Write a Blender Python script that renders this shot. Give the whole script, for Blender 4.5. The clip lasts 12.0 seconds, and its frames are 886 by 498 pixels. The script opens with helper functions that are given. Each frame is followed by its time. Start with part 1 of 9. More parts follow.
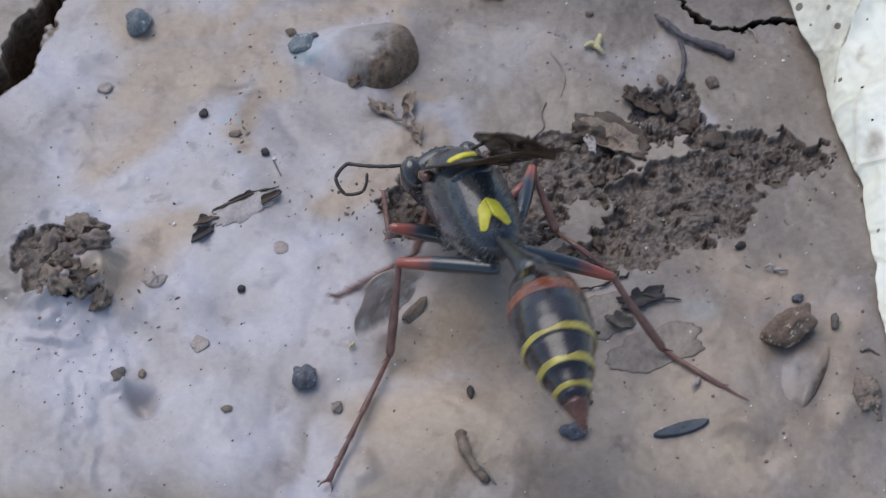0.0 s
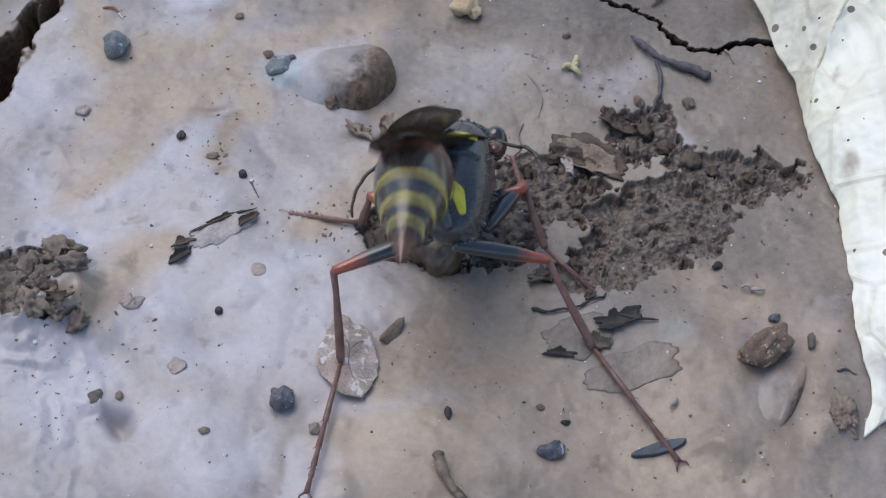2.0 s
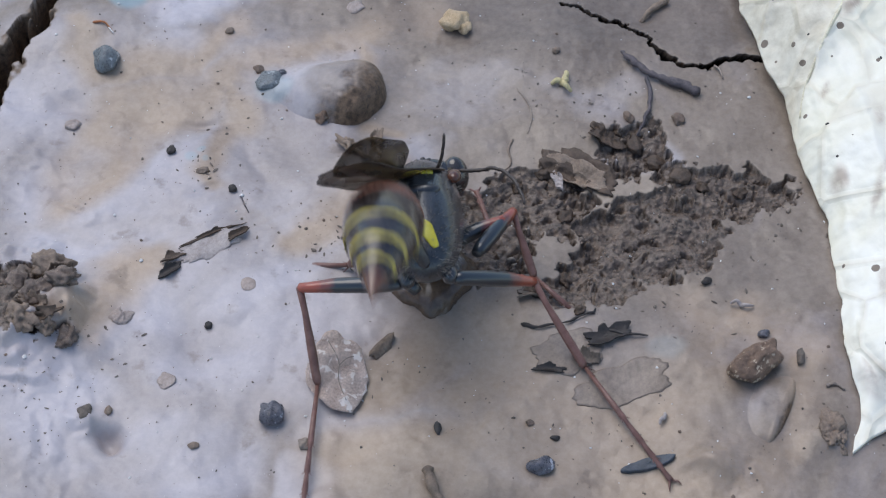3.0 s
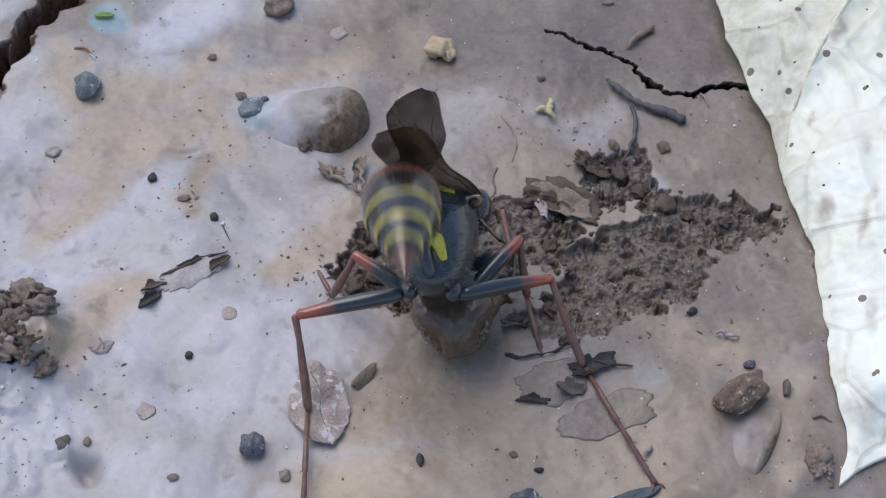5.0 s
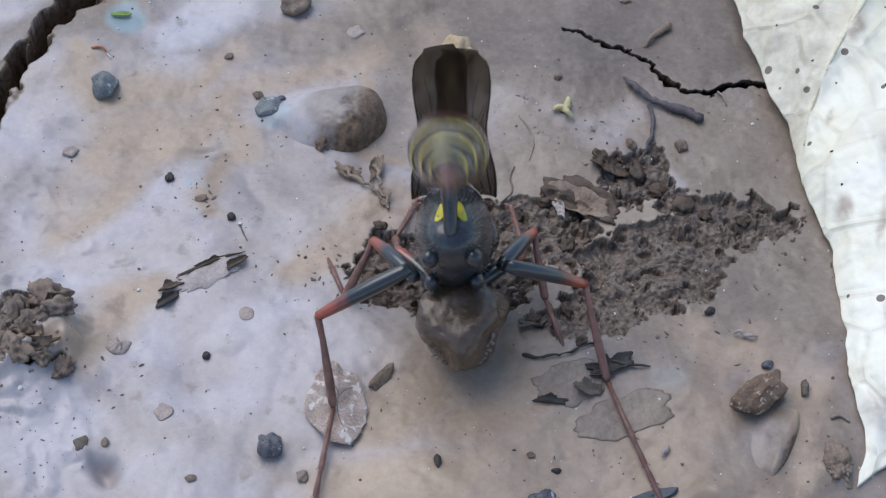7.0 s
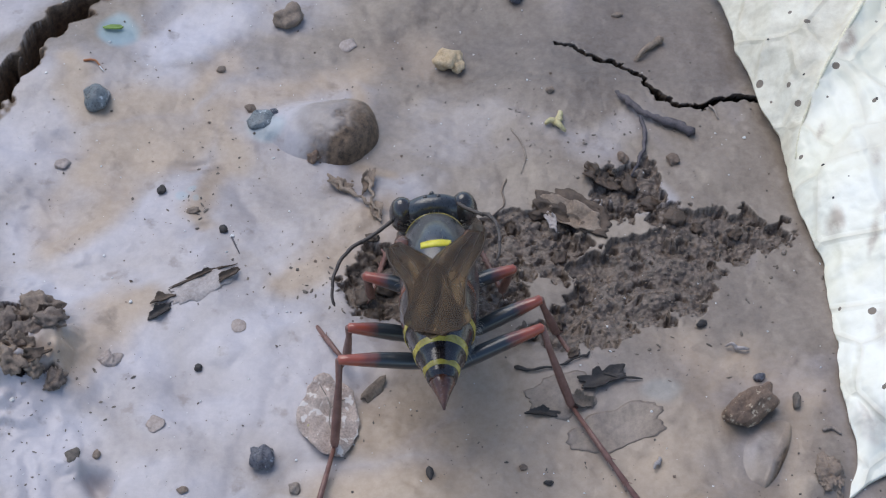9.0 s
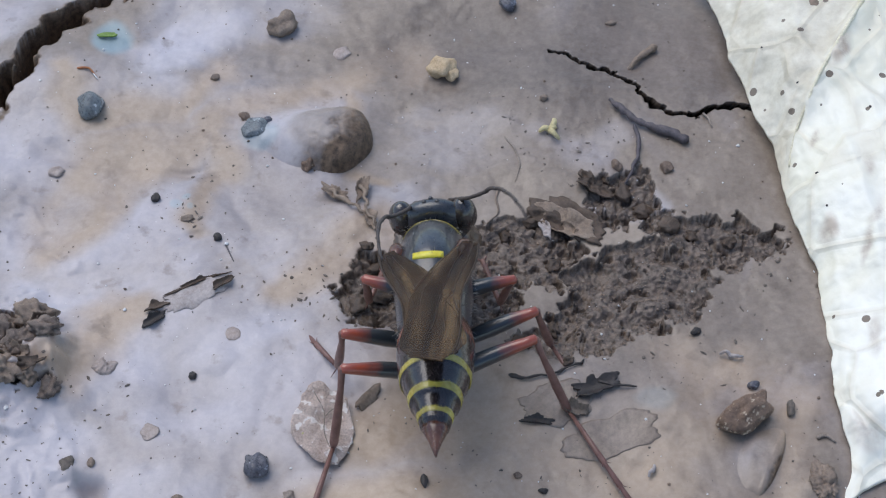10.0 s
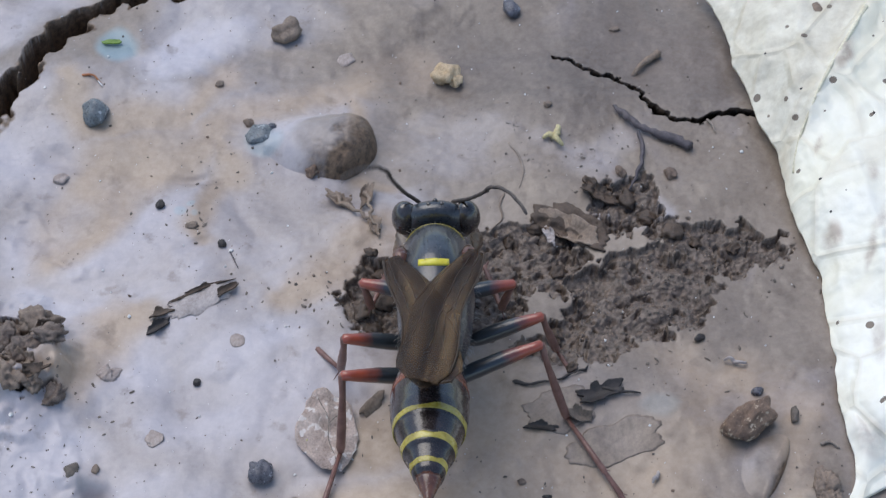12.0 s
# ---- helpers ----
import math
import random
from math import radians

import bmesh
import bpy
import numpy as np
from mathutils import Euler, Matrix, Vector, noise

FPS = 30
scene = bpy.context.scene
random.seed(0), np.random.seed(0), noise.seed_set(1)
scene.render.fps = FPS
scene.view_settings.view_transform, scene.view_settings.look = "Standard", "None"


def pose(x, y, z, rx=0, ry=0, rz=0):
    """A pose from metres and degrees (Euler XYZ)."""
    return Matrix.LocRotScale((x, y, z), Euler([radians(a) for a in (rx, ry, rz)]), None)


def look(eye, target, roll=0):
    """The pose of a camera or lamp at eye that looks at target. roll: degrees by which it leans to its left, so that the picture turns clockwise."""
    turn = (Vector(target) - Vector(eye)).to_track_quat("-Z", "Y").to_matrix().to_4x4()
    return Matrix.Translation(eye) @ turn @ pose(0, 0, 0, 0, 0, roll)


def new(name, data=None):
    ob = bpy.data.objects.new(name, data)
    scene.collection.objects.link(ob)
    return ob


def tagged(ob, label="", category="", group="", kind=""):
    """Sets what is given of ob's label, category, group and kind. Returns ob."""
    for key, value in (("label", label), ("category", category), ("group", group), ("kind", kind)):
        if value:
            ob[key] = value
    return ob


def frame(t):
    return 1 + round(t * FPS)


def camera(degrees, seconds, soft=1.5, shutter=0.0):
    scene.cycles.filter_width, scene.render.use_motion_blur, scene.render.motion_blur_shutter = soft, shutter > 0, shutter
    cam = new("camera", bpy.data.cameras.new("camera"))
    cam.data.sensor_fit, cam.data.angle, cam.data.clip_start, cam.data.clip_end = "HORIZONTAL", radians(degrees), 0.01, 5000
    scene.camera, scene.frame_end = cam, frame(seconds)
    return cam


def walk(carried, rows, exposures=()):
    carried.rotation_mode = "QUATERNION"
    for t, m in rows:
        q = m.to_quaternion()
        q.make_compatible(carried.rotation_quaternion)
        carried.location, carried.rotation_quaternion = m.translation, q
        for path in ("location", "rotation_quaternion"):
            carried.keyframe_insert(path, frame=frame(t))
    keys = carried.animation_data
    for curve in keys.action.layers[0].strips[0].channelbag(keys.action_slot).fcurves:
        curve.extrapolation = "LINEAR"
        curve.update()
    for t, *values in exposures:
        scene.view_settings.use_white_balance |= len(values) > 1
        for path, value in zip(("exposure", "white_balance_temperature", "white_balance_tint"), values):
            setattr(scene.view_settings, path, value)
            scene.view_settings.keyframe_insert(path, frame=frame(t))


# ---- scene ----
cam = camera(26, 12.0, soft=1.2, shutter=0.9)
walk(cam, [
    (0.0, pose(-0.00072, -0.06782, 0.08550, 36.502, 0.702, 0.553)),
    (0.5, pose(-0.00018, -0.06780, 0.08576, 36.876, 0.626, 0.492)),
    (1.0, pose(-0.00026, -0.06777, 0.08575, 37.081, 0.436, 0.346)),
    (1.5, pose(-0.00062, -0.06820, 0.08544, 37.305, 0.287, 0.111)),
    (2.0, pose(-0.00038, -0.06805, 0.08540, 37.256, 0.407, 0.129)),
    (2.5, pose(-0.00032, -0.06787, 0.08551, 37.351, 0.134, -0.088)),
    (3.0, pose(-0.00042, -0.06794, 0.08558, 37.603, 0.096, -0.001)),
    (3.5, pose(-0.00017, -0.06745, 0.08522, 37.911, -0.094, -0.237)),
    (3.7, pose(-0.00045, -0.06740, 0.08474, 38.456, -0.257, -0.356)),
    (5.3, pose(-0.00009, -0.06675, 0.08519, 38.061, -0.167, -0.061)),
    (5.5, pose(-0.00013, -0.06660, 0.08524, 37.815, 0.079, 0.042)),
    (6.0, pose(-0.00020, -0.06657, 0.08521, 38.019, -0.181, -0.133)),
    (6.5, pose(-0.00000, -0.06667, 0.08533, 38.000, -0.000, 0.000)),
    (7.0, pose(-0.00011, -0.06647, 0.08539, 37.909, 0.222, 0.129)),
    (9.0, pose(-0.00036, -0.06681, 0.08520, 38.490, -0.112, -0.040)),
    (9.5, pose(-0.00040, -0.06671, 0.08538, 38.378, -0.045, -0.099)),
    (10.0, pose(-0.00054, -0.06681, 0.08524, 38.712, -0.320, -0.208)),
    (10.5, pose(-0.00031, -0.06674, 0.08536, 38.667, 0.006, 0.057)),
    (11.0, pose(-0.00066, -0.06663, 0.08546, 38.490, -0.162, -0.091)),
    (11.5, pose(-0.00008, -0.06668, 0.08541, 38.485, 0.095, 0.011)),
    (12.0, pose(-0.00039, -0.06674, 0.08546, 38.805, -0.119, -0.139)),
], [(0.0, -0.06), (0.5, -0.01), (1.5, 0.03), (3.0, 0.05), (6.0, 0.08), (12.0, 0.09)])

# ---- light: open shade, soft daylight from the far left ----
SUN_EL, SUN_AZ = 62, -45      # azimuth from +y towards +x
world = bpy.data.worlds.new("world")
scene.world = world
world.use_nodes = True
wn = world.node_tree
sky = wn.nodes.new("ShaderNodeTexSky")
sky.sky_type, sky.sun_disc = "NISHITA", False
sky.sun_elevation, sky.sun_rotation = radians(SUN_EL), radians(SUN_AZ)
wn.links.new(sky.outputs[0], wn.nodes["Background"].inputs[0])
wn.nodes["Background"].inputs[1].default_value = 0.18
sun = new("sun", bpy.data.lights.new("sun", "SUN"))
sun.data.energy, sun.data.angle, sun.data.color = 1.5, radians(50), (1, 0.965, 0.92)
a, e = radians(SUN_AZ), radians(SUN_EL)
sun.matrix_world = look((math.sin(a) * math.cos(e), math.cos(a) * math.cos(e), math.sin(e)), (0, 0, 0))

MM = 0.001


# ---- materials ----
def nodes(name, rough=0.5, metal=0.0):
    m = bpy.data.materials.new(name)
    m.use_nodes = True
    b = m.node_tree.nodes["Principled BSDF"]
    b.inputs["Roughness"].default_value, b.inputs["Metallic"].default_value = rough, metal
    return m, m.node_tree, b


def noise_node(nt, scale, detail=4, rough=0.6, kind="ShaderNodeTexNoise"):
    tc = nt.nodes.new("ShaderNodeTexCoord")
    n = nt.nodes.new(kind)
    n.inputs["Scale"].default_value = scale
    if kind == "ShaderNodeTexNoise":
        n.inputs["Detail"].default_value, n.inputs["Roughness"].default_value = detail, rough
    nt.links.new(tc.outputs["Object"], n.inputs["Vector"])
    return n


def ramp(nt, fac, stops):
    r = nt.nodes.new("ShaderNodeValToRGB")
    el = r.color_ramp.elements
    while len(el) < len(stops):
        el.new(0.5)
    for k, (p, c) in zip(el, stops):
        k.position, k.color = p, (*c, 1) if len(c) == 3 else c
    nt.links.new(fac, r.inputs[0])
    return r


def mix(nt, fac, c1, c2, mode="MIX"):
    m = nt.nodes.new("ShaderNodeMix")
    m.data_type, m.blend_type = "RGBA", mode
    for sock, v in ((m.inputs[0], fac), (m.inputs[6], c1), (m.inputs[7], c2)):
        if isinstance(v, (int, float)):
            sock.default_value = v
        elif isinstance(v, tuple):
            sock.default_value = (*v, 1)
        else:
            nt.links.new(v, sock)
    return m.outputs[2]


def bump(nt, b, height, strength, dist):
    n = nt.nodes.new("ShaderNodeBump")
    n.inputs["Strength"].default_value, n.inputs["Distance"].default_value = strength, dist
    nt.links.new(height, n.inputs["Height"])
    prev = b.inputs["Normal"].links
    if prev:
        nt.links.new(prev[0].from_socket, n.inputs["Normal"])
    nt.links.new(n.outputs[0], b.inputs["Normal"])


def grainy(name, dark, light, scale, rough=(0.5, 0.7), relief=0.00008, spots=None, coat=0.0, spec=0.5):
    """A surface with broad variation, fine grain and relief; scale: features per metre."""
    m, nt, b = nodes(name)
    big = noise_node(nt, scale, 3)
    fine = noise_node(nt, scale * 7, 5, 0.7)
    c = ramp(nt, big.outputs[0], [(0.3, dark), (0.7, light)]).outputs[0]
    c = mix(nt, 0.35, c, ramp(nt, fine.outputs[0], [(0.3, tuple(v * 0.45 for v in dark)), (0.65, tuple(min(1, v * 1.25) for v in light))]).outputs[0])
    if spots:
        sp = noise_node(nt, scale * spots[1], 2)
        c = mix(nt, ramp(nt, sp.outputs[0], [(spots[2], (0, 0, 0)), (spots[2] + 0.05, (1, 1, 1))]).outputs[0], c, spots[0])
    nt.links.new(c, b.inputs["Base Color"])
    rr = ramp(nt, fine.outputs[0], [(0.3, (rough[0],) * 3), (0.7, (rough[1],) * 3)])
    nt.links.new(rr.outputs[0], b.inputs["Roughness"])
    b.inputs["Coat Weight"].default_value, b.inputs["Coat Roughness"].default_value = coat, 0.15
    b.inputs["Specular IOR Level"].default_value = spec
    bump(nt, b, fine.outputs[0], 0.7, relief)
    return m


def mud_material():
    """Wet mud; the mesh tells where silt, clay, damp, dug-over, bare and blue-filmed patches lie. Sky sheen is put into
    the silt's colour, shade into damp, dug and bare.
    """
    m, nt, b = nodes("wet_mud")
    broad = noise_node(nt, 45, 3, 0.5)
    mid = noise_node(nt, 260, 5, 0.62)
    fine = noise_node(nt, 2600, 5, 0.7)
    tint = noise_node(nt, 75, 4, 0.55)
    blot = noise_node(nt, 620, 4, 0.6)
    lay = {}
    for name in ("dug", "silt_sheen", "clay", "damp_shade", "bare_shade", "film"):
        a = nt.nodes.new("ShaderNodeAttribute")
        a.attribute_name = name
        lay[name] = a.outputs["Fac"]
    c = ramp(nt, broad.outputs[0], [(0.38, (0.226, 0.17, 0.119)), (0.62, (0.163, 0.121, 0.086))]).outputs[0]
    # pale silt; its lavender also stands in for sky sheen on wet mud
    c = mix(nt, lay["silt_sheen"], c, ramp(nt, tint.outputs[0], [(0.38, (0.608, 0.582, 0.628)), (0.62, (0.48, 0.437, 0.452))]).outputs[0])
    c = mix(nt, lay["clay"], c, ramp(nt, tint.outputs[0], [(0.38, (0.47, 0.335, 0.215)), (0.62, (0.37, 0.265, 0.175))]).outputs[0])
    marble = noise_node(nt, 62, 5, 0.55)
    marble.inputs["Distortion"].default_value = 1.6
    c = mix(nt, ramp(nt, marble.outputs[0], [(0.5, (0, 0, 0)), (0.68, (0.5, 0.5, 0.5))]).outputs[0], c, (0.33, 0.253, 0.183))
    c = mix(nt, ramp(nt, marble.outputs[0], [(0.3, (0.3, 0.3, 0.3)), (0.44, (0, 0, 0))]).outputs[0], c, (0.44, 0.41, 0.47))
    # matt brown mud, and the shadow beside the leaf painted in the same brown
    c = mix(nt, lay["damp_shade"], c, ramp(nt, tint.outputs[0], [(0.38, (0.125, 0.088, 0.063)), (0.62, (0.085, 0.061, 0.045))]).outputs[0])
    c = mix(nt, 0.14, c, ramp(nt, mid.outputs[0], [(0.32, (0.17, 0.14, 0.12)), (0.7, (0.47, 0.41, 0.37))]).outputs[0])
    c = mix(nt, 0.14, c, ramp(nt, fine.outputs[0], [(0.36, (0.09, 0.075, 0.065)), (0.66, (0.45, 0.4, 0.36))]).outputs[0])
    stain = ramp(nt, blot.outputs[0], [(0.6, (0, 0, 0)), (0.7, (0.42, 0.42, 0.42))]).outputs[0]
    c = mix(nt, stain, c, (0.16, 0.115, 0.085))
    c = mix(nt, lay["film"], c, (0.27, 0.42, 0.47))
    # dark dug earth; along the crack the same colour deepens the shade
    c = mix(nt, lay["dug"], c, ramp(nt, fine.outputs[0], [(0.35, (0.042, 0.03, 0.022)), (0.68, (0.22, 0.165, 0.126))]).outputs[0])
    # brown stone and soil, with gully and ridge shade put into the colour
    c = mix(nt, lay["bare_shade"], c, ramp(nt, fine.outputs[0], [(0.33, (0.042, 0.026, 0.015)), (0.68, (0.22, 0.142, 0.085))]).outputs[0])
    nt.links.new(c, b.inputs["Base Color"])
    r = ramp(nt, mid.outputs[0], [(0.3, (0.36,) * 3), (0.7, (0.5,) * 3)]).outputs[0]
    r = mix(nt, lay["damp_shade"], r, (0.5, 0.5, 0.5))
    r = mix(nt, lay["dug"], r, (0.55, 0.55, 0.55))
    r = mix(nt, lay["bare_shade"], r, (0.6, 0.6, 0.6))
    nt.links.new(r, b.inputs["Roughness"])
    b.inputs["Specular IOR Level"].default_value = 0.6
    bump(nt, b, mid.outputs[0], 0.24, 0.0002)
    bump(nt, b, blot.outputs[0], 0.24, 0.00012)
    bump(nt, b, fine.outputs[0], 0.35, 0.00006)
    return m


MUD = mud_material()
M_CLOD = grainy("clod_mud", (0.12, 0.085, 0.06), (0.31, 0.235, 0.178), 700, (0.45, 0.65), 0.0001)
M_COAT = grainy("mud_skin", (0.2, 0.152, 0.125), (0.28, 0.225, 0.19), 350, (0.35, 0.55), 0.00005)
M_CRUST = grainy("mud_crust", (0.06, 0.043, 0.032), (0.29, 0.222, 0.178), 800, (0.4, 0.6), 0.0002)
M_STAIN = grainy("sunk_grain", (0.3, 0.235, 0.2), (0.42, 0.345, 0.305), 900, (0.35, 0.5), 0.00005)
M_CRUMB = grainy("mud_crumb", (0.06, 0.048, 0.038), (0.19, 0.155, 0.125), 900, (0.5, 0.7), 0.00006)
M_BLUE = grainy("slate_pebble", (0.06, 0.07, 0.076), (0.21, 0.235, 0.245), 900, (0.2, 0.45), 0.00006, ((0.45, 0.48, 0.49), 2.4, 0.62))
M_DARKSTONE = grainy("dark_stone", (0.03, 0.03, 0.038), (0.15, 0.15, 0.175), 1100, (0.2, 0.4), 0.00006, ((0.4, 0.41, 0.45), 2.4, 0.62))
M_BROWNSTONE = grainy("brown_stone", (0.06, 0.035, 0.025), (0.31, 0.205, 0.14), 900, (0.45, 0.65), 0.0002, ((0.52, 0.42, 0.31), 3.4, 0.6))
M_TAN = grainy("tan_crumb", (0.38, 0.25, 0.12), (0.7, 0.55, 0.36), 1400, (0.5, 0.7), 0.0001)
M_STRAW = grainy("straw_husk", (0.4, 0.33, 0.15), (0.68, 0.6, 0.34), 1500, (0.4, 0.6), 0.00005)
M_TWIG = grainy("dark_twig", (0.04, 0.033, 0.036), (0.14, 0.118, 0.124), 1500, (0.45, 0.65), 0.00008)
M_BROWNTWIG = grainy("brown_twig", (0.09, 0.06, 0.042), (0.24, 0.17, 0.125), 1500, (0.45, 0.65), 0.00008)
M_FLAKE = grainy("dry_leaf_bit", (0.34, 0.23, 0.18), (0.8, 0.66, 0.57), 1100, (0.35, 0.55), 0.0004, ((0.88, 0.8, 0.74), 1.6, 0.55))
M_RUSSET = grainy("russet_bark", (0.1, 0.066, 0.044), (0.38, 0.29, 0.215), 900, (0.5, 0.7), 0.00015)
M_BARK = grainy("bark_bit", (0.05, 0.033, 0.022), (0.29, 0.215, 0.155), 650, (0.5, 0.7), 0.0001)
M_PALEBARK = grainy("pale_bark", (0.3, 0.252, 0.228), (0.47, 0.415, 0.39), 900, (0.4, 0.6), 0.00006)
M_DARKBARK = grainy("dark_bark", (0.025, 0.016, 0.01), (0.14, 0.096, 0.066), 800, (0.5, 0.7), 0.0001)
M_BLACK = grainy("black_bit", (0.012, 0.01, 0.009), (0.05, 0.04, 0.035), 1500, (0.4, 0.6), 0.00005)
M_WHITE = grainy("pale_grain", (0.55, 0.53, 0.5), (0.85, 0.84, 0.82), 3000, (0.15, 0.4), 0.00002)
M_GREEN = grainy("green_sliver", (0.1, 0.2, 0.03), (0.25, 0.36, 0.07), 1800, (0.35, 0.5), 0.00003)
M_ORANGE = grainy("orange_fibre", (0.3, 0.09, 0.03), (0.45, 0.18, 0.07), 1500, (0.4, 0.6), 0.00003)
M_ROOT = grainy("rootlet", (0.15, 0.115, 0.09), (0.34, 0.28, 0.23), 1500, (0.4, 0.6), 0.00004)
M_CHIP = grainy("slate_chip", (0.02, 0.026, 0.036), (0.075, 0.09, 0.11), 1500, (0.3, 0.5), 0.00005)
M_BALL = grainy("fresh_wet_mud", (0.066, 0.04, 0.024), (0.12, 0.076, 0.048), 300, (0.05, 0.16), 0.00012, spec=0.5, coat=0.3)


def leaf_material():
    m, nt, b = nodes("pale_dead_leaf", 0.5)
    big = noise_node(nt, 110, 4)
    mid = noise_node(nt, 620, 5, 0.7)
    spot = noise_node(nt, 800, kind="ShaderNodeTexVoronoi")
    crinkle = noise_node(nt, 260, 3, 0.5)
    stain = nt.nodes.new("ShaderNodeAttribute")
    stain.attribute_name = "stain"
    c = ramp(nt, big.outputs[0], [(0.35, (0.87, 0.83, 0.65)), (0.65, (0.97, 0.96, 0.87))]).outputs[0]
    c = mix(nt, 0.16, c, ramp(nt, mid.outputs[0], [(0.35, (0.56, 0.51, 0.36)), (0.65, (0.92, 0.91, 0.82))]).outputs[0])
    rim_tone = nt.nodes.new("ShaderNodeAttribute")
    rim_tone.attribute_name = "rim_tone"
    c = mix(nt, rim_tone.outputs["Fac"], c, ramp(nt, mid.outputs[0], [(0.35, (0.58, 0.53, 0.41)), (0.65, (0.77, 0.73, 0.6))]).outputs[0])
    c = mix(nt, mix(nt, 1.0, stain.outputs["Fac"], ramp(nt, mid.outputs[0], [(0.36, (0.3, 0.3, 0.3)), (0.56, (1.0, 1.0, 1.0))]).outputs[0], "MULTIPLY"), c, (0.36, 0.26, 0.19))
    net = noise_node(nt, 230, kind="ShaderNodeTexVoronoi")
    net.feature = "DISTANCE_TO_EDGE"
    web = ramp(nt, net.outputs["Distance"], [(0.0, (1, 1, 1)), (0.06, (0, 0, 0))]).outputs[0]
    c = mix(nt, mix(nt, 1.0, web, (0.3, 0.3, 0.3), "MULTIPLY"), c, (0.62, 0.54, 0.38))
    pick = ramp(nt, spot.outputs[1], [(0.35, (0, 0, 0)), (0.75, (0.21, 0.21, 0.21))]).outputs[0]
    near = nt.nodes.new("ShaderNodeMath")
    near.operation = "LESS_THAN"
    nt.links.new(spot.outputs[0], near.inputs[0])
    nt.links.new(pick, near.inputs[1])
    c = mix(nt, near.outputs[0], c, (0.2, 0.16, 0.12))
    nt.links.new(c, b.inputs["Base Color"])
    bump(nt, b, web, 0.4, 0.0002)
    bump(nt, b, crinkle.outputs[0], 0.6, 0.0015)
    bump(nt, b, mid.outputs[0], 0.3, 0.0002)
    return m


M_LEAF = leaf_material()
M_VEIN = grainy("leaf_vein", (0.66, 0.58, 0.4), (0.85, 0.79, 0.6), 800, (0.5, 0.65), 0.00004)


def chitin(name, dark, light, rough=0.3, scale=1400, coat=0.2, relief=0.00002):
    m, nt, b = nodes(name, rough)
    n = noise_node(nt, scale, 4, 0.65)
    f = noise_node(nt, scale * 6, 2)
    c = ramp(nt, n.outputs[0], [(0.35, dark), (0.7, light)]).outputs[0]
    nt.links.new(c, b.inputs["Base Color"])
    rr = ramp(nt, f.outputs[0], [(0.3, (max(0.03, rough - 0.1),) * 3), (0.7, (rough + 0.12,) * 3)])
    nt.links.new(rr.outputs[0], b.inputs["Roughness"])
    b.inputs["Coat Weight"].default_value, b.inputs["Coat Roughness"].default_value = coat, 0.12
    bump(nt, b, f.outputs[0], 0.4, relief)
    return m


M_SHELL = chitin("black_shell", (0.014, 0.016, 0.019), (0.04, 0.047, 0.057), 0.34, coat=0.7, relief=0.00006)
M_GASTER = chitin("glossy_dark_shell", (0.012, 0.009, 0.009), (0.03, 0.021, 0.02), 0.22, coat=0.5)
M_RUFOUS = chitin("red_brown_shell", (0.14, 0.04, 0.02), (0.26, 0.085, 0.045), 0.25, coat=0.25)
M_TIP = chitin("brown_shell", (0.07, 0.027, 0.016), (0.15, 0.062, 0.036), 0.2, coat=0.4)
M_YELLOW = chitin("yellow_mark", (0.62, 0.52, 0.03), (0.78, 0.7, 0.07), 0.35, coat=0.2)
M_BAND = chitin("yellow_band", (0.26, 0.2, 0.025), (0.52, 0.43, 0.08), 0.28, scale=900, coat=0.4)
M_HAIR = chitin("pale_hair", (0.3, 0.28, 0.25), (0.5, 0.47, 0.43), 0.5, coat=0.0)
M_EYE = chitin("dark_eye", (0.02, 0.016, 0.014), (0.06, 0.05, 0.045), 0.18, coat=0.8)
M_TARSUS = chitin("red_brown_leg", (0.14, 0.065, 0.05), (0.24, 0.125, 0.1), 0.4, coat=0.1)
M_HAIRY = chitin("antenna_brown", (0.045, 0.035, 0.03), (0.1, 0.08, 0.07), 0.5, coat=0.0)
M_VEINW = chitin("wing_vein", (0.028, 0.016, 0.009), (0.06, 0.038, 0.022), 0.55, coat=0.0)


def femur_material():
    """Black at the base, red at the knee."""
    m, nt, b = nodes("black_to_red_femur", 0.32)
    tc = nt.nodes.new("ShaderNodeTexCoord")
    sep = nt.nodes.new("ShaderNodeSeparateXYZ")
    nt.links.new(tc.outputs["Generated"], sep.inputs[0])
    n = noise_node(nt, 1500, 3)
    add = nt.nodes.new("ShaderNodeMath")
    add.operation = "MULTIPLY_ADD"
    nt.links.new(n.outputs[0], add.inputs[0])
    add.inputs[1].default_value = 0.25
    nt.links.new(sep.outputs[1], add.inputs[2])
    c = ramp(nt, add.outputs[0], [(0.72, (0.02, 0.026, 0.032)), (0.95, (0.31, 0.062, 0.03))]).outputs[0]
    nt.links.new(c, b.inputs["Base Color"])
    b.inputs["Coat Weight"].default_value = 0.8
    b.inputs["Coat Roughness"].default_value = 0.18
    return m


M_FEMUR = femur_material()


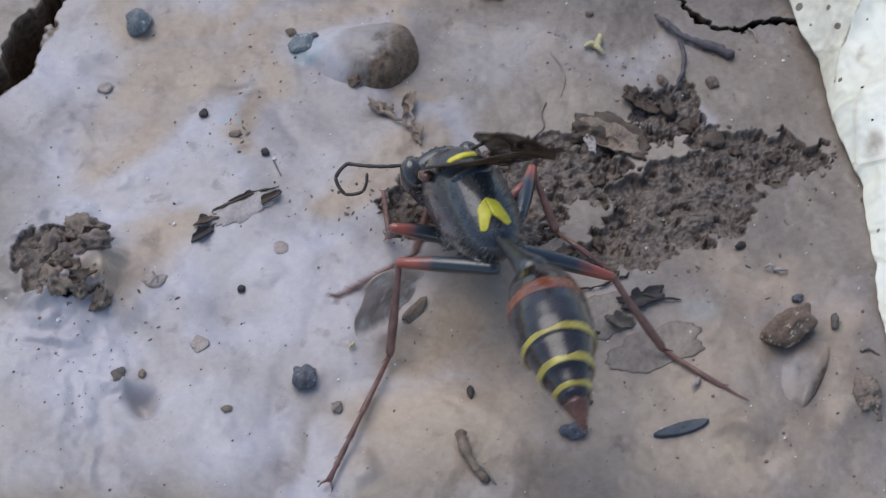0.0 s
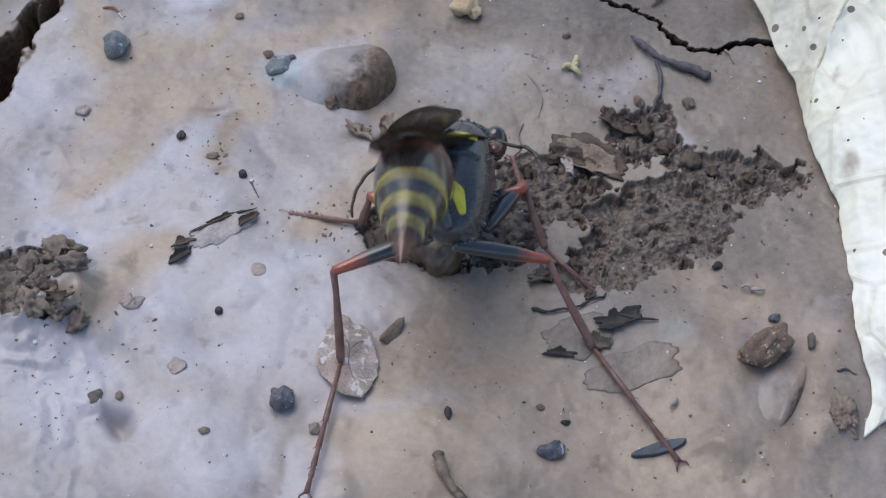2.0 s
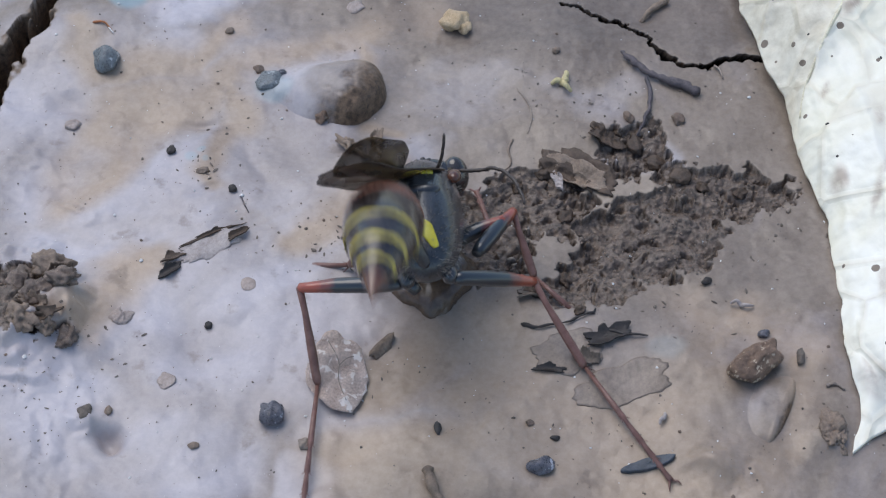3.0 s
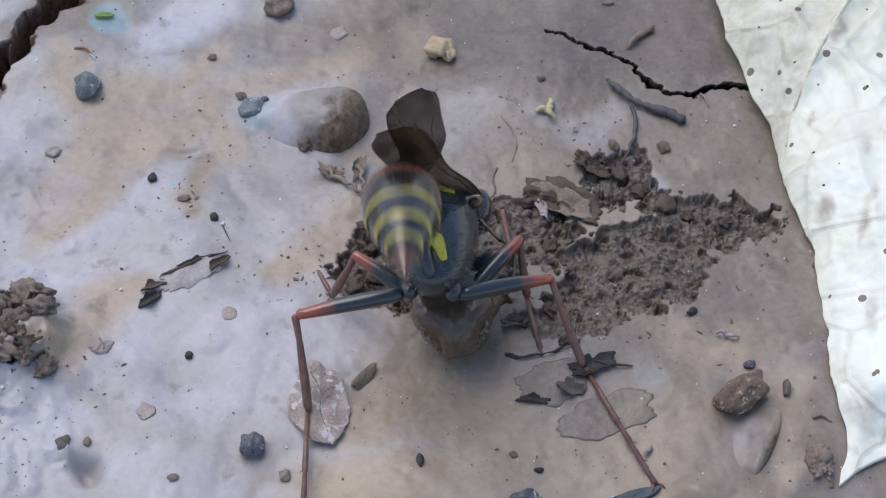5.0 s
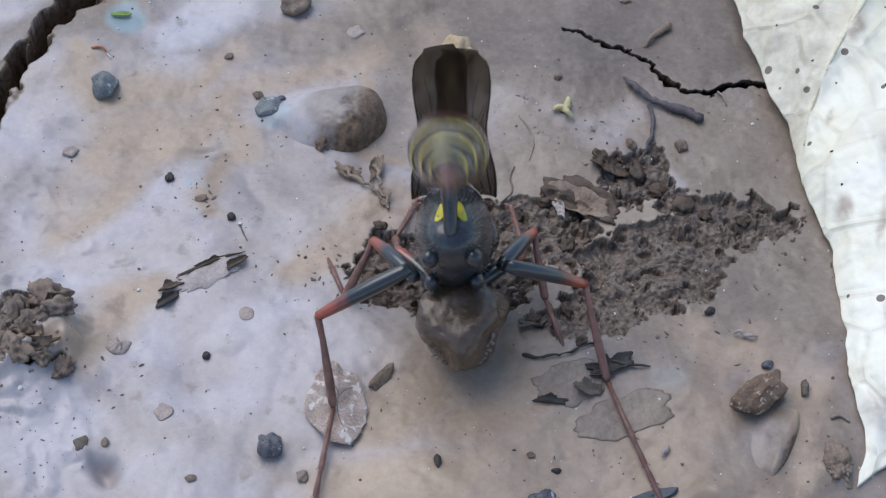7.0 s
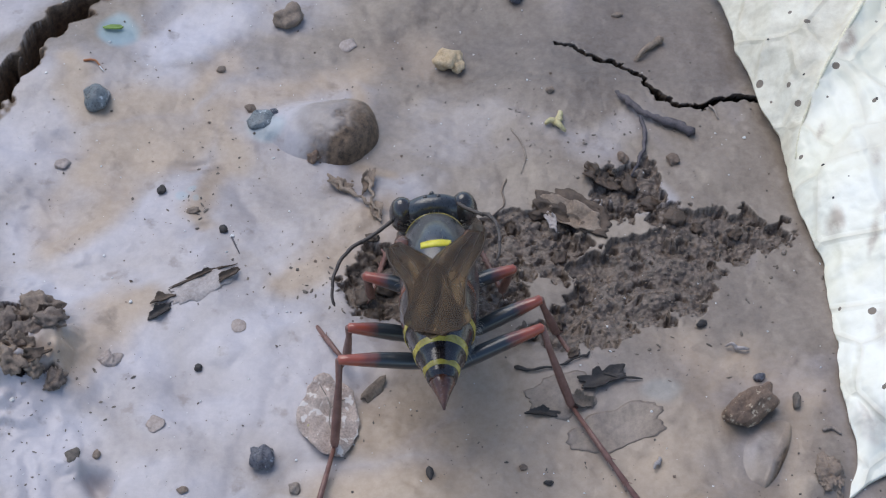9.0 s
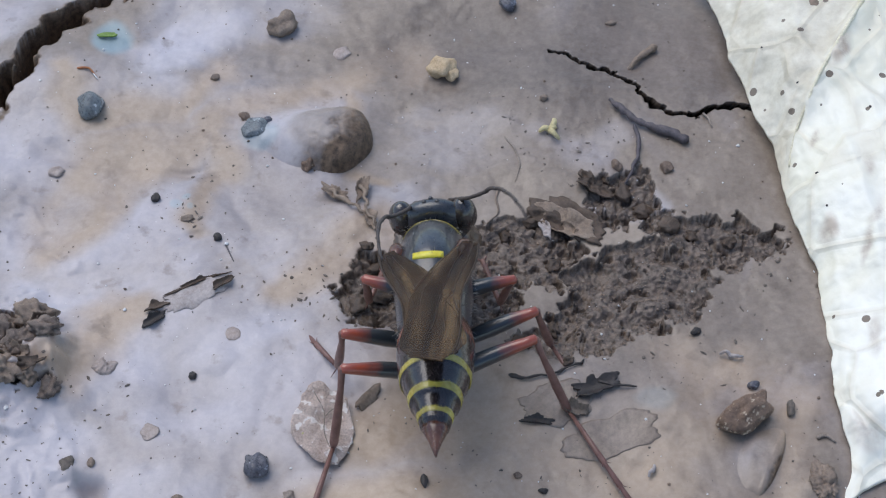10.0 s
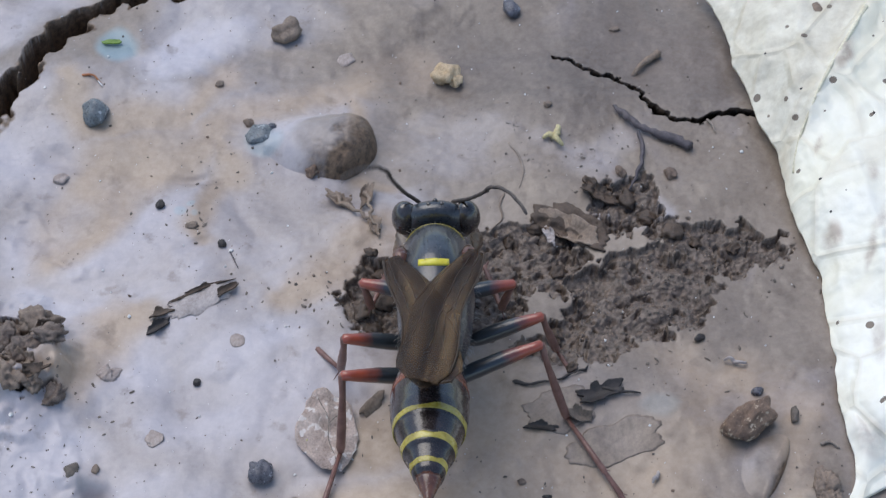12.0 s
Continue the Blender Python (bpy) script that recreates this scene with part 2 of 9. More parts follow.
def wing_material():
    """Thin smoky brown film with paler and darker streaks along its folds."""
    m, nt, b = nodes("smoky_wing", 0.4)
    tc = nt.nodes.new("ShaderNodeTexCoord")
    at = nt.nodes.new("ShaderNodeMapping")
    at.inputs["Scale"].default_value = (1, 0.13, 1)
    nt.links.new(tc.outputs["Object"], at.inputs["Vector"])
    streak = noise_node(nt, 1100, 3, 0.5)
    nt.links.new(at.outputs[0], streak.inputs["Vector"])
    n = noise_node(nt, 420, 4)
    c = ramp(nt, streak.outputs[0], [(0.38, (0.026, 0.013, 0.006)), (0.52, (0.06, 0.033, 0.015)), (0.66, (0.15, 0.092, 0.042))]).outputs[0]
    nt.links.new(c, b.inputs["Base Color"])
    r = ramp(nt, n.outputs[0], [(0.35, (0.78,) * 3), (0.7, (0.54,) * 3)])
    nt.links.new(r.outputs[0], b.inputs["Alpha"])
    b.inputs["Specular IOR Level"].default_value = 0.25
    return m


M_WING = wing_material()


# ---- helpers for meshes, in millimetres ----
def finish(name, bm, material, parent=None, label="", smooth=True):
    bmesh.ops.recalc_face_normals(bm, faces=bm.faces)
    bm.transform(Matrix.Scale(MM, 4))
    me = bpy.data.meshes.new(name)
    bm.to_mesh(me)
    bm.free()
    if smooth:
        me.polygons.foreach_set("use_smooth", [True] * len(me.polygons))
    me.materials.append(material)
    ob = new(name, me)
    ob.parent = parent
    if label:
        tagged(ob, label)
    return ob


def part(name, bm, material, parent, label=""):
    return finish(name, bm, material, parent, label)


def rings(bm, loops, cap=True):
    """Skins closed rings of points, one after the other."""
    vs = [[bm.verts.new(p) for p in ring] for ring in loops]
    n = len(vs[0])
    for a, b in zip(vs, vs[1:]):
        for i in range(n):
            bm.faces.new((a[i], a[(i + 1) % n], b[(i + 1) % n], b[i]))
    if cap:
        bm.faces.new(vs[0])
        bm.faces.new(vs[-1])
    return vs


def tube(bm, pts, radii, n=8):
    pts = [Vector(p) for p in pts]
    loops = []
    side = None
    for i, p in enumerate(pts):
        d = (pts[min(i + 1, len(pts) - 1)] - pts[max(i - 1, 0)]).normalized()
        if side is None:
            side = d.orthogonal().normalized()
        side = (side - d * side.dot(d)).normalized()
        up = d.cross(side)
        r = radii[i] if isinstance(radii, (list, tuple)) else radii
        loops.append([p + r * (math.cos(k * math.tau / n) * side + math.sin(k * math.tau / n) * up) for k in range(n)])
    rings(bm, loops)


def smooth_line(pts, per=4):
    """A finer line through points (Catmull-Rom)."""
    pts = [Vector(p) for p in pts]
    ext = [2 * pts[0] - pts[1], *pts, 2 * pts[-1] - pts[-2]]
    out = []
    for i in range(1, len(ext) - 2):
        p0, p1, p2, p3 = ext[i - 1:i + 3]
        for k in range(per):
            t = k / per
            out.append(0.5 * (2 * p1 + (p2 - p0) * t + (2 * p0 - 5 * p1 + 4 * p2 - p3) * t * t + (3 * p1 - p0 - 3 * p2 + p3) * t ** 3))
    return out + [pts[-1]]


def smooth_uw(path, per=3):
    return [(p.x, p.y) for p in smooth_line([(u, w, 0) for u, w in path], per)]


def body_loft(bm, sections, n=24):
    """Rings along y: (y, half width, top z, bottom z, squareness)."""
    loops = []
    for y, rx, top, bot, *sq in sections:
        k = sq[0] if sq else 1.0
        ring = []
        for i in range(n):
            a = i * math.tau / n
            c, s = math.cos(a), math.sin(a)
            c, s = math.copysign(abs(c) ** k, c), math.copysign(abs(s) ** k, s)
            ring.append((rx * c, y, (top + bot) / 2 + (top - bot) / 2 * s))
        loops.append(ring)
    rings(bm, loops)


def ball(bm, centre, radii, seg=14, rot=None):
    m = Matrix.Translation(centre) @ (rot or Matrix()) @ Matrix.Diagonal((*radii, 1))
    bmesh.ops.create_uvsphere(bm, u_segments=seg, v_segments=seg * 2 // 3, radius=1, matrix=m)


def lump(bm, radii, seed, rough=0.22, scale=1.2, sub=3, fine=0.05, cuts=9):
    """An uneven stone: a ball pushed in and out by noise."""
    made = bmesh.ops.create_icosphere(bm, subdivisions=sub, radius=1)["verts"]
    off = Vector((seed * 3.7, seed * 1.9, seed * 5.3))
    rng = random.Random(seed)
    planes = [(Vector([rng.gauss(0, 1) for _ in range(3)]).normalized(), rng.uniform(0.72, 0.95)) for _ in range(cuts)]
    for v in made:
        p = v.co.normalized()
        for nrm, dist in planes:
            d = p.dot(nrm)
            if d > dist:
                p = p - nrm * (d - dist) * 0.85
        far = p.length
        p = p.normalized()
        k = 1 + rough * noise.noise(p * scale + off) * 1.6 + fine * noise.noise(p * scale * 5 + off)
        v.co = Vector([p[i] * k * far * radii[i] for i in range(3)])


# ---- the ground: one sheet of wet mud ----
def lattice(x, y, seed):
    """Smooth value noise on numpy arrays, -1 to 1."""
    xi, yi = np.floor(x).astype(np.int64), np.floor(y).astype(np.int64)
    fx, fy = x - xi, y - yi
    fx, fy = fx * fx * fx * (fx * (6 * fx - 15) + 10), fy * fy * fy * (fy * (6 * fy - 15) + 10)

    def h(i, j):
        v = (i * 374761393 + j * 668265263 + seed * 974711) & 0xFFFFFFFF
        v = ((v ^ (v >> 13)) * 1274126177) & 0xFFFFFFFF
        return ((v ^ (v >> 16)) & 0xFFFF) / 32767.5 - 1

    a, b = h(xi, yi) * (1 - fx) + h(xi + 1, yi) * fx, h(xi, yi + 1) * (1 - fx) + h(xi + 1, yi + 1) * fx
    return a * (1 - fy) + b * fy


def fbm(x, y, seed, octaves=4, gain=0.5):
    out, amp, k = 0, 1, 1
    for o in range(octaves):
        c, n = math.cos(0.7 * o), math.sin(0.7 * o)
        out = out + amp * lattice((x * c - y * n) * k + 17.3 * o, (x * n + y * c) * k - 9.1 * o, seed + o)
        amp, k = amp * gain, k * 2.03
    return out


def line_distance(x, y, pts):
    """Distance to a line of (x, y, width) points, divided by the local half width."""
    best = np.full(x.shape, 1e9)
    for (x0, y0, w0), (x1, y1, w1) in zip(pts, pts[1:]):
        dx, dy = x1 - x0, y1 - y0
        t = np.clip(((x - x0) * dx + (y - y0) * dy) / (dx * dx + dy * dy), 0, 1)
        best = np.minimum(best, np.hypot(x - x0 - t * dx, y - y0 - t * dy) / (w0 + (w1 - w0) * t))
    return best


def smooth(v, a, b):
    t = np.clip((v - a) / (b - a), 0, 1)
    return t * t * (3 - 2 * t)


def oval(x, y, cx, cy, rx, ry, rot=0):
    c, s = math.cos(radians(rot)), math.sin(radians(rot))
    u, v = (x - cx) * c + (y - cy) * s, -(x - cx) * s + (y - cy) * c
    return np.hypot(u / rx, v / ry)


CRACK = [(6.78, 16.80, 0.05), (8.05, 16.32, 0.075), (9.57, 15.36, 0.101), (10.76, 14.88, 0.086), (11.85, 14.12, 0.108),
         (12.37, 13.18, 0.115), (13.00, 12.39, 0.144), (13.98, 11.70, 0.158), (15.33, 11.65, 0.173), (16.75, 12.25, 0.187), (17.78, 12.34, 0.187),
         (19.09, 11.83, 0.202), (22.59, 11.24, 0.216), (27.82, 12.16, 0.216)]
GULLY = [(-31.11, 5.90, 1.0), (-28.32, 9.20, 1.0), (-27.03, 13.09, 0.95), (-25.65, 15.55, 0.85), (-25.12, 17.63, 0.75), (-24.05, 19.46, 0.85), (-22.63, 20.97, 0.9), (-20.99, 22.40, 0.7),
         (-17.45, 23.02, 0.55), (-13.14, 23.23, 0.5), (-6.70, 25.00, 0.4)]
# dug-over patches: centre, radii, turn
DUG = [(10.94, -1.56, 4.3, 3.3, 20), (16.15, 1.88, 3.1, 1.7, 0), (7.95, -4.50, 3.2, 1.9, 15), (4.70, 1.67, 3.2, 2.6, 0), (10.55, 5.38, 2.0, 1.9, 0),
       (-2.65, -1.56, 2.9, 2.6, 0), (0.82, -1.17, 3.5, 3.0, 0), (13.00, 2.92, 1.2, 1.6, 0), (-24.02, -5.83, 1.6, 2.6, 0), (-22.46, -8.25, 1.1, 0.5, 0)]
# swellings: centre, radii, turn, height
SWELL = [(-11.61, 10.32, 2.6, 2.2, 0, 0.35),
         (-22.27, -6.21, 4.0, 4.0, 0, 0.7),
         (-22.39, -9.89, 3.5, 2.5, 0, 0.4), (-16.66, 14.03, 7, 4, 10, 0.5), (13.50, -16.13, 2.0, 1.5, 0, 0.4), (-4.68, 3.34, 3.0, 2.0, -30, 0.4), (3.96, 12.62, 6, 3, 0, 0.35),
         (1.09, -9.53, 7, 4, 0, -0.3), (6.30, -15.13, 12, 3, 8, 0.25), (-19.72, -1.56, 5, 3, 20, -0.25)]
# stones under the mud's skin: centre, radii, turn, height; the first radius is longer on the far side of the light
DOME = [(-15.02, 4.61, 2.4, 2.2, 0, 0.35, 1.3), (19.96, -14.45, 1.7, 2.0, 0, 0.6, 1.2), (-19.56, -13.42, 1.4, 1.1, -30, 0.5, 1.2), (-18.18, -14.45, 1.15, 0.75, -35, -1.0, 1.0),
        (-6.39, -18.60, 1.3, 1.3, 0, 0.45, 1.2), (-10.77, 10.32, 1.3, 1.3, 0, 0.35, 1.3), (13.50, -16.13, 1.3, 1.0, 0, 0.4, 1.2),
        (-22.9, 9.3, 1.9, 1.0, -25, -0.3, 1.0), (-22.0, 2.6, 1.5, 1.0, -35, -0.28, 1.0), (-14.6, 7.0, 1.6, 0.6, 5, -0.16, 1.0), (-11.8, 4.3, 0.8, 1.7, 25, -0.2, 1.0), (-2.7, 12.2, 1.5, 1.1, 30, -0.22, 1.0), (-14.2, 2.2, 1.3, 0.5, 10, -0.14, 1.0)]
# pale silt left by water, with sky sheen put into its colour: centre, radii, turn; and streams of tan clay
SILT_SHEEN = [(5.23, -12.03, 6, 4, 0, 0.45), (-15.51, 0.85, 16, 15, 0, 0.62), (-7.52, 9.20, 4.5, 3.5, 0, 0.9), (-16.20, 12.62, 4, 3, 0, 0.8), (-18.58, -0.36, 9, 9, 10, 0.9), (-14.86, 4.61, 4, 4, 0, 0.9), (-8.86, 2.50, 5.5, 3.5, 10, 0.9), (-23.43, 10.32, 6, 6, 0, 0.9), (-9.57, -7.70, 8, 7, 0, 0.9), (-17.13, -14.11, 11, 6, 0, 0.9), (-2.10, 5.04, 4, 3, 0, 0.55),
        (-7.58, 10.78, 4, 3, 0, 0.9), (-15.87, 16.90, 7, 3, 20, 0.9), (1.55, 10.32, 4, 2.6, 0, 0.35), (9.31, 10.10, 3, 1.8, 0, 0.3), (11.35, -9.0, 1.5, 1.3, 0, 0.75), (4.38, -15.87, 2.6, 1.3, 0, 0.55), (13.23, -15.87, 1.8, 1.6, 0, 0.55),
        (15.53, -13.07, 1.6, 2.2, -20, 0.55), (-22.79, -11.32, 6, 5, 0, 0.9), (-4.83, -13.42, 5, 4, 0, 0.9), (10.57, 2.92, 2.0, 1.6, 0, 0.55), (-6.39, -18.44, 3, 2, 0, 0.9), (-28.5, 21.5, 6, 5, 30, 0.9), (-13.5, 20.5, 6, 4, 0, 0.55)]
CLAY = [[(-1.54, 17.39, 1.0), (-4.96, 14.03, 1.1), (-10.35, 11.93, 1.0), (-15.27, 9.65, 1.4), (-18.81, 8.08, 1.6), (-20.75, 4.61, 1.4), (-21.60, 0.85, 1.0)],
        [(-24.0, 15.0, 0.6), (-20.5, 10.6, 0.8), (-16.5, 11.8, 0.9), (-12.5, 14.6, 0.8)], [(-3.2, 7.2, 0.5), (-4.6, 8.0, 0.6), (-5.4, 12.9, 0.7), (-8.6, 12.7, 0.6)],
        [(-17.15, -1.96, 0.8), (-19.77, -3.92, 1.3), (-20.69, -6.58, 1.0)], [(-2.72, 2.92, 1.2), (-5.28, 1.67, 1.0), (-8.36, -1.17, 0.8)], [(-3.72, -10.61, 2.0), (0.48, -9.53, 2.8), (4.92, -12.38, 2.4), (11.66, -13.42, 2.0)],
        [(-4.18, -15.80, 2.2), (2.22, -14.45, 2.2), (10.60, -16.13, 2.6), (14.88, -16.80, 2.0)], [(12.07, -7.70, 1.5), (14.09, -9.17, 1.6), (12.31, -12.73, 1.5)], [(-12.92, 9.65, 0.5), (-12.82, 5.90, 0.8), (-13.16, 3.76, 0.6)],
        [(13.4, -9.4, 0.8), (16.4, -7.4, 1.0), (18.6, -9.8, 1.0), (17.6, -15.4, 1.0)]]
# matt brown mud, less wet; the second oval is the leaf's shadow put in as colour: centre, radii, turn, how much
DAMP_SHADE = [(8.64, 17.4, 12, 5.4, 0, 0.92), (15.94, 16.90, 4.5, 4.5, 0, 0.95), (14.38, -12.73, 4, 4, 0, 0.34), (-5.2, 8.6, 3.3, 2.7, 0, 0.42), (18.6, -12.6, 1.2, 2.2, -25, 0.4), (8.3, -9.6, 3.2, 2.4, 10, 0.45), (13.2, -11.2, 3.2, 3.2, 0, 0.32)]
# bluish wet films on the silt: centre, radius, how much
FILM = [(-20.45, 18.3, 1.25, 0.6), (-10.75, 9.9, 1.15, 0.38), (-15.2, 4.4, 0.4, 0.35), (-14.6, 4.9, 0.25, 0.35), (-14.4, 4.2, 0.2, 0.3), (11.35, -9.0, 0.9, 0.14)]
# trails pressed into the mud
TRAIL = [[(-24.23, -10.3, 0.3), (-22.6, -10.1, 0.35), (-21.2, -10.9, 0.35), (-20.2, -12.4, 0.3), (-19.9, -13.9, 0.2)], [(-21.9, -12.6, 0.35), (-21.7, -14.5, 0.4), (-21.1, -17.7, 0.4), (-20.9, -19.5, 0.4)],
         [(-25.21, -11.14, 0.35), (-23.09, -11.32, 0.35), (-21.55, -11.67, 0.35), (-20.34, -13.07, 0.4), (-20.23, -15.13, 0.4), (-19.61, -17.79, 0.45), (-18.15, -22.85, 0.45)],
         [(-25.33, 4.61, 0.4), (-24.72, 3.76, 0.5), (-23.96, 2.92, 0.5), (-22.96, 1.9, 0.45), (-21.6, 1.3, 0.4)]]


def ground_height(x, y):
    """Height in mm and how far the mud is dug over, with the crack's shade put in as dug colour."""
    h = 0.5 * fbm(x / 8, y / 8, 3, 2, 0.35) + 0.075 * fbm(x / 2.0, y / 2.0, 11, 3) + 0.12 * smooth(fbm(x / 3.2, y / 3.2, 19, 2), 0.0, 1.2) + 0.022 * smooth(fbm(x / 0.9, y / 0.9, 23, 2), 0.5, 1.0) + 0.005 * fbm(x / 0.35, y / 0.35, 29, 2)
    wx, wy = x + 0.5 * fbm(x / 1.5, y / 1.5, 5, 3), y + 0.5 * fbm(x / 1.5, y / 1.5, 7, 3)
    for cx, cy, rx, ry, rot, top in SWELL:
        d = oval(wx, wy, cx, cy, rx, ry, rot)
        h = h + top * np.exp(-d * d * 1.6)
    sx, sy = x + 0.35 * fbm(x / 2.5, y / 2.5, 15, 2), y + 0.35 * fbm(x / 2.5, y / 2.5, 17, 2)
    for cx, cy, rx, ry, rot, top, skew in DOME:
        c, k = math.cos(radians(rot)), math.sin(radians(rot))
        u, v = (sx - cx) * c + (sy - cy) * k, -(sx - cx) * k + (sy - cy) * c
        d = np.hypot(u / np.where(u < 0, rx * skew, rx), v / ry)
        h = h + top * np.exp(-2.2 * d ** 2.4)
    inside = np.full(x.shape, 9.0)
    tornx, torny = wx + 0.42 * fbm(x / 0.75, y / 0.75, 41, 4, 0.6), wy + 0.42 * fbm(x / 0.75, y / 0.75, 43, 4, 0.6)
    for cx, cy, rx, ry, rot in DUG:
        d = oval(tornx, torny, cx, cy, rx, ry, rot)
        inside = np.minimum(inside, d)
    inside = inside + 0.12 * smooth(fbm(x / 1.3, y / 1.3, 61, 3), -0.7, -1.0)
    dug = smooth(inside, 1.05, 0.97)
    raw_shade = smooth(inside, 1.09, 1.02)
    crumb = fbm(x / 1.1, y / 1.1, 51, 3, 0.5)
    step = 2.2 * fbm(x / 1.9, y / 1.3, 57, 3, 0.45)
    slabs = (np.floor(step) + smooth(step - np.floor(step), 0.25, 0.75)) / 2.2       # crusts broken off at several depths
    h = h + dug * (0.2 * crumb - 0.5 + 0.27 * slabs + 0.07 * fbm(x / 0.36, y / 0.36, 63, 3, 0.6) - 0.36 * smooth(fbm(x / 0.6, y / 0.6, 59, 3, 0.6), 0.5, 0.9))
    heap = smooth(oval(wx, wy, -23.86, -5.83, 4.2, 4.6), 1.0, 0.55)
    h = h + heap * (0.5 + 0.75 * np.abs(fbm(x / 2.0, y / 2.0, 81, 3, 0.4)))
    ragged = 1.15 + 0.35 * fbm(x / 0.4, y / 0.4, 71, 3)
    jx, jy = 0.2 * fbm(x / 0.7, y / 0.7, 33, 4, 0.6), 0.2 * fbm(x / 0.7, y / 0.7, 35, 4, 0.6)
    d = line_distance(x + jx, y + jy, CRACK) / np.maximum(ragged, 0.3)
    h = h - 6.0 * smooth(d, 1.2, 0.95) + 0.03 * np.exp(-((d - 2.6) / 1.6) ** 2)
    under = 4.2 * smooth(d, 1.2, 0.95)
    # dark earth colour carried into the crack adds to its shade
    raw_shade = np.maximum(raw_shade, smooth(d, 1.45, 1.2))
    d = line_distance(wx, wy, GULLY) / np.maximum(1 + 0.2 * fbm(x / 1.3, y / 1.3, 73, 3), 0.4)
    h = h - 5.0 * smooth(d, 1.06, 0.55) + smooth(d, 1.0, 0.7) * 0.75 * fbm(x / 1.2, y / 1.2, 77, 4, 0.55)
    # brown soil in the gully, kept dark to stand in for shade too
    bare_shade = smooth(d, 1.25, 1.05)
    sx0 = fbm(x / 1.2, y / 1.2, 131, 2)
    for t in TRAIL:
        d = line_distance(wx, wy, t)
        h = h - (0.06 + 0.05 * sx0) * np.exp(-(d / 0.9) ** 2) + (0.04 + 0.05 * sx0) * np.exp(-((d - 2.0) / 0.9) ** 2)
    fade = 1 - smooth(np.hypot(x, y), 45, 70)
    silt_sheen = np.zeros(x.shape)
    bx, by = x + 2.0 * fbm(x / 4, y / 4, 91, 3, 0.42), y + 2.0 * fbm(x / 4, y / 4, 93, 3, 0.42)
    for cx, cy, rx, ry, rot, much in SILT_SHEEN:
        silt_sheen = np.maximum(silt_sheen, much * smooth(oval(bx, by, cx, cy, rx, ry, rot), 1.3, 0.4))
    damp_shade = np.zeros(x.shape)
    for cx, cy, rx, ry, rot, much in DAMP_SHADE:
        damp_shade = np.maximum(damp_shade, much * smooth(oval(bx, by, cx, cy, rx, ry, rot), 1.35, 0.4))
    clay = np.zeros(x.shape)
    for t in CLAY:
        clay = np.maximum(clay, 0.92 * smooth(line_distance(bx * 0.6 + x * 0.4, by * 0.6 + y * 0.4, t), 2.3, 0.2))
    film = np.zeros(x.shape)
    for cx, cy, r, much in FILM:
        film = np.maximum(film, much * smooth(oval(sx, sy, cx, cy, r, r), 1.25, 0.6))
    return h * fade, raw_shade * fade, silt_sheen, clay, under, damp_shade, bare_shade * fade, film


def axis(lo, hi, step, near, far, close):
    """Grid lines, closer together between near and far, and sparse far outside."""
    fine = np.concatenate([np.arange(lo, near, step), np.arange(near, far, close), np.arange(far, hi, step)])
    out = np.array([1, 3, 8, 20, 60, 200, 700, 3000, 20000, 100000.0])
    return np.concatenate([(lo - out)[::-1], fine, fine[-1] + out])


def build_ground():
    ax, ay = axis(-32, 30, 0.1, -3, 19.5, 0.06), axis(-24, 27, 0.1, -4, 14.5, 0.06)
    x, y = np.meshgrid(ax, ay)
    h, dug, silt_sheen, clay, under, damp_shade, bare_shade, film = ground_height(x, y)
    nx, ny = len(ax), len(ay)
    co = np.stack([x, y + under, h], -1).reshape(-1, 3) * MM   # the crack runs back under its far lip
    i = (np.arange(ny - 1)[:, None] * nx + np.arange(nx - 1)[None]).reshape(-1)
    me = bpy.data.meshes.new("ground")
    me.vertices.add(len(co))
    me.vertices.foreach_set("co", co.astype(np.float32).ravel())
    quads = np.stack([i, i + 1, i + nx + 1, i + nx], -1)
    me.loops.add(quads.size)
    me.loops.foreach_set("vertex_index", quads.astype(np.int32).ravel())
    me.polygons.add(len(quads))
    me.polygons.foreach_set("loop_start", np.arange(0, quads.size, 4, dtype=np.int32))
    me.polygons.foreach_set("use_smooth", np.ones(len(quads), dtype=bool))
    me.update(calc_edges=True)
    for name, layer in (("dug", dug), ("silt_sheen", silt_sheen), ("clay", clay), ("damp_shade", damp_shade), ("bare_shade", bare_shade), ("film", film)):
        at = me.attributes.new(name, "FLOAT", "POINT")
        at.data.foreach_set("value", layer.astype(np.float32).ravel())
    me.materials.append(MUD)
    return tagged(new("ground", me), "smooth wet grey-brown mud with cracks and dug-over patches", "ground", kind="structure")


build_ground()


def z_at(x, y):
    h = ground_height(np.array([[float(x)]]), np.array([[float(y)]]))[0]
    return float(h[0, 0])


def place(ob, x, y, rz=0, lift=0.0, rx=0, ry=0):
    ob.matrix_basis = pose(x * MM, y * MM, (z_at(x, y) + lift) * MM, rx, ry, rz)
    return ob


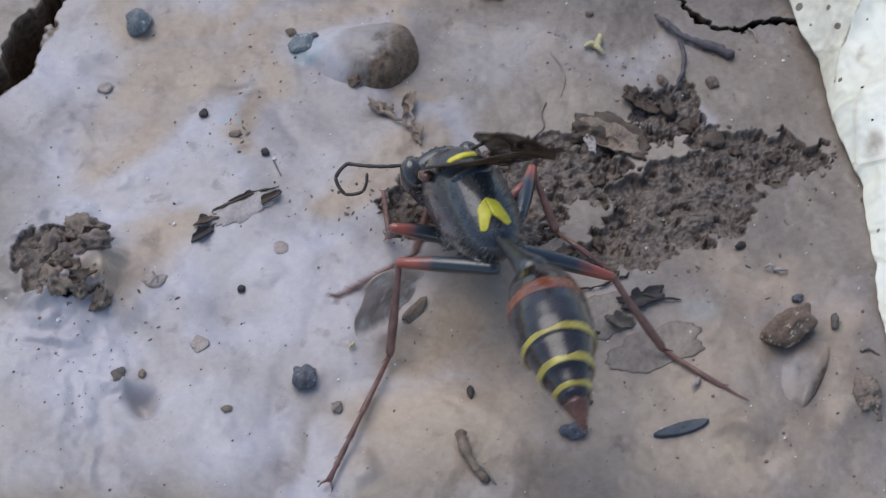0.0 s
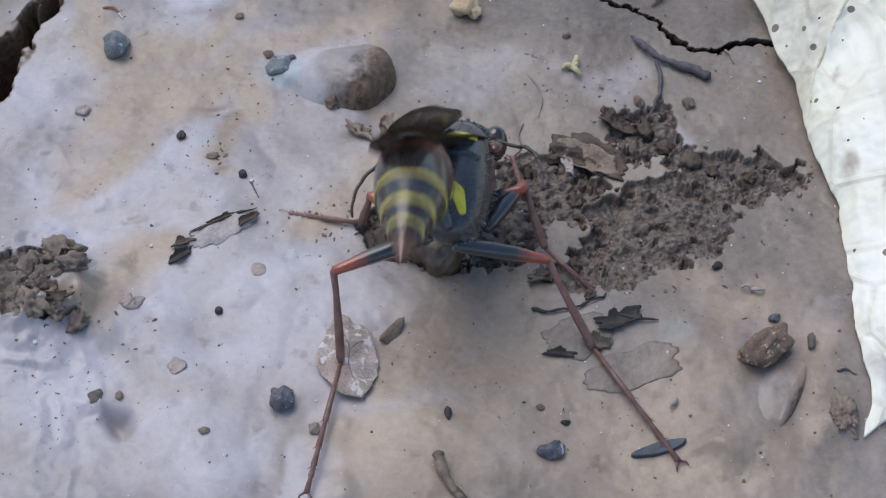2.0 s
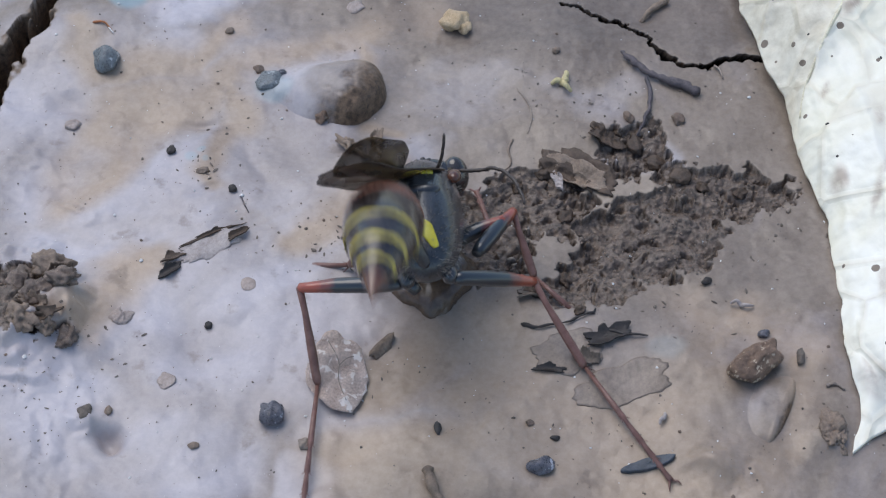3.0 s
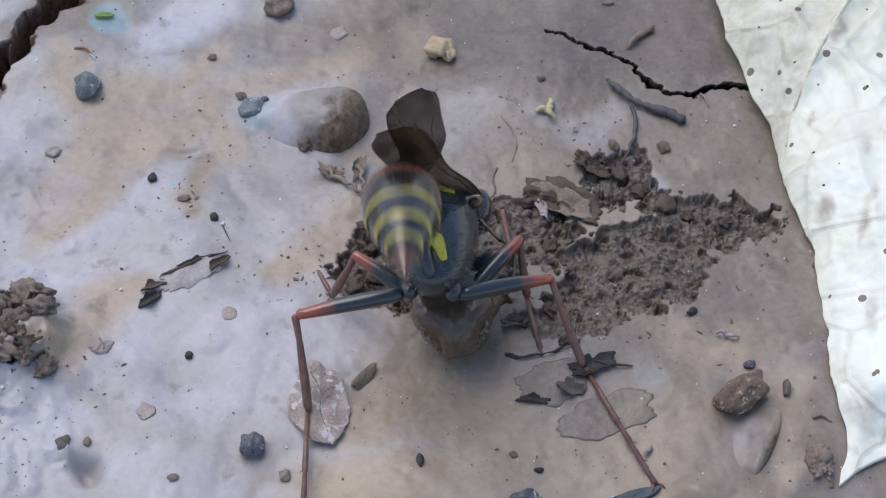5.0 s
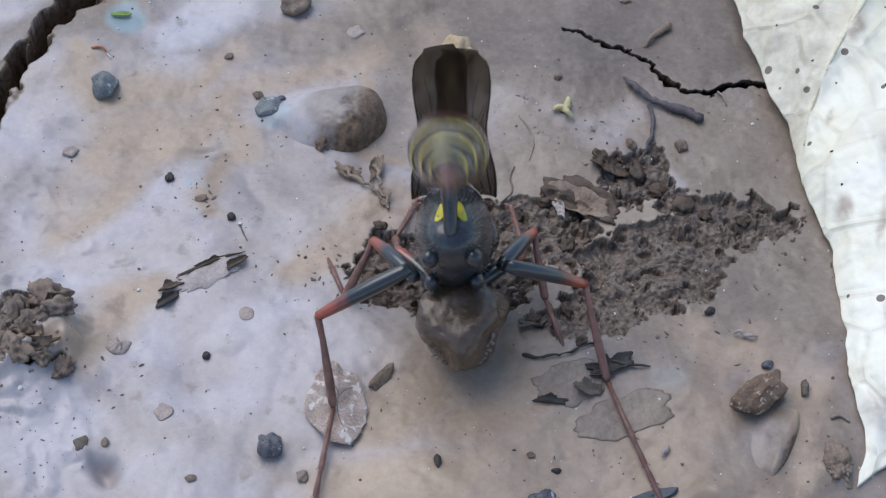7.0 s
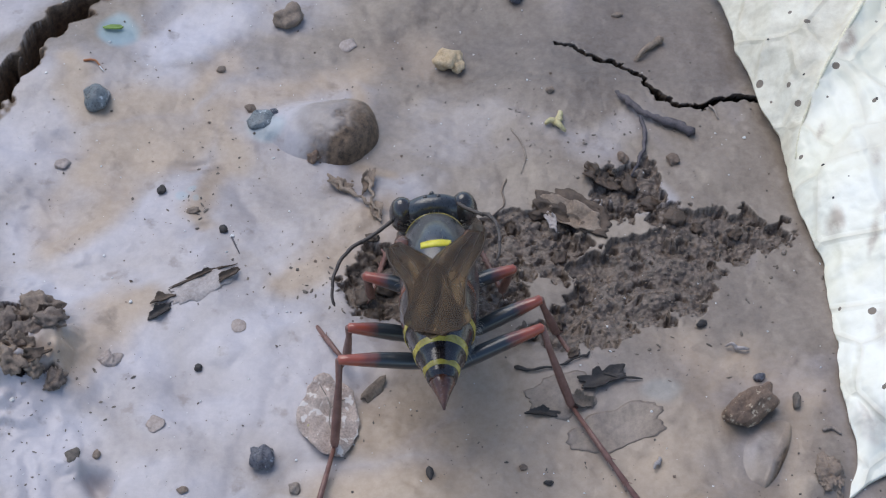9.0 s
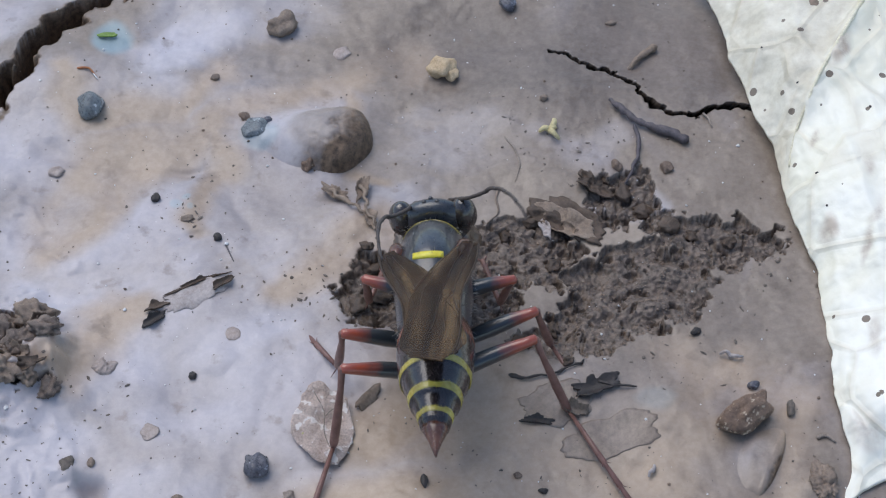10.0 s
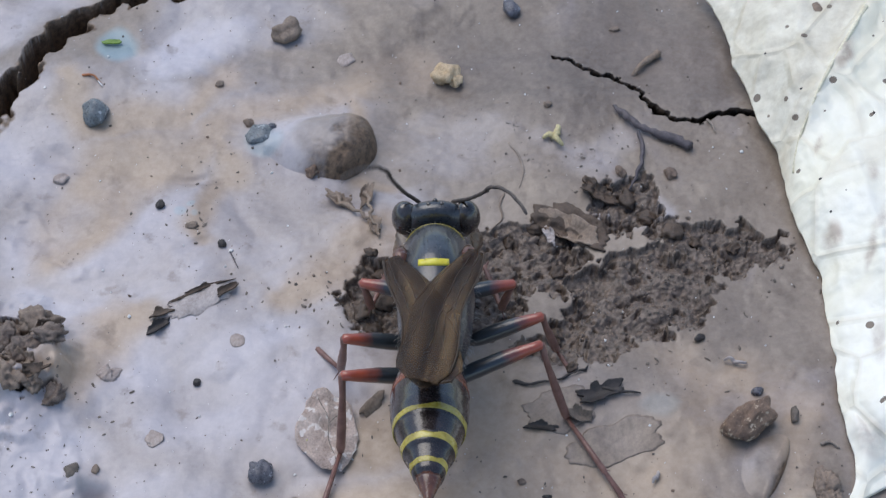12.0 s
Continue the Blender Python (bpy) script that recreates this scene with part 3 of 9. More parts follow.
# ---- the large pale leaf ----
# raised veins and folds, and brown stains with one patch of painted shade, as they lie over the mud
CREASES = [([(27.13, 21.35), (25.74, 19.07), (24.07, 15.82), (22.75, 13.62), (21.69, 10.83), (20.93, 9.2), (20.4, 6.3), (20.5, 3.6)], 0.75),
           ([(26.2, 20.9), (24.9, 18.3), (23.4, 15.4), (22.1, 13.0), (21.0, 10.4)], -0.45),
           ([(18.6, 12.4), (19.14, 14.37), (20.01, 17.27), (20.69, 20.31)], 0.2),
           ([(20.6, 10.2), (20.93, 11.52), (21.0, 13.62), (22.59, 16.79), (22.3, 18.81), (22.95, 21.85)], 0.2),
           ([(22.94, 16.79), (22.47, 14.38), (21.78, 11.52)], 0.12), ([(21.5, 9.2), (22.2, 6.0), (22.4, 2.0), (22.3, -2.5)], 0.25), ([(22.9, 12.8), (24.2, 9.0), (24.9, 4.0), (24.8, -1.0)], 0.2),
           ([(21.2, 1.0), (21.9, -3.0), (22.0, -7.0), (21.8, -11.5)], 0.25), ([(24.4, 15.9), (25.9, 12.5), (26.7, 8.0)], 0.2), ([(21.3, -8.5), (22.6, -9.4), (23.4, -12.5)], -0.5)]
# the wide oval at (22.6, -10.6) is shade in the leaf's hollow, put in as colour
STAINS_SHADE = [(24.66, 16.31, 0.5, 1.7, -28, 0.8), (22.41, 9.47, 0.25, 0.9, -20, 0.9), (22.3, 2.86, 0.55, 1.1, -15, 0.7), (25.18, 7.64, 0.4, 1.0, -10, 0.6), (24.2, 1.82, 0.3, 1.5, -15, 0.65),
          (25.07, 4.09, 0.3, 1.2, -25, 0.6), (22.6, -10.6, 1.1, 1.6, 0, 0.5), (23.9, -4.4, 0.4, 1.6, -10, 0.5)]


def build_leaf():
    edge = smooth_line([
        (*p, z) for p, z in [
            ((15.79, 23.20), 1.2), ((16.90, 20.64), 1.2), ((17.38, 18.30), 1.3), ((17.99, 14.58), 1.4), ((18.98, 10.59), 1.2),
            ((19.86, 6.77), 1.0), ((20.05, 3.65), 0.9), ((20.82, 0.22), 0.8), ((21.16, -2.88), 0.7), ((21.17, -6.70), 0.7),
            ((21.15, -10.07), 0.8), ((21.29, -12.95), 0.9), ((20.63, -16.13), 1.0)]], 26)
    cols, n = 140, len(edge)
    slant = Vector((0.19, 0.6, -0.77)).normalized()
    u, vv = np.meshgrid(np.linspace(0, 1, n), np.linspace(0, 1, cols) ** 1.5 * 26, indexing="ij")
    ex, ey, ez = (np.array([e[k] for e in edge])[:, None] for k in range(3))
    x, y = ex + vv * 0.985, ey + vv * (0.10 - 0.12 * u)
    w = np.minimum(1, vv / 0.8)
    z = ez + 3.4 * (1 - np.exp(-vv / 2.6)) + 0.03 * vv
    z = z + w * (0.35 * fbm(x / 4.5, y / 7, 101, 2) + 0.1 * fbm(x / 1.3, y / 2.6, 103, 2) + 0.03 * fbm(x / 0.45, y / 0.9, 105, 2))
    # the near end lies down on the mud
    down = smooth(u, 0.84, 1.0) * (z - 0.45 - 0.06 * vv)
    z, y, x = z - down, y + 0.78 * down, x + 0.25 * down
    x = x + 0.16 * fbm(y / 2.2, y * 0, 107, 2) + 0.05 * fbm(y * 1.3, y * 0, 109, 3, 0.6)
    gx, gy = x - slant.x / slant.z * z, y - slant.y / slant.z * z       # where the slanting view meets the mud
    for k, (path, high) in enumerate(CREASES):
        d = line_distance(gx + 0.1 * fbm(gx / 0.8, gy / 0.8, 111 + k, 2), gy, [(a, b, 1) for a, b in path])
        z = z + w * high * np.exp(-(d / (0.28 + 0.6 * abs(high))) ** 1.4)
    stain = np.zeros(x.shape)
    for cx, cy, rx, ry, rot, much in STAINS_SHADE:
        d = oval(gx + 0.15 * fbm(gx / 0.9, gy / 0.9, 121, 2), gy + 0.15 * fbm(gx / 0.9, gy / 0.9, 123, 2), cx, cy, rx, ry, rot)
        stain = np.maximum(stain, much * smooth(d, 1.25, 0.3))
    # the strip between the rim and the main vein is darker and yellower
    main = np.array(CREASES[0][0])
    rim_tone = smooth(np.interp(gy, main[::-1, 1], main[::-1, 0]) - gx, -0.5, 0.6) * smooth(gy, 2.0, 9.0)
    top = [[Vector((x[i, j], y[i, j], z[i, j])) for j in range(cols)] for i in range(n)]
    leaf = tagged(new("dead_leaf"), "large pale cream dead leaf with brown specks, curled over the mud", "leaf")
    bm = bmesh.new()
    up = [[bm.verts.new(p) for p in r] for r in top]
    low = [[bm.verts.new(p - Vector((-0.05, 0, 0.22))) for p in r] for r in top]
    for i in range(n - 1):
        for j in range(cols - 1):
            bm.faces.new((up[i][j], up[i][j + 1], up[i + 1][j + 1], up[i + 1][j]))
            bm.faces.new((low[i][j], low[i + 1][j], low[i + 1][j + 1], low[i][j + 1]))
    for i in range(n - 1):
        for j in (0, cols - 1):
            bm.faces.new((up[i][j], up[i + 1][j], low[i + 1][j], low[i][j]))
    for j in range(cols - 1):
        for i in (0, n - 1):
            bm.faces.new((up[i][j], up[i][j + 1], low[i][j + 1], low[i][j]))
    blade = part("blade", bm, M_LEAF, leaf)
    for layer, val in (("stain", stain), ("rim_tone", rim_tone)):
        blade.data.attributes.new(layer, "FLOAT", "POINT").data.foreach_set("value", np.concatenate([val.ravel(), val.ravel()]).astype(np.float32))
    flat = [p for r in top for p in r]

    def vein(path, r):
        """A raised rib over the blade, above a line of points on the mud."""
        pts = []
        for x, y in path:
            g = Vector((x, y, 0))
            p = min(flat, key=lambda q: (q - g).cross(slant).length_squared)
            pts.append(p + Vector((0, 0, 0.3 * r)))
        pts = smooth_line(pts, 5)
        pts = [sum(pts[max(0, k - 4):k + 5], Vector()) / len(pts[max(0, k - 4):k + 5]) for k in range(len(pts))]
        bm = bmesh.new()
        tube(bm, pts, [r * (1 - 0.7 * k / len(pts)) for k in range(len(pts))], 8)
        part("vein", bm, M_VEIN, leaf, "raised pale brown vein")

    def blotch(x, y, wide, high, mat, label):
        """A thin scab on the blade, turned to lie on it."""
        g = Vector((x, y, 0))
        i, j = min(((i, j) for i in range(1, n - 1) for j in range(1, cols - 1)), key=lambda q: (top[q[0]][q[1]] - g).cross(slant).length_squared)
        nrm = (top[i][j + 1] - top[i][j - 1]).cross(top[i + 1][j] - top[i - 1][j])
        nrm = nrm if nrm.z > 0 else -nrm
        m = Matrix.Translation(top[i][j]) @ nrm.to_track_quat("Z", "Y").to_matrix().to_4x4()
        bm = bmesh.new()
        k = 18
        rim = []
        for q in range(k):
            r = 1 + 0.45 * noise.noise(Vector((math.cos(q * math.tau / k) * 1.4, math.sin(q * math.tau / k) * 1.4, x)))
            rim.append((wide * r * math.cos(q * math.tau / k), high * r * math.sin(q * math.tau / k), 0.0))
        rings(bm, [[(px_ * f, py_ * f, z) for px_, py_, _ in rim] for f, z in ((1.0, -0.1), (0.95, 0.012), (0.6, 0.028), (0.2, 0.028))])
        bm.transform(m)
        part("blotch", bm, mat, leaf, label)

    blotch(23.64, 20.45, 0.5, 0.55, M_BARK, "grey-brown torn scab")
    blotch(25.74, 11.93, 0.10, 0.08, M_BLACK, "dark speck of grit")
    blotch(21.83, 14.03, 0.07, 0.08, M_BLACK, "dark speck of grit")
    blotch(22.45, 4.61, 0.08, 0.07, M_BLACK, "dark speck of grit")
    blotch(22.15, 6.98, 0.07, 0.10, M_BLACK, "dark speck of grit")
    blotch(20.13, 16.90, 0.08, 0.07, M_BLACK, "dark speck of grit")
    vein([(27.13, 21.35), (25.74, 19.07), (24.07, 15.82), (22.75, 13.62), (21.69, 10.83), (20.93, 9.2), (20.4, 6.3)], 0.15)
    return leaf


build_leaf()


# ---- the wasp ----
def build_wasp():
    """Returns the wasp's root and its moving parts; heading +y, in mm round the middle of the thorax."""
    P = {}
    wasp = tagged(new("wasp"), "black and yellow wasp with red legs and smoky folded wings", "wasp")
    bm = bmesh.new()
    profile = [(-4.3, 0.59, -0.5, -1.3), (-4.05, 1.15, -0.1, -1.75), (-3.6, 1.59, 0.5, -2.05), (-2.9, 1.95, 1.25, -2.35), (-2.1, 2.15, 1.85, -2.55), (-1.45, 2.25, 2.25, -2.65),
               (-1.0, 2.30, 2.6, -2.7), (-0.55, 2.34, 2.62, -2.7), (-0.1, 2.40, 2.92, -2.75), (0.8, 2.32, 3.0, -2.7), (1.8, 2.25, 2.92, -2.55), (2.7, 2.16, 2.7, -2.3), (3.4, 2.0, 2.33, -1.9),
               (3.9, 1.68, 1.8, -1.5), (4.2, 1.1, 1.25, -1.0), (4.35, 0.5, 0.7, -0.6)]
    body_loft(bm, [(y, 0.87 * rx, top, low) for y, rx, top, low in profile[::-1]], 32)
    thorax = part("thorax", bm, M_SHELL, wasp, "dull black thorax with fine punctures")

    def strip(y0, y1, half, lift, shape, mat, name, label):
        """A raised mark that follows the thorax's back between y0 and y1."""
        bm = bmesh.new()
        nx, nyy = 14, 5
        grid = []
        for j in range(nyy + 1):
            row = []
            for i in range(nx + 1):
                u = -1 + 2 * i / nx
                x = half * u
                y = y0 + (y1 - y0) * j / nyy + shape(u)
                rx, topz, botz = section(y)
                k = max(0.0, 1 - (x / rx) ** 2) ** 0.5
                z = (topz + botz) / 2 + (topz - botz) / 2 * k
                row.append((x, y, z))
            grid.append(row)
        up = [[bm.verts.new((x, y + (-lift * 0.5 if y < -1.5 else 0), z + lift)) for x, y, z in r] for r in grid]
        lo = [[bm.verts.new((x, y, z - 0.12)) for x, y, z in r] for r in grid]
        for j in range(nyy):
            for i in range(nx):
                bm.faces.new((up[j][i], up[j][i + 1], up[j + 1][i + 1], up[j + 1][i]))
                bm.faces.new((lo[j][i], lo[j + 1][i], lo[j + 1][i + 1], lo[j][i + 1]))
        for j in range(nyy):
            for i in (0, nx):
                bm.faces.new((up[j][i], up[j + 1][i], lo[j + 1][i], lo[j][i]))
        for i in range(nx):
            for j in (0, nyy):
                bm.faces.new((up[j][i], up[j][i + 1], lo[j][i + 1], lo[j][i]))
        return part(name, bm, mat, thorax, label)

    def section(y):
        y = min(max(y, -4.29), 4.34)
        for a, b in zip(profile, profile[1:]):
            if a[0] <= y <= b[0]:
                t = (y - a[0]) / (b[0] - a[0])
                return [(0.87 if k == 1 else 1) * (a[k] + (b[k] - a[k]) * t) for k in (1, 2, 3)]

    strip(3.3, 3.7, 1.55, 0.05, lambda u: 0.2 - 0.45 * u * u, M_BAND, "collar", "dull yellow collar band")
    strip(-0.25, 0.1, 0.8, 0.07, lambda u: 0.12 * u * u, M_YELLOW, "scutellum_mark", "bright yellow bar")
    # the forked yellow mark at the thorax's rear: two legs of an inverted V, on the steep slope
    bm = bmesh.new()

    def on_back(x, y, lift):
        rx, topz, botz = section(y)
        z = (topz + botz) / 2 + (topz - botz) / 2 * max(0.0, 1 - (x / rx) ** 2) ** 0.5
        return bm.verts.new((x, y - lift, z + lift))

    for s in (-1, 1):
        sheets = []
        for lift in (0.05, -0.06):
            sheet = []
            for j in range(15):
                q = j / 14
                inner = 0.5 * max(0.0, (q - 0.6) / 0.4) ** 1.1
                outer = 0.5 * math.sin(min(1, q / 0.25) * math.pi / 2) + 0.42 * q
                outer = outer - (outer - inner - 0.1) * max(0.0, (q - 0.82) / 0.18) ** 2
                sheet.append([on_back(s * (inner + (outer - inner) * i / 6), -2.9 - 1.05 * q, lift) for i in range(7)])
            sheets.append(sheet)
        up, lo = sheets
        for j in range(14):
            for i in range(6):
                bm.faces.new((up[j][i], up[j][i + 1], up[j + 1][i + 1], up[j + 1][i]))
                bm.faces.new((lo[j][i], lo[j + 1][i], lo[j + 1][i + 1], lo[j][i + 1]))
            for i in (0, 6):
                bm.faces.new((up[j][i], up[j + 1][i], lo[j + 1][i], lo[j][i]))
        for j in (0, 14):
            for i in range(6):
                bm.faces.new((up[j][i], up[j][i + 1], lo[j][i + 1], lo[j][i]))
    part("rear_mark", bm, M_YELLOW, thorax, "lemon-yellow forked mark")
    bm = bmesh.new()
    ball(bm, (0, -1.15, 2.12), (1.15, 0.34, 0.42), 16)
    part("metanotum", bm, M_SHELL, thorax, "narrow black plate behind the yellow bar")
    # short pale hair over the flanks and the rear
    bm = bmesh.new()
    rng = random.Random(12)
    for k in range(520):
        y = rng.uniform(-4.2, 3.7) if k % 2 else rng.uniform(-4.25, -2.2)
        a = rng.uniform(-0.9, math.pi + 0.9)
        rx, topz, botz = section(y)
        p = Vector((rx * math.cos(a), y, (topz + botz) / 2 + (topz - botz) / 2 * math.sin(a)))
        way = Vector((math.cos(a), -0.8 if y < -2.2 else rng.uniform(-0.5, 0.3), math.sin(a) + rng.uniform(-0.2, 0.4))).normalized()
        ln = rng.uniform(0.18, 0.45)
        tube(bm, [p, p + way * ln * 0.6, p + way * ln + Vector((0, -0.1, -0.05))], [0.011, 0.009, 0.003], 3)
    part("hair", bm, M_HAIR, thorax, "short pale hair")
    for s in (-1, 1):
        bm = bmesh.new()
        ball(bm, (s * 1.78, 1.4, 1.95), (0.42, 0.65, 0.36), 14)
        part("tegula", bm, M_TIP, thorax, "brown wing-base scale")
        for cx, cy, cz, r in ((1.0, 2.6, -2.0, 0.7), (1.2, -0.4, -2.6, 0.75), (1.15, -3.2, -1.9, 0.85)):
            bm = bmesh.new()
            ball(bm, (s * cx, cy, cz), (r * 0.55, r * 0.85, r * 0.6), 14)
            part("coxa", bm, M_SHELL, thorax)
    # head, carried on its own
    bm = bmesh.new()
    body_loft(bm, [(y, 0.88 * rx, top, low) for y, rx, top, low in [(-0.7, 0.5, 0.45, -0.5), (-0.62, 1.5, 0.9, -1.1), (-0.36, 2.15, 1.15, -1.7), (0.0, 2.4, 1.22, -2.2), (0.36, 2.25, 1.0, -2.4), (0.6, 1.6, 0.6, -2.3), (0.72, 0.7, 0.1, -1.6)]], 32)
    head = part("head", bm, M_SHELL, wasp, "wide black head with large eyes")
    for s in (-1, 1):
        bm = bmesh.new()
        ball(bm, (s * 1.66, 0.02, 0.0), (0.74, 0.74, 1.1), 22)
        part("eye", bm, M_EYE, head, "dark glossy compound eye")
        bm = bmesh.new()
        tube(bm, smooth_line([(s * 1.1, 0.6, -2.2), (s * 0.9, 1.0, -2.9), (s * 0.25, 1.2, -3.5)], 4), [0.32, 0.3, 0.28, 0.26, 0.24, 0.2, 0.16, 0.12, 0.06], 8)
        part("mandible", bm, M_TIP, head)
    bm = bmesh.new()
    for cx, cy in ((-0.35, -0.05), (0.35, -0.05), (0, 0.2)):
        ball(bm, (cx, cy, 1.14), (0.14, 0.14, 0.12), 8)
    part("ocelli", bm, M_EYE, head)
    P["head"] = head
    # antennae: a stalk and a curving end
    for key, s in (("l", -1), ("r", 1)):
        bm = bmesh.new()
        line = smooth_line([(0, 0, 0), (0.05 * s, 1.0, 0.12), (0.12 * s, 2.0, 0.15), (0.1 * s, 3.0, 0.05), (0, 4.0, -0.1)], 5)
        tube(bm, line, [0.095 + 0.012 * (k % 3) for k in range(len(line))], 8)
        P["antenna_" + key] = part("antenna", bm, M_HAIRY, wasp, "thin dark brown feeler")
        for k in range(4):
            bm = bmesh.new()
            arc = [(s * 1.5 * (1 - math.cos(q)), 1.5 * math.sin(q), 0) for q in [n * 0.0875 for n in range(9)]]
            tube(bm, arc, [0.11 - 0.008 * k] * 8 + [0.09 if k < 3 else 0.04], 8)
            P["antenna_tip%d_%s" % (k, key)] = part("antenna_tip", bm, M_HAIRY, wasp)
    # waist and abdomen
    bm = bmesh.new()
    body_loft(bm, [(0.25, 0.26, 0.26, -0.26), (0, 0.38, 0.38, -0.38), (-0.8, 0.35, 0.38, -0.34), (-1.8, 0.42, 0.46, -0.4), (-2.8, 0.58, 0.62, -0.52), (-3.6, 0.8, 0.8, -0.72), (-4.0, 0.86, 0.86, -0.8), (-4.5, 0.7, 0.7, -0.66)], 16)
    pet = part("petiole", bm, M_SHELL, wasp, "slender black waist")
    P["petiole"] = pet
    prof = [(0, 0.55), (0.35, 1.15), (1.0, 1.75), (2.0, 2.22), (3.0, 2.4), (4.0, 2.42), (5.0, 2.3), (6.0, 2.05), (7.0, 1.68), (8.0, 1.2), (9.0, 0.7), (9.8, 0.28), (10.3, 0.05)]

    ends = (0.35, 5.97, 7.57, 8.77, 10.3)       # rear edges of the overlapping segments

    def gr(d):
        lip = 0.0
        for a, b in zip(ends, ends[1:]):
            if a <= d < b:
                lip = 0.09 * ((d - a) / (b - a)) ** 3 if b < 10 else 0.0
        for a, b in zip(prof, prof[1:]):
            if d <= b[0]:
                t = (d - a[0]) / (b[0] - a[0])
                t = t * t * (3 - 2 * t) * 0.25 + t * 0.75
                return 0.81 * (a[1] + (b[1] - a[1]) * t) + lip
        return 0.05

    def bend(d):
        return 0.012 * d * (10.3 - d) - 0.026 * max(0.0, d - 6) ** 2

    def shell(d0, d1, extra, steps=6, wave=0.0, seed=0.0, back=0):
        """A ring of skin round the abdomen; its front edge wavers by wave; back=1 leaves the underside free, back=-1 the back."""
        bm = bmesh.new()
        loops = []
        for k in range(steps + 1):
            edge = extra * (0.3 if k in (0, steps) else 1)
            ring = []
            for i in range(40):
                a = i * math.tau / 40
                d = d0 + (d1 - d0) * k / steps + (1 - k / steps) * wave * (0.7 * math.cos(2 * a + 0.4 * seed) + 0.5 * math.sin(5 * a + seed) + 0.3 * math.sin(9 * a + 2 * seed))
                r = gr(d) + edge
                if back:        # dips under the skin where it ends
                    r -= 0.12 * (1 - float(smooth(np.array(back * math.sin(a)), -0.62, -0.38)) if back > 0 else 1 - float(smooth(np.array(-math.sin(a)), 0.3, 0.52)))
                ring.append((r * math.cos(a), -d, bend(d) + 0.025 * r + 0.925 * r * math.sin(a)))
            loops.append(ring)
        rings(bm, loops)
        return bm

    gaster = part("abdomen", shell(0.0, 10.3, 0, 110), M_GASTER, wasp, "glossy black abdomen with yellow bands and a brown tip")
    for d0, d1, wave, mat, name, lab, back in (
            (0.12, 0.32, 0.02, M_BAND, "front_band", "narrow yellow front edge", 0), (2.5, 3.35, 0.12, M_RUFOUS, "red_band", "red-brown band", 0),
            (5.57, 5.92, 0.1, M_BAND, "yellow_band", "yellow rear edge of a segment", 1), (7.05, 7.42, 0.1, M_BAND, "yellow_band", "yellow rear edge of a segment", 1),
            (8.2, 8.46, 0.06, M_BAND, "yellow_band", "narrow yellow edge of a segment", 1), (3.6, 8.9, 0.05, M_TIP, "underside", "glossy brown underside", -1),
            (8.85, 10.33, 0.05, M_TIP, "tip", "brown pointed tip", 0)):
        part(name, shell(d0, d1, 0.02 if back >= 0 else 0.012, 8 if back >= 0 else 40, wave, d0, back), mat, gaster, lab)
    P["abdomen"] = gaster
    # wings, folded lengthwise: u along the wing, w from the thick leading edge inwards
    out_line = ((0, 0.25), (0.15, 0.3), (0.45, -0.2), (0.75, 0.12), (0.9, 0.08), (0.96, -0.15), (1.0, -0.7))
    width = ((0, 0.7), (0.1, 1.5), (0.22, 2.1), (0.5, 2.55), (0.8, 2.8), (0.9, 2.75), (0.96, 2.3), (1.0, 1.0))

    def along(table, u):
        xs, ys = zip(*table)
        return float(np.interp(u, xs, ys))

    for key, s in (("l", -1), ("r", 1)):
        bm = bmesh.new()
        rows, nu, nw = [], 40, 20
        for k in range(nu + 1):
            u = k / nu
            lead = -s * (along(out_line, u - 0.03) + along(out_line, u + 0.03)) / 2
            chord = (along(width, u - 0.03) + along(width, u + 0.03)) / 2
            row = []
            for i in range(nw + 1):
                w = i / nw
                fold = 0.14 * math.sin(w * 10 + 1.2 * u) * min(1, u * 4) * (1 - u ** 2)
                row.append((lead + s * chord * w, 10.8 * u, fold + 0.5 * w - 0.25 * w * w + 0.25 * u * u))
            rows.append(row)
        up = [[bm.verts.new((x, y, z + 0.015)) for x, y, z in r] for r in rows]
        lo = [[bm.verts.new((x, y, z - 0.015)) for x, y, z in r] for r in rows]
        for a in range(nu):
            for i in range(nw):
                bm.faces.new((up[a][i], up[a][i + 1], up[a + 1][i + 1], up[a + 1][i]))
                bm.faces.new((lo[a][i], lo[a + 1][i], lo[a + 1][i + 1], lo[a][i + 1]))
            for i in (0, nw):
                bm.faces.new((up[a][i], up[a + 1][i], lo[a + 1][i], lo[a][i]))
        for a in (0, nu):
            for i in range(nw):
                bm.faces.new((up[a][i], up[a][i + 1], lo[a][i + 1], lo[a][i]))
        wing = part("wing", bm, M_WING, wasp, "smoky brown folded wing")
        # veins run from the base and fork: (start u, w), ..., thickness
        for path, r in ((((0, 0), (0.3, 0), (0.6, 0), (0.9, 0)), 0.11), (((0, 0.3), (0.2, 0.22), (0.42, 0.16), (0.6, 0.05)), 0.055), (((0.05, 0.6), (0.25, 0.5), (0.45, 0.42), (0.75, 0.5)), 0.045),
                        (((0.42, 0.16), (0.5, 0.3), (0.62, 0.3), (0.82, 0.22)), 0.035), (((0.1, 0.95), (0.3, 0.8), (0.5, 0.75), (0.7, 0.85)), 0.04), (((0.45, 0.42), (0.55, 0.2), (0.66, 0.06)), 0.03)):
            pts = [Vector(rows[round(nu * u)][round(nw * w)]) + Vector((0, 0, 0.02)) for u, w in smooth_uw(path)]
            bm = bmesh.new()
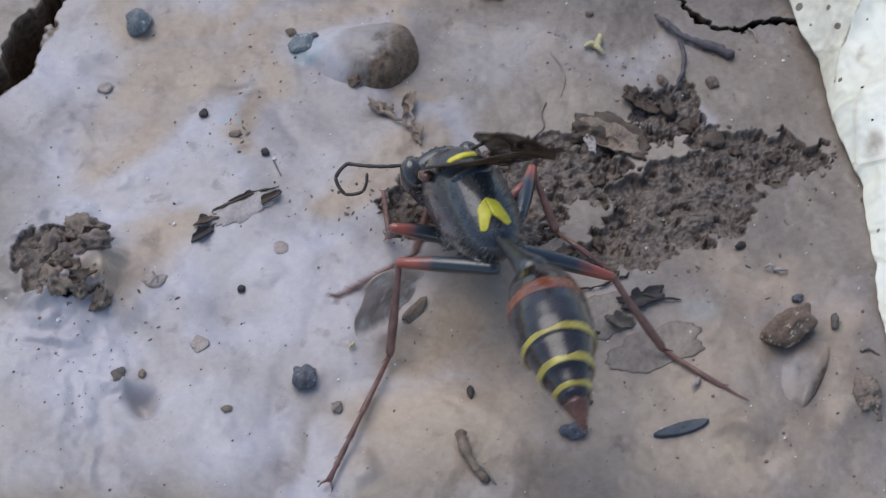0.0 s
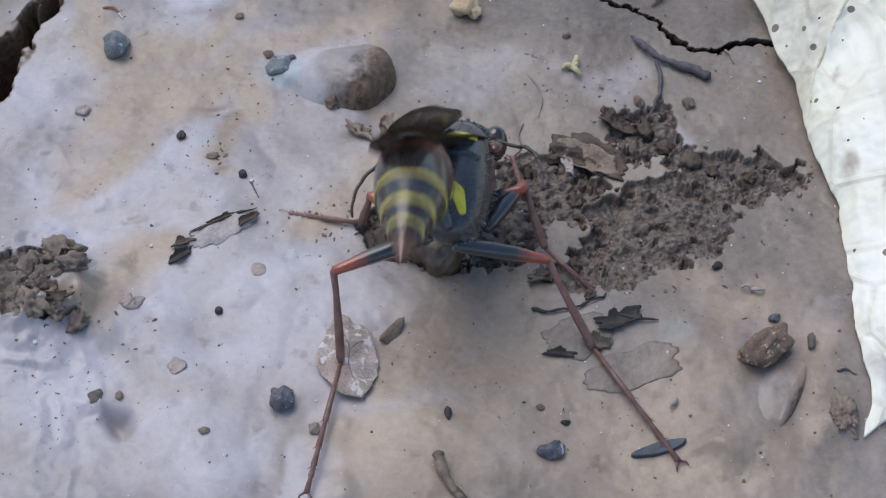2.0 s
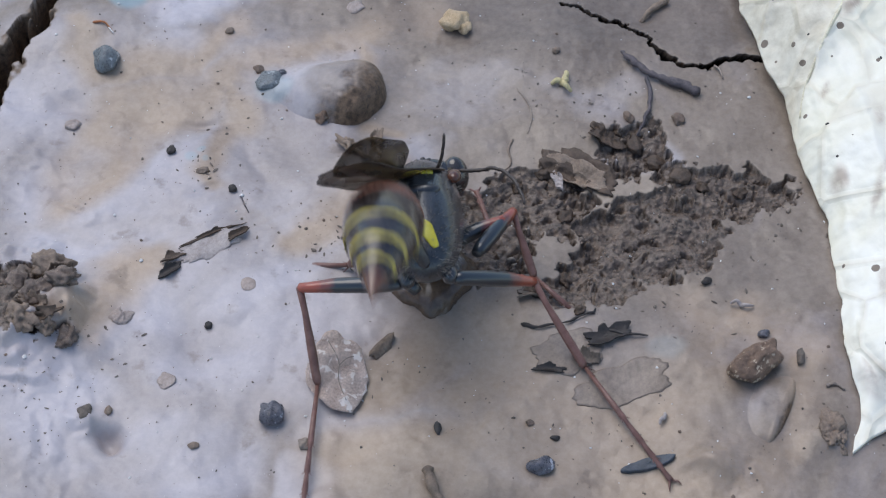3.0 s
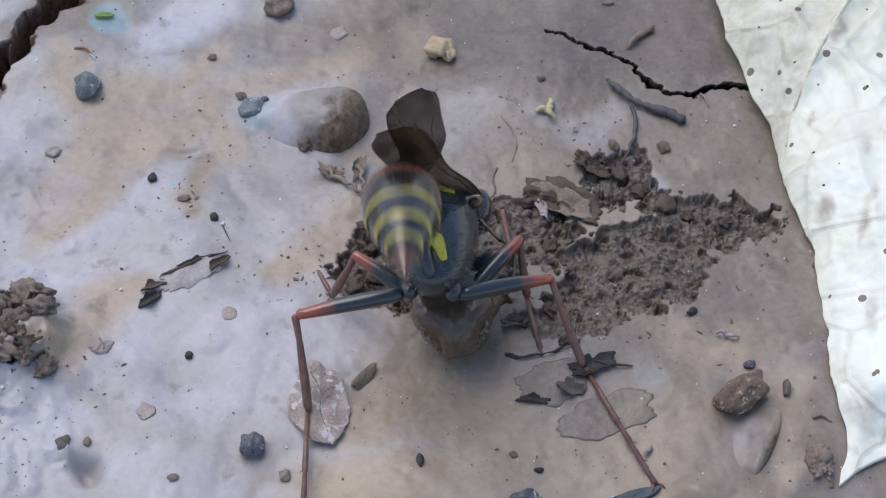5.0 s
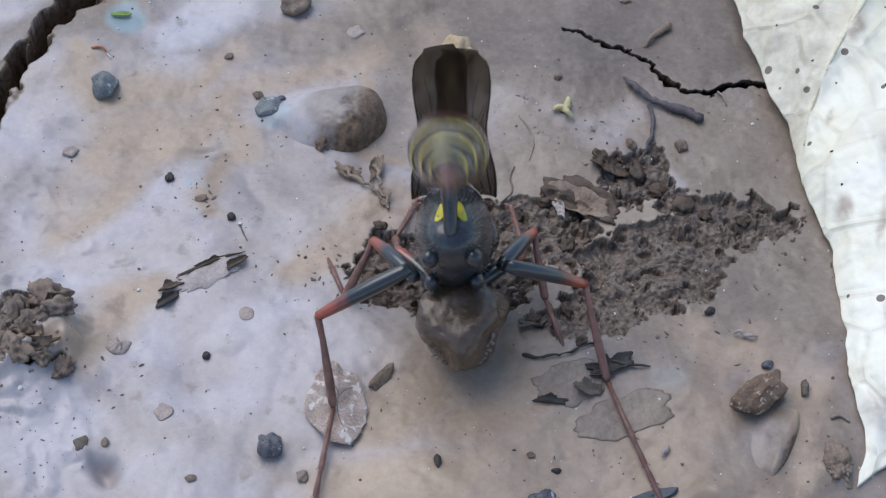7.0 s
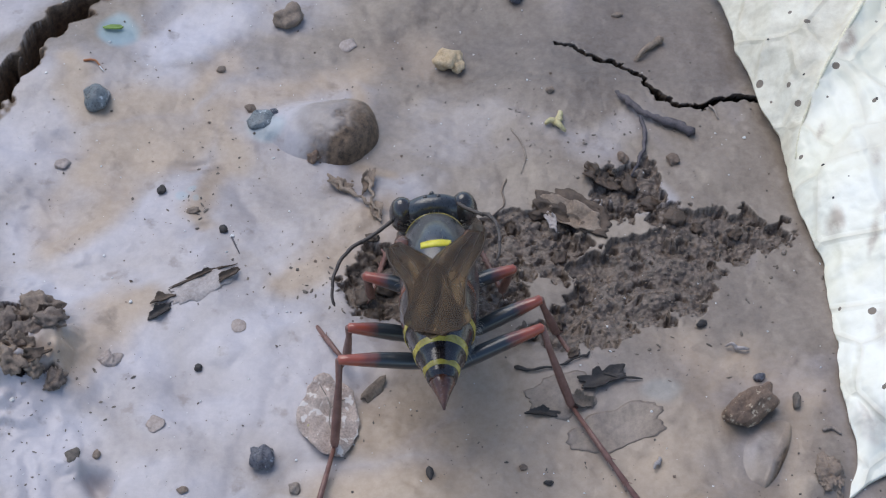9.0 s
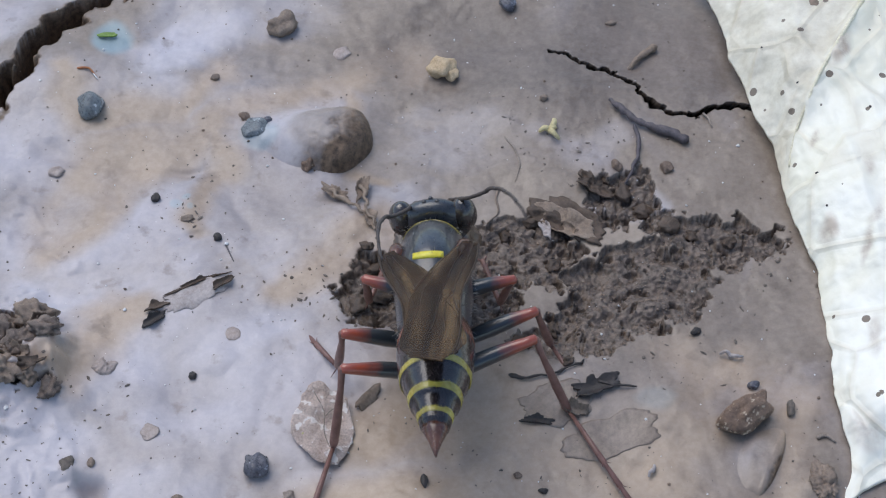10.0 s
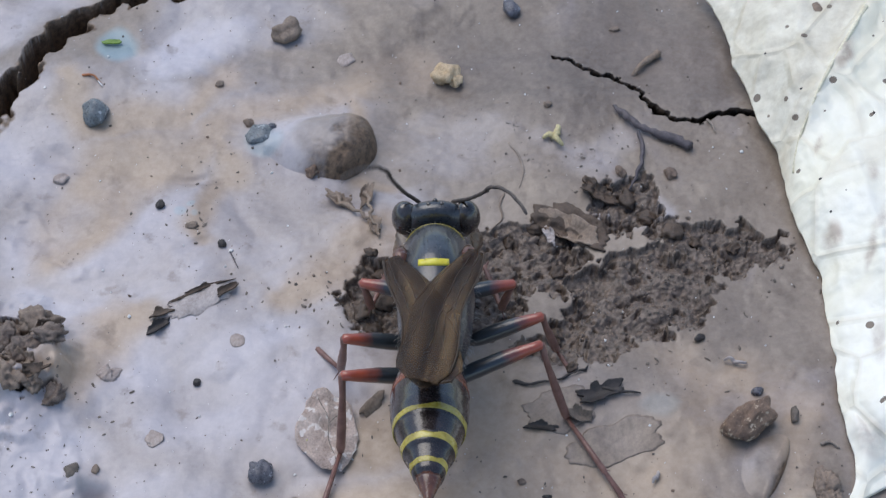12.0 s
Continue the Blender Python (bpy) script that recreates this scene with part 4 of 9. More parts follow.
            tube(bm, smooth_line(pts, 3), [0.6 * r * (1 - 0.45 * q / (3 * len(pts))) for q in range(3 * len(pts) - 2)], 6)
            part("vein", bm, M_VEINW, wing)
        P["wing_" + key] = wing

    # legs: thigh, shin and foot of each lie along +y from their joint
    def limb(name, mat, prof, label, spines=(), claw=False):
        bm = bmesh.new()
        tube(bm, [(0, y, b) for y, r, b in prof], [r for y, r, b in prof], 10)
        for y, ang, ln in spines:
            tube(bm, [(0, y, 0), (math.cos(ang) * ln * 0.6, y + ln * 0.8, math.sin(ang) * ln * 0.6)], [0.06, 0.012], 5)
        if claw:
            e = prof[-1][0]
            for s in (-1, 1):
                tube(bm, [(0, e - 0.1, 0), (s * 0.3, e + 0.25, 0.05), (s * 0.38, e + 0.45, -0.12)], [0.09, 0.06, 0.02], 5)
        return part(name, bm, mat, wasp, label)

    sizes = {"f": (3.2, 3.0, 3.6), "m": (3.6, 3.8, 5.0), "h": (5.0, 5.3, 8.0)}
    for row in "fmh":
        f, t, a = sizes[row]
        for side in "lr":
            k = row + side
            P["femur_" + k] = limb("femur", M_FEMUR, [(-0.5, 0.3, 0), (0, 0.4, 0), (f * 0.3, 0.45, 0.05), (f * 0.6, 0.41, 0.08), (f * 0.9, 0.29, 0), (f, 0.26, 0), (f + 0.1, 0.1, 0)], "thigh, black at the base and red at the knee")
            P["tibia_" + k] = limb("tibia", M_TARSUS, [(-0.1, 0.12, 0), (0, 0.2, 0), (t * 0.25, 0.17, -0.05), (t * 0.65, 0.25, -0.03), (t * 0.95, 0.24, 0), (t, 0.17, 0)], "red-brown shin with spurs",
                                   [(t * 0.98, 0.6, 1.0), (t * 0.98, 2.4, 0.8), (t * 0.5, 1.5, 0.35)])
            seg = []
            for n0, n1 in ((0, 0.46), (0.46, 0.66), (0.66, 0.8), (0.8, 0.88), (0.88, 1.0)):
                seg += [(a * n0 + 0.02, 0.11, 0), (a * n1 - 0.05, 0.17, 0)]
            P["tarsus_" + k] = limb("tarsus", M_TARSUS, seg, "thin red-brown jointed foot with claws",
                                    [(a * q, g, 0.45) for q in (0.44, 0.64, 0.79) for g in (0.4, 2.7)], True)
    return wasp, P


wasp, WP = build_wasp()


# ---- the mud pellet ----
def build_pellet():
    bm = bmesh.new()
    lump(bm, (2.4, 2.4, 2.45), 4, 0.16, 1.5, 5, 0.05, 0)
    for v in bm.verts:      # narrower at the rear, where it was rolled
        v.co.x *= 0.93 + 0.1 * v.co.y + 0.05 * v.co.z
    for v in bm.verts:      # flattened facets where the legs press
        if v.co.z > 1.5:
            v.co.z = 1.5 + (v.co.z - 1.5) * 0.5
    pel = new("mud_pellet")
    part("lump", bm, M_BALL, pel)
    rng = random.Random(5)
    for side in (-1, 1):
        bm = bmesh.new()
        for k in range(22):
            a = -0.5 + 1.5 * k / 21
            c = Vector((side * 2.15 * math.cos(a) * (1 - 0.25 * math.sin(a + 0.5)), -1.2 - 0.85 * math.sin(a + 0.3), 0.1 - 1.3 * math.sin(a)))
            c.x *= 0.97 + 0.1 * c.y + 0.05 * c.z
            ball(bm, c + Vector([rng.uniform(-0.15, 0.15) for _ in range(3)]), [rng.uniform(0.05, 0.13) for _ in range(3)], 7)
        part("crumb_rim", bm, M_COAT, pel, "row of pale crumbs stuck along the side")
    tagged(pel, "glossy wet brown pellet of scraped-up mud", "mud ball")
    return pel


pellet = build_pellet()


# ---- stones, twigs and litter lying on the mud ----
def stone(name, x, y, radii, rz, mat, label, cat, seed, rough=0.22, sink=0.35, fine=0.05, sub=3, scale=1.2, group="", cuts=9):
    bm = bmesh.new()
    lump(bm, radii, seed, rough, scale, sub, fine, cuts)
    ob = finish(name, bm, mat)
    tagged(ob, label, cat, group)
    return place(ob, x, y, rz, radii[2] * (1 - 2 * sink))


def strand(name, pts, r, mat, label, cat, wob=0.05, seed=1, n=7, taper=0.5, knots=0.0):
    """A twig, fibre or rootlet through (x, y, height over the mud)."""
    x0, y0, _ = pts[0]
    z0 = z_at(x0, y0)
    line = smooth_line([(x - x0, y - y0, z_at(x, y) + h - z0) for x, y, h in pts], 6)
    line = [p + wob * Vector((noise.noise(p * 2 + Vector((seed, 0, 0))), noise.noise(p * 2 + Vector((0, seed, 5))), 0)) for p in line]
    k = len(line) - 1
    rad = [max(0.015, r * (1 - taper * i / k) * (1 + knots * noise.noise(line[i] * 2.5 + Vector((0, 0, seed)))) * (0.55 if i in (0, k) else 1)) for i in range(k + 1)]
    bm = bmesh.new()
    tube(bm, line, rad, n)
    ob = finish(name, bm, mat)
    tagged(ob, label, cat)
    ob.matrix_basis = pose(x0 * MM, y0 * MM, z0 * MM)
    return ob


def flake(name, x, y, rx, ry, rz, mat, label, cat, seed, curl=0.3, thick=0.1, ragged=0.3, lift=0.08, tilt=(0, 0), wave=0.1, lobes=1.4, drape=True):
    """A thin broken plate with an uneven outline, bent along its length."""
    bm = bmesh.new()
    n, m = 96, 14
    off = Vector((seed * 2.3, seed * 4.1, 0))
    up, lo = [], []
    cu = bm.verts.new((0, 0, thick / 2))
    cl = bm.verts.new((0, 0, -thick / 2))
    for j in range(1, m + 1):
        ru, rl = [], []
        for i in range(n):
            a = i * math.tau / n
            d = Vector((math.cos(a), math.sin(a), 0))
            k = j / m * (1 + (j / m) ** 3 * ragged * (noise.noise(d * lobes + off) * 1.2 + 0.42 * noise.noise(d * lobes * 3.1 + off) + 0.16 * noise.noise(d * lobes * 7 + off)))
            px_, py_ = d.x * rx * k, d.y * ry * k
            z = curl * ((py_ / ry) ** 2 - 0.3) + wave * noise.noise(Vector((px_, py_, seed)) * 1.1) + min(0.03, 0.2 * wave) * noise.noise(Vector((px_, py_, seed)) * 3.5)
            t = thick / 2 * (1 if j < m else 0.6)
            ru.append(bm.verts.new((px_, py_, z + t)))
            rl.append(bm.verts.new((px_, py_, z - t)))
        up.append(ru)
        lo.append(rl)
    for i in range(n):
        q = (i + 1) % n
        bm.faces.new((cu, up[0][i], up[0][q]))
        bm.faces.new((cl, lo[0][q], lo[0][i]))
        for a, b in zip(up, up[1:]):
            bm.faces.new((a[i], b[i], b[q], a[q]))
        for a, b in zip(lo, lo[1:]):
            bm.faces.new((a[q], b[q], b[i], a[i]))
        bm.faces.new((up[-1][i], lo[-1][i], lo[-1][q], up[-1][q]))
    cu.co.z += up[0][0].co.z
    cl.co.z += up[0][0].co.z
    c, k = math.cos(radians(rz)), math.sin(radians(rz))
    if drape:
        co = np.array([v.co[:2] for v in bm.verts])
        gx, gy = x + co[:, 0] * c - co[:, 1] * k, y + co[:, 0] * k + co[:, 1] * c
        rise = ground_height(gx, gy)[0] - z_at(x, y)
        rise = np.clip(rise, -0.3, 1.0) * (1.15 if curl == 0 else 1)
        for v, r in zip(bm.verts, rise):
            v.co.z += 0.85 * r
    ob = finish(name, bm, mat)
    tagged(ob, label, cat)
    if mat == MUD:          # peeled from the mud round it, so of the same colours
        field = ground_height(gx, gy)
        for layer, val in (("silt_sheen", 0.5 * field[2]), ("clay", 0.6 * field[3]), ("damp_shade", 0.4 * field[5]), ("dug", np.full(len(gx), 0.42))):
            ob.data.attributes.new(layer, "FLOAT", "POINT").data.foreach_set("value", val.astype(np.float32))
    if drape:
        return place(ob, x, y, rz, lift * 0.6 + max(0.0, 0.3 * curl), *tilt)
    low = max(z_at(x + 0.7 * (rx * u * c - ry * v * k), y + 0.7 * (rx * u * k + ry * v * c)) for u, v in ((0, 0), (1, 0), (-1, 0), (0, 1), (0, -1)))
    return place(ob, x, y, rz, lift * 0.6 + max(0.0, 0.3 * curl) + low - z_at(x, y), *tilt)


def mound(name, x, y, rx, ry, top, rz, label, cat, seed, brown_side, steep=0.5, skin=0.35):
    """A stone under a skin of mud: the skin runs out softly on the left and turns brown on the other side, as bare
    stone and as shade put into the colour.
    """
    n, m = 120, 44
    off = Vector((seed * 3.1, seed * 1.7, 0))
    c0, k0 = math.cos(radians(rz)), math.sin(radians(rz))
    pts, local, cover = [], [], []
    for j in range(m + 1):
        q = 1.12 * j / m
        for i in range(n):
            a = i * math.tau / n
            c, k = math.cos(a), math.sin(a)
            edge = 1 + 0.08 * noise.noise(Vector((c, k, 0)) * 1.4 + off)
            u, v = (rx[0] if c < 0 else rx[1]) * c * q * edge, ry * k * q * edge
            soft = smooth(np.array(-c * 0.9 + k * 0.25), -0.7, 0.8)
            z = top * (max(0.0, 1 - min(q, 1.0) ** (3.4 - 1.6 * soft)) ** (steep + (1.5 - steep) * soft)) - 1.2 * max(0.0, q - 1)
            bare_shade = brown_side[2] + (c * brown_side[0] + k * brown_side[1]) * q + 0.4 * noise.noise(Vector((u, v, 0)) * 0.9 + off) + 0.12 * noise.noise(Vector((u, v, 0)) * 4 + off)
            bare_shade = float(smooth(np.array(bare_shade), 0.3, 0.75))
            p = Vector((u, v, z))
            z += 0.06 * noise.noise(p * 1.1 + off) + bare_shade * (0.09 * noise.noise(p * 2.6 + off) + 0.05 * noise.noise(p * 6 + off) - 0.05)
            pts.append((u * c0 - v * k0, u * k0 + v * c0, z - 0.04))
            local.append(bare_shade)
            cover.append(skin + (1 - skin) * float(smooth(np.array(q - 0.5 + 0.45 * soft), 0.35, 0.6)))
    co = np.array(pts)
    field = ground_height(x + co[:, 0], y + co[:, 1])
    co[:, 2] += field[0] - z_at(x, y)
    faces = [(j * n + i, j * n + (i + 1) % n, (j + 1) * n + (i + 1) % n, (j + 1) * n + i) for j in range(m) for i in range(n)]
    me = bpy.data.meshes.new(name)
    me.from_pydata((co * MM).tolist(), [], faces)
    me.polygons.foreach_set("use_smooth", [True] * len(faces))
    for layer, val in (("silt_sheen", np.array(cover) * field[2]), ("clay", field[3]), ("damp_shade", field[5]), ("film", field[7]), ("bare_shade", np.array(local))):
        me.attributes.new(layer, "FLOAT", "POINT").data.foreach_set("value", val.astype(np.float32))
    me.materials.append(MUD)
    ob = tagged(new(name, me), label, cat)
    return place(ob, x, y)


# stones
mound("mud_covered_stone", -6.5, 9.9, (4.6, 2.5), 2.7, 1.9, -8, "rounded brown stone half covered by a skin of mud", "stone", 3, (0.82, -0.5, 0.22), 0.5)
# the ridge's brown right edge is its shaded side put into colour
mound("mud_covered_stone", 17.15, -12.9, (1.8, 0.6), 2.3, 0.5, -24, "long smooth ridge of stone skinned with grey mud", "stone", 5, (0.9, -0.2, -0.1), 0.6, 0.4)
stone("mud_covered_stone", 19.74, -14.38, (0.9, 1.1, 0.6), 10, M_CLOD, "lumpy muddy pebble beside a pale leaf", "stone", 33, 0.35, 0.8, 0.25, 5, 1.8)
stone("pebble", -20.98, 12.25, (0.8, 1.0, 0.7), 20, M_BLUE, "small blue-grey slate pebble on the mud", "pebble", 7, 0.18, 0.25, 0.03, 4)
stone("pebble", -10.94, 10.32, (0.95, 0.85, 0.34), 0, M_BLUE, "blue-grey wet pebble half sunk in mud", "pebble", 9, 0.14, 0.68, 0.03, 4)
stone("pebble", -14.44, 3.47, (0.4, 0.22, 0.16), 10, M_CLOD, "small brown grain on pale silt", "pebble", 162, 0.3, 0.35, 0.1)
stone("pebble", -10.23, 10.96, (0.3, 0.28, 0.25), 0, M_DARKSTONE, "tiny dark pebble on wet mud", "pebble", 12, 0.25, 0.2)
stone("pebble", -11.68, 11.42, (0.28, 0.4, 0.25), 30, M_BROWNTWIG, "tiny brown pebble on wet mud", "pebble", 14, 0.25, 0.2)
stone("pebble", -9.62, -13.07, (0.68, 0.72, 0.62), 15, M_DARKSTONE, "dark angular grey-blue pebble on mud", "pebble", 21, 0.18, 0.2, 0.035, 4, 1.4, "", 14)
stone("pebble", 16.15, -10.32, (1.75, 0.95, 0.95), 42, M_BROWNSTONE, "rough sandy brown stone on wet mud", "stone", 23, 0.24, 0.2, 0.12, 4, 1.4)
stone("pebble", 18.6, -9.8, (0.24, 0.52, 0.34), -15, M_CRUMB, "small muddy dark brown pebble on mud", "pebble", 35, 0.3, 0.25)
stone("pebble", 16.78, -8.25, (0.34, 0.26, 0.24), 0, M_DARKSTONE, "tiny dark pebble on wet mud", "pebble", 36, 0.25, 0.25)
stone("pebble", 4.45, -16.40, (0.8, 0.52, 0.45), 20, M_DARKSTONE, "dark red-grey pebble on the mud", "pebble", 38, 0.25, 0.25)
stone("clod", -9.76, 19.26, (1.05, 0.9, 0.75), 30, M_CLOD, "brown crumbly clod on wet mud", "clod", 41, 0.3, 0.25, 0.16)
stone("pebble", 4.32, 20.97, (0.55, 0.75, 0.45), 25, M_DARKSTONE, "purple-brown drop-shaped pebble on mud", "pebble", 43, 0.15, 0.25)
stone("crumb", 0.21, 15.74, (0.85, 0.75, 0.62), 0, M_TAN, "pale tan lumpy crumb on mud", "crumb", 47, 0.35, 0.2, 0.16)
stone("crumb", 0.76, 15.36, (0.5, 0.45, 0.4), 40, M_TAN, "pale tan lumpy crumb on mud", "crumb", 48, 0.35, 0.2, 0.16)
stone("pebble", -7.68, 7.55, (0.42, 0.38, 0.35), 0, M_BROWNSTONE, "small brown ring-shaped pebble stuck to a muddy stone", "pebble", 51, 0.35, 0.1)
# a flat stain in the mud, added as a thin disc
stone("pebble", -6.02, 17.19, (0.6, 0.5, 0.1), 30, M_STAIN, "thin reddish-grey disc standing in for a stain on the mud", "pebble", 53, 0.25, 0.45)
stone("pebble", -22.62, 7.55, (0.5, 0.38, 0.2), 10, M_STAIN, "small reddish-brown pebble sunk in mud", "pebble", 54, 0.3, 0.3)
stone("pebble", 13.32, 7.29, (0.32, 0.45, 0.28), 20, M_BROWNTWIG, "small red-brown grain on the mud", "pebble", 55, 0.3, 0.25)
stone("pebble", 10.44, 7.55, (0.28, 0.42, 0.28), 20, M_BROWNTWIG, "small brown grain on the mud", "pebble", 56, 0.3, 0.25)
stone("pebble", 14.04, -4.61, (0.35, 0.22, 0.2), 30, M_BLACK, "small dark grain on the mud", "pebble", 57, 0.3, 0.25)
# two more faint stains, added as thin discs
stone("pebble", -15.37, -10.97, (0.5, 0.55, 0.06), 20, M_STAIN, "thin pale brown disc standing in for a stain on the mud", "pebble", 58, 0.2, 0.4)
stone("pebble", -11.36, -4.69, (0.42, 0.5, 0.06), 0, M_STAIN, "thin grey-brown disc standing in for a stain on the mud", "pebble", 59, 0.2, 0.4)
# clods at the mud's dug edge
for i, (x, y, r) in enumerate(((-22.1, -4.0, 0.85), (-22.58, -6.21, 0.75), (-23.72, -5.07, 0.9), (-23.24, -8.07, 0.8), (-21.16, -5.75, 0.7), (-20.79, -8.73, 0.6), (-21.85, -8.25, 0.6))):
    stone("clod", x, y, (r * 1.25, r * 0.9, r * 0.75), 47 * i, M_CRUST if i % 3 else M_CLOD, "chunky brown clod of crusted mud", "clod", 60 + i, 0.42, 0.42, 0.22, 4, 1.8, "clods of dug mud")
for i, (x, y, r) in enumerate(((5.41, 3.97, 0.8), (6.44, 0.85, 0.7), (3.77, 3.34, 0.7), (-4.15, 1.59, 0.5), (-3.71, 0.65, 0.6), (6.27, -3.72, 0.65), (4.37, -4.88, 0.6), (6.94, -6.58, 0.5), (10.74, 5.90, 0.9),
                               (11.81, 4.61, 0.8), (13.18, 3.13, 0.9), (9.81, 6.98, 0.6), (14.44, 2.71, 0.6), (16.67, 2.30, 0.6), (-4.53, -2.36, 0.9), (-3.87, -3.53, 0.8), (-3.29, -1.56, 0.9))):
    stone("clod", x, y, (r * 0.75, r * 0.55, r * 0.4), 57 * i, M_DARKBARK, "dark crumbly clod beside the dug hollow", "clod", 80 + i, 0.4, 0.3, 0.16, 3, 1.6, "clods of dug mud")
stone("clod", -18.38, -6.66, (0.8, 0.6, 0.4), 30, M_STAIN, "small grey-brown clod stuck in the mud", "clod", 101, 0.35, 0.8, 0.25, 4)
stone("clod", -19.44, -13.14, (0.4, 0.5, 0.3), -30, M_CRUMB, "small dark clod of mud", "clod", 103, 0.35, 0.4, 0.1)
stone("seed", -0.85, -14.21, (0.2, 0.42, 0.2), 8, M_BLACK, "small dark upright seed", "seed", 111, 0.15, 0.15)
stone("seed", -12.65, 2.09, (0.24, 0.26, 0.22), 0, M_BLACK, "round black seed on the mud", "seed", 112, 0.2, 0.2)
stone("seed", -16.44, 5.12, (0.26, 0.3, 0.24), 0, M_BLACK, "black angular seed on the mud", "seed", 113, 0.3, 0.2)
# a dark hole in the mud, drawn as a small black lump
stone("seed", -13.40, -7.18, (0.26, 0.24, 0.2), 0, M_BLACK, "black lump standing in for a dark hole in the mud", "seed", 114, 0.2, 0.3)
stone("seed", -13.70, 14.88, (0.28, 0.22, 0.2), 20, M_CLOD, "small brown seed on the mud", "seed", 115, 0.2, 0.25)
stone("seed", 6.29, 12.62, (0.25, 0.22, 0.2), 20, M_CLOD, "small brown seed on the mud", "seed", 116, 0.2, 0.25)
stone("seed", 10.76, 19.36, (0.4, 0.16, 0.15), 10, M_CLOD, "small brown seed on the mud", "seed", 117, 0.2, 0.25)
stone("seed", 4.00, -13.69, (0.24, 0.18, 0.15), 10, M_BROWNTWIG, "small red-brown seed on the mud", "seed", 118, 0.2, 0.25)
stone("seed", 5.29, -14.55, (0.28, 0.16, 0.15), 0, M_BLACK, "small dark seed on the mud", "seed", 119, 0.2, 0.25)
stone("seed", -7.86, -14.72, (0.3, 0.34, 0.2), 0, M_ROOT, "small pale husky seed", "seed", 120, 0.4, 0.2, 0.15)
stone("seed", -13.59, -15.06, (0.3, 0.22, 0.15), 0, M_CLOD, "small brown seed on the mud", "seed", 121, 0.2, 0.25)
stone("seed", -18.20, -12.93, (0.2, 0.3, 0.15), 0, M_CLOD, "small brown seed on the mud", "seed", 122, 0.2, 0.25)
# white grains; some stand in for small glints on the wet mud
for i, (x, y, r) in enumerate(((17.66, 8.97, 0.2), (-12.14, 1.67, 0.24), (-22.91, -10.04, 0.26), (-17.46, -2.94, 0.2), (-19.31, 0.45, 0.13), (14.26, 4.48, 0.12), (-10.62, -8.07, 0.1), (-12.15, 18.86, 0.1), (10.09, -2.55, 0.13), (8.90, -4.30, 0.14))):
    stone("grain", x, y, (r * 0.65, r * 0.5, r * 0.32), 30 * i, M_WHITE, "glinting white sand grain", "sand grain", 130 + i, 0.3, 0.15, 0.05, 2, 1.2, "white sand grains")

# twigs and fibres
strand("twig", [(10.21, 12.53, 0.3), (11.07, 11.47, 0.4), (11.86, 10.55, 0.35), (13.34, 9.96, 0.3), (14.71, 9.33, 0.25)], 0.16, M_TWIG, "dark grey stick on the mud", "twig", 0.2, 3, 9, -0.7, 0.7)
strand("twig", [(11.61, 10.32, 0.4), (11.80, 8.97, 0.2), (11.44, 7.55, 0.15), (10.84, 6.33, 0.1)], 0.15, M_TWIG, "thin dark curved stick on mud", "twig", 0.16, 4, 7, 0.5, 0.6)
strand("twig", [(13.45, 17.29, 0.25), (12.59, 16.51, 0.25), (11.84, 15.69, 0.2), (10.77, 15.07, 0.1)], 0.24, M_RUSSET, "stubby reddish-brown twig beside a crack", "twig", 0.08, 5, 9, 0.6, 0.5)
strand("rootlet", [(15.84, 11.60, 0.1), (16.07, 11.14, 0.2), (16.28, 10.42, 0.1)], 0.08, M_ROOT, "tiny hooked tan rootlet on mud", "rootlet", 0.05, 6)
strand("rootlet", [(3.91, 9.96, 0.03), (4.49, 8.88, 0.05), (4.73, 7.73, 0.05), (4.43, 6.55, 0.02)], 0.07, M_ROOT, "thin curved pale rootlet on the mud", "rootlet", 0.04, 7)
strand("rootlet", [(3.57, 6.24, 0.03), (3.29, 5.38, 0.05), (3.40, 4.40, 0.05), (2.73, 3.68, 0.02)], 0.08, M_CLOD, "thin curved brown rootlet on the mud", "rootlet", 0.04, 8)
strand("splinter", [(19.04, 0.36, 0.1), (19.44, 1.06, 0.2), (19.77, 1.76, 0.2)], 0.16, M_ROOT, "pale tan splinter beside the dug patch", "splinter", 0.03, 9)
strand("fibre", [(-22.10, 15.16, 0.05), (-21.43, 15.12, 0.15), (-20.94, 14.69, 0.05)], 0.09, M_ORANGE, "short orange-brown fibre on the mud", "fibre", 0.05, 10)
strand("fibre", [(-21.18, 14.97, 0.05), (-20.77, 14.40, 0.1)], 0.06, M_WHITE, "short white fibre on the mud", "fibre", 0.02, 11)
strand("twig", [(-1.41, -16.80, 0.3), (-1.12, -17.62, 0.4), (-0.68, -18.60, 0.3), (-0.06, -19.56, 0.2)], 0.32, M_BARK, "grey flaking twig lying on mud", "twig", 0.15, 12, 9, 0.3, 0.6)
strand("rootlet", [(-0.83, -18.28, 0.3), (-0.26, -18.70, 0.4), (0.45, -19.56, 0.1)], 0.12, M_ROOT, "pale rootlet beside a twig", "rootlet", 0.06, 13)
strand("plant_fragment", [(-6.65, 5.68, 0.3), (-5.87, 5.12, 0.4), (-4.96, 4.27, 0.3), (-4.36, 3.68, 0.2)], 0.17, M_RUSSET, "muddy brown broken plant stem", "plant debris", 0.35, 14, 8, 0.5, 0.6)
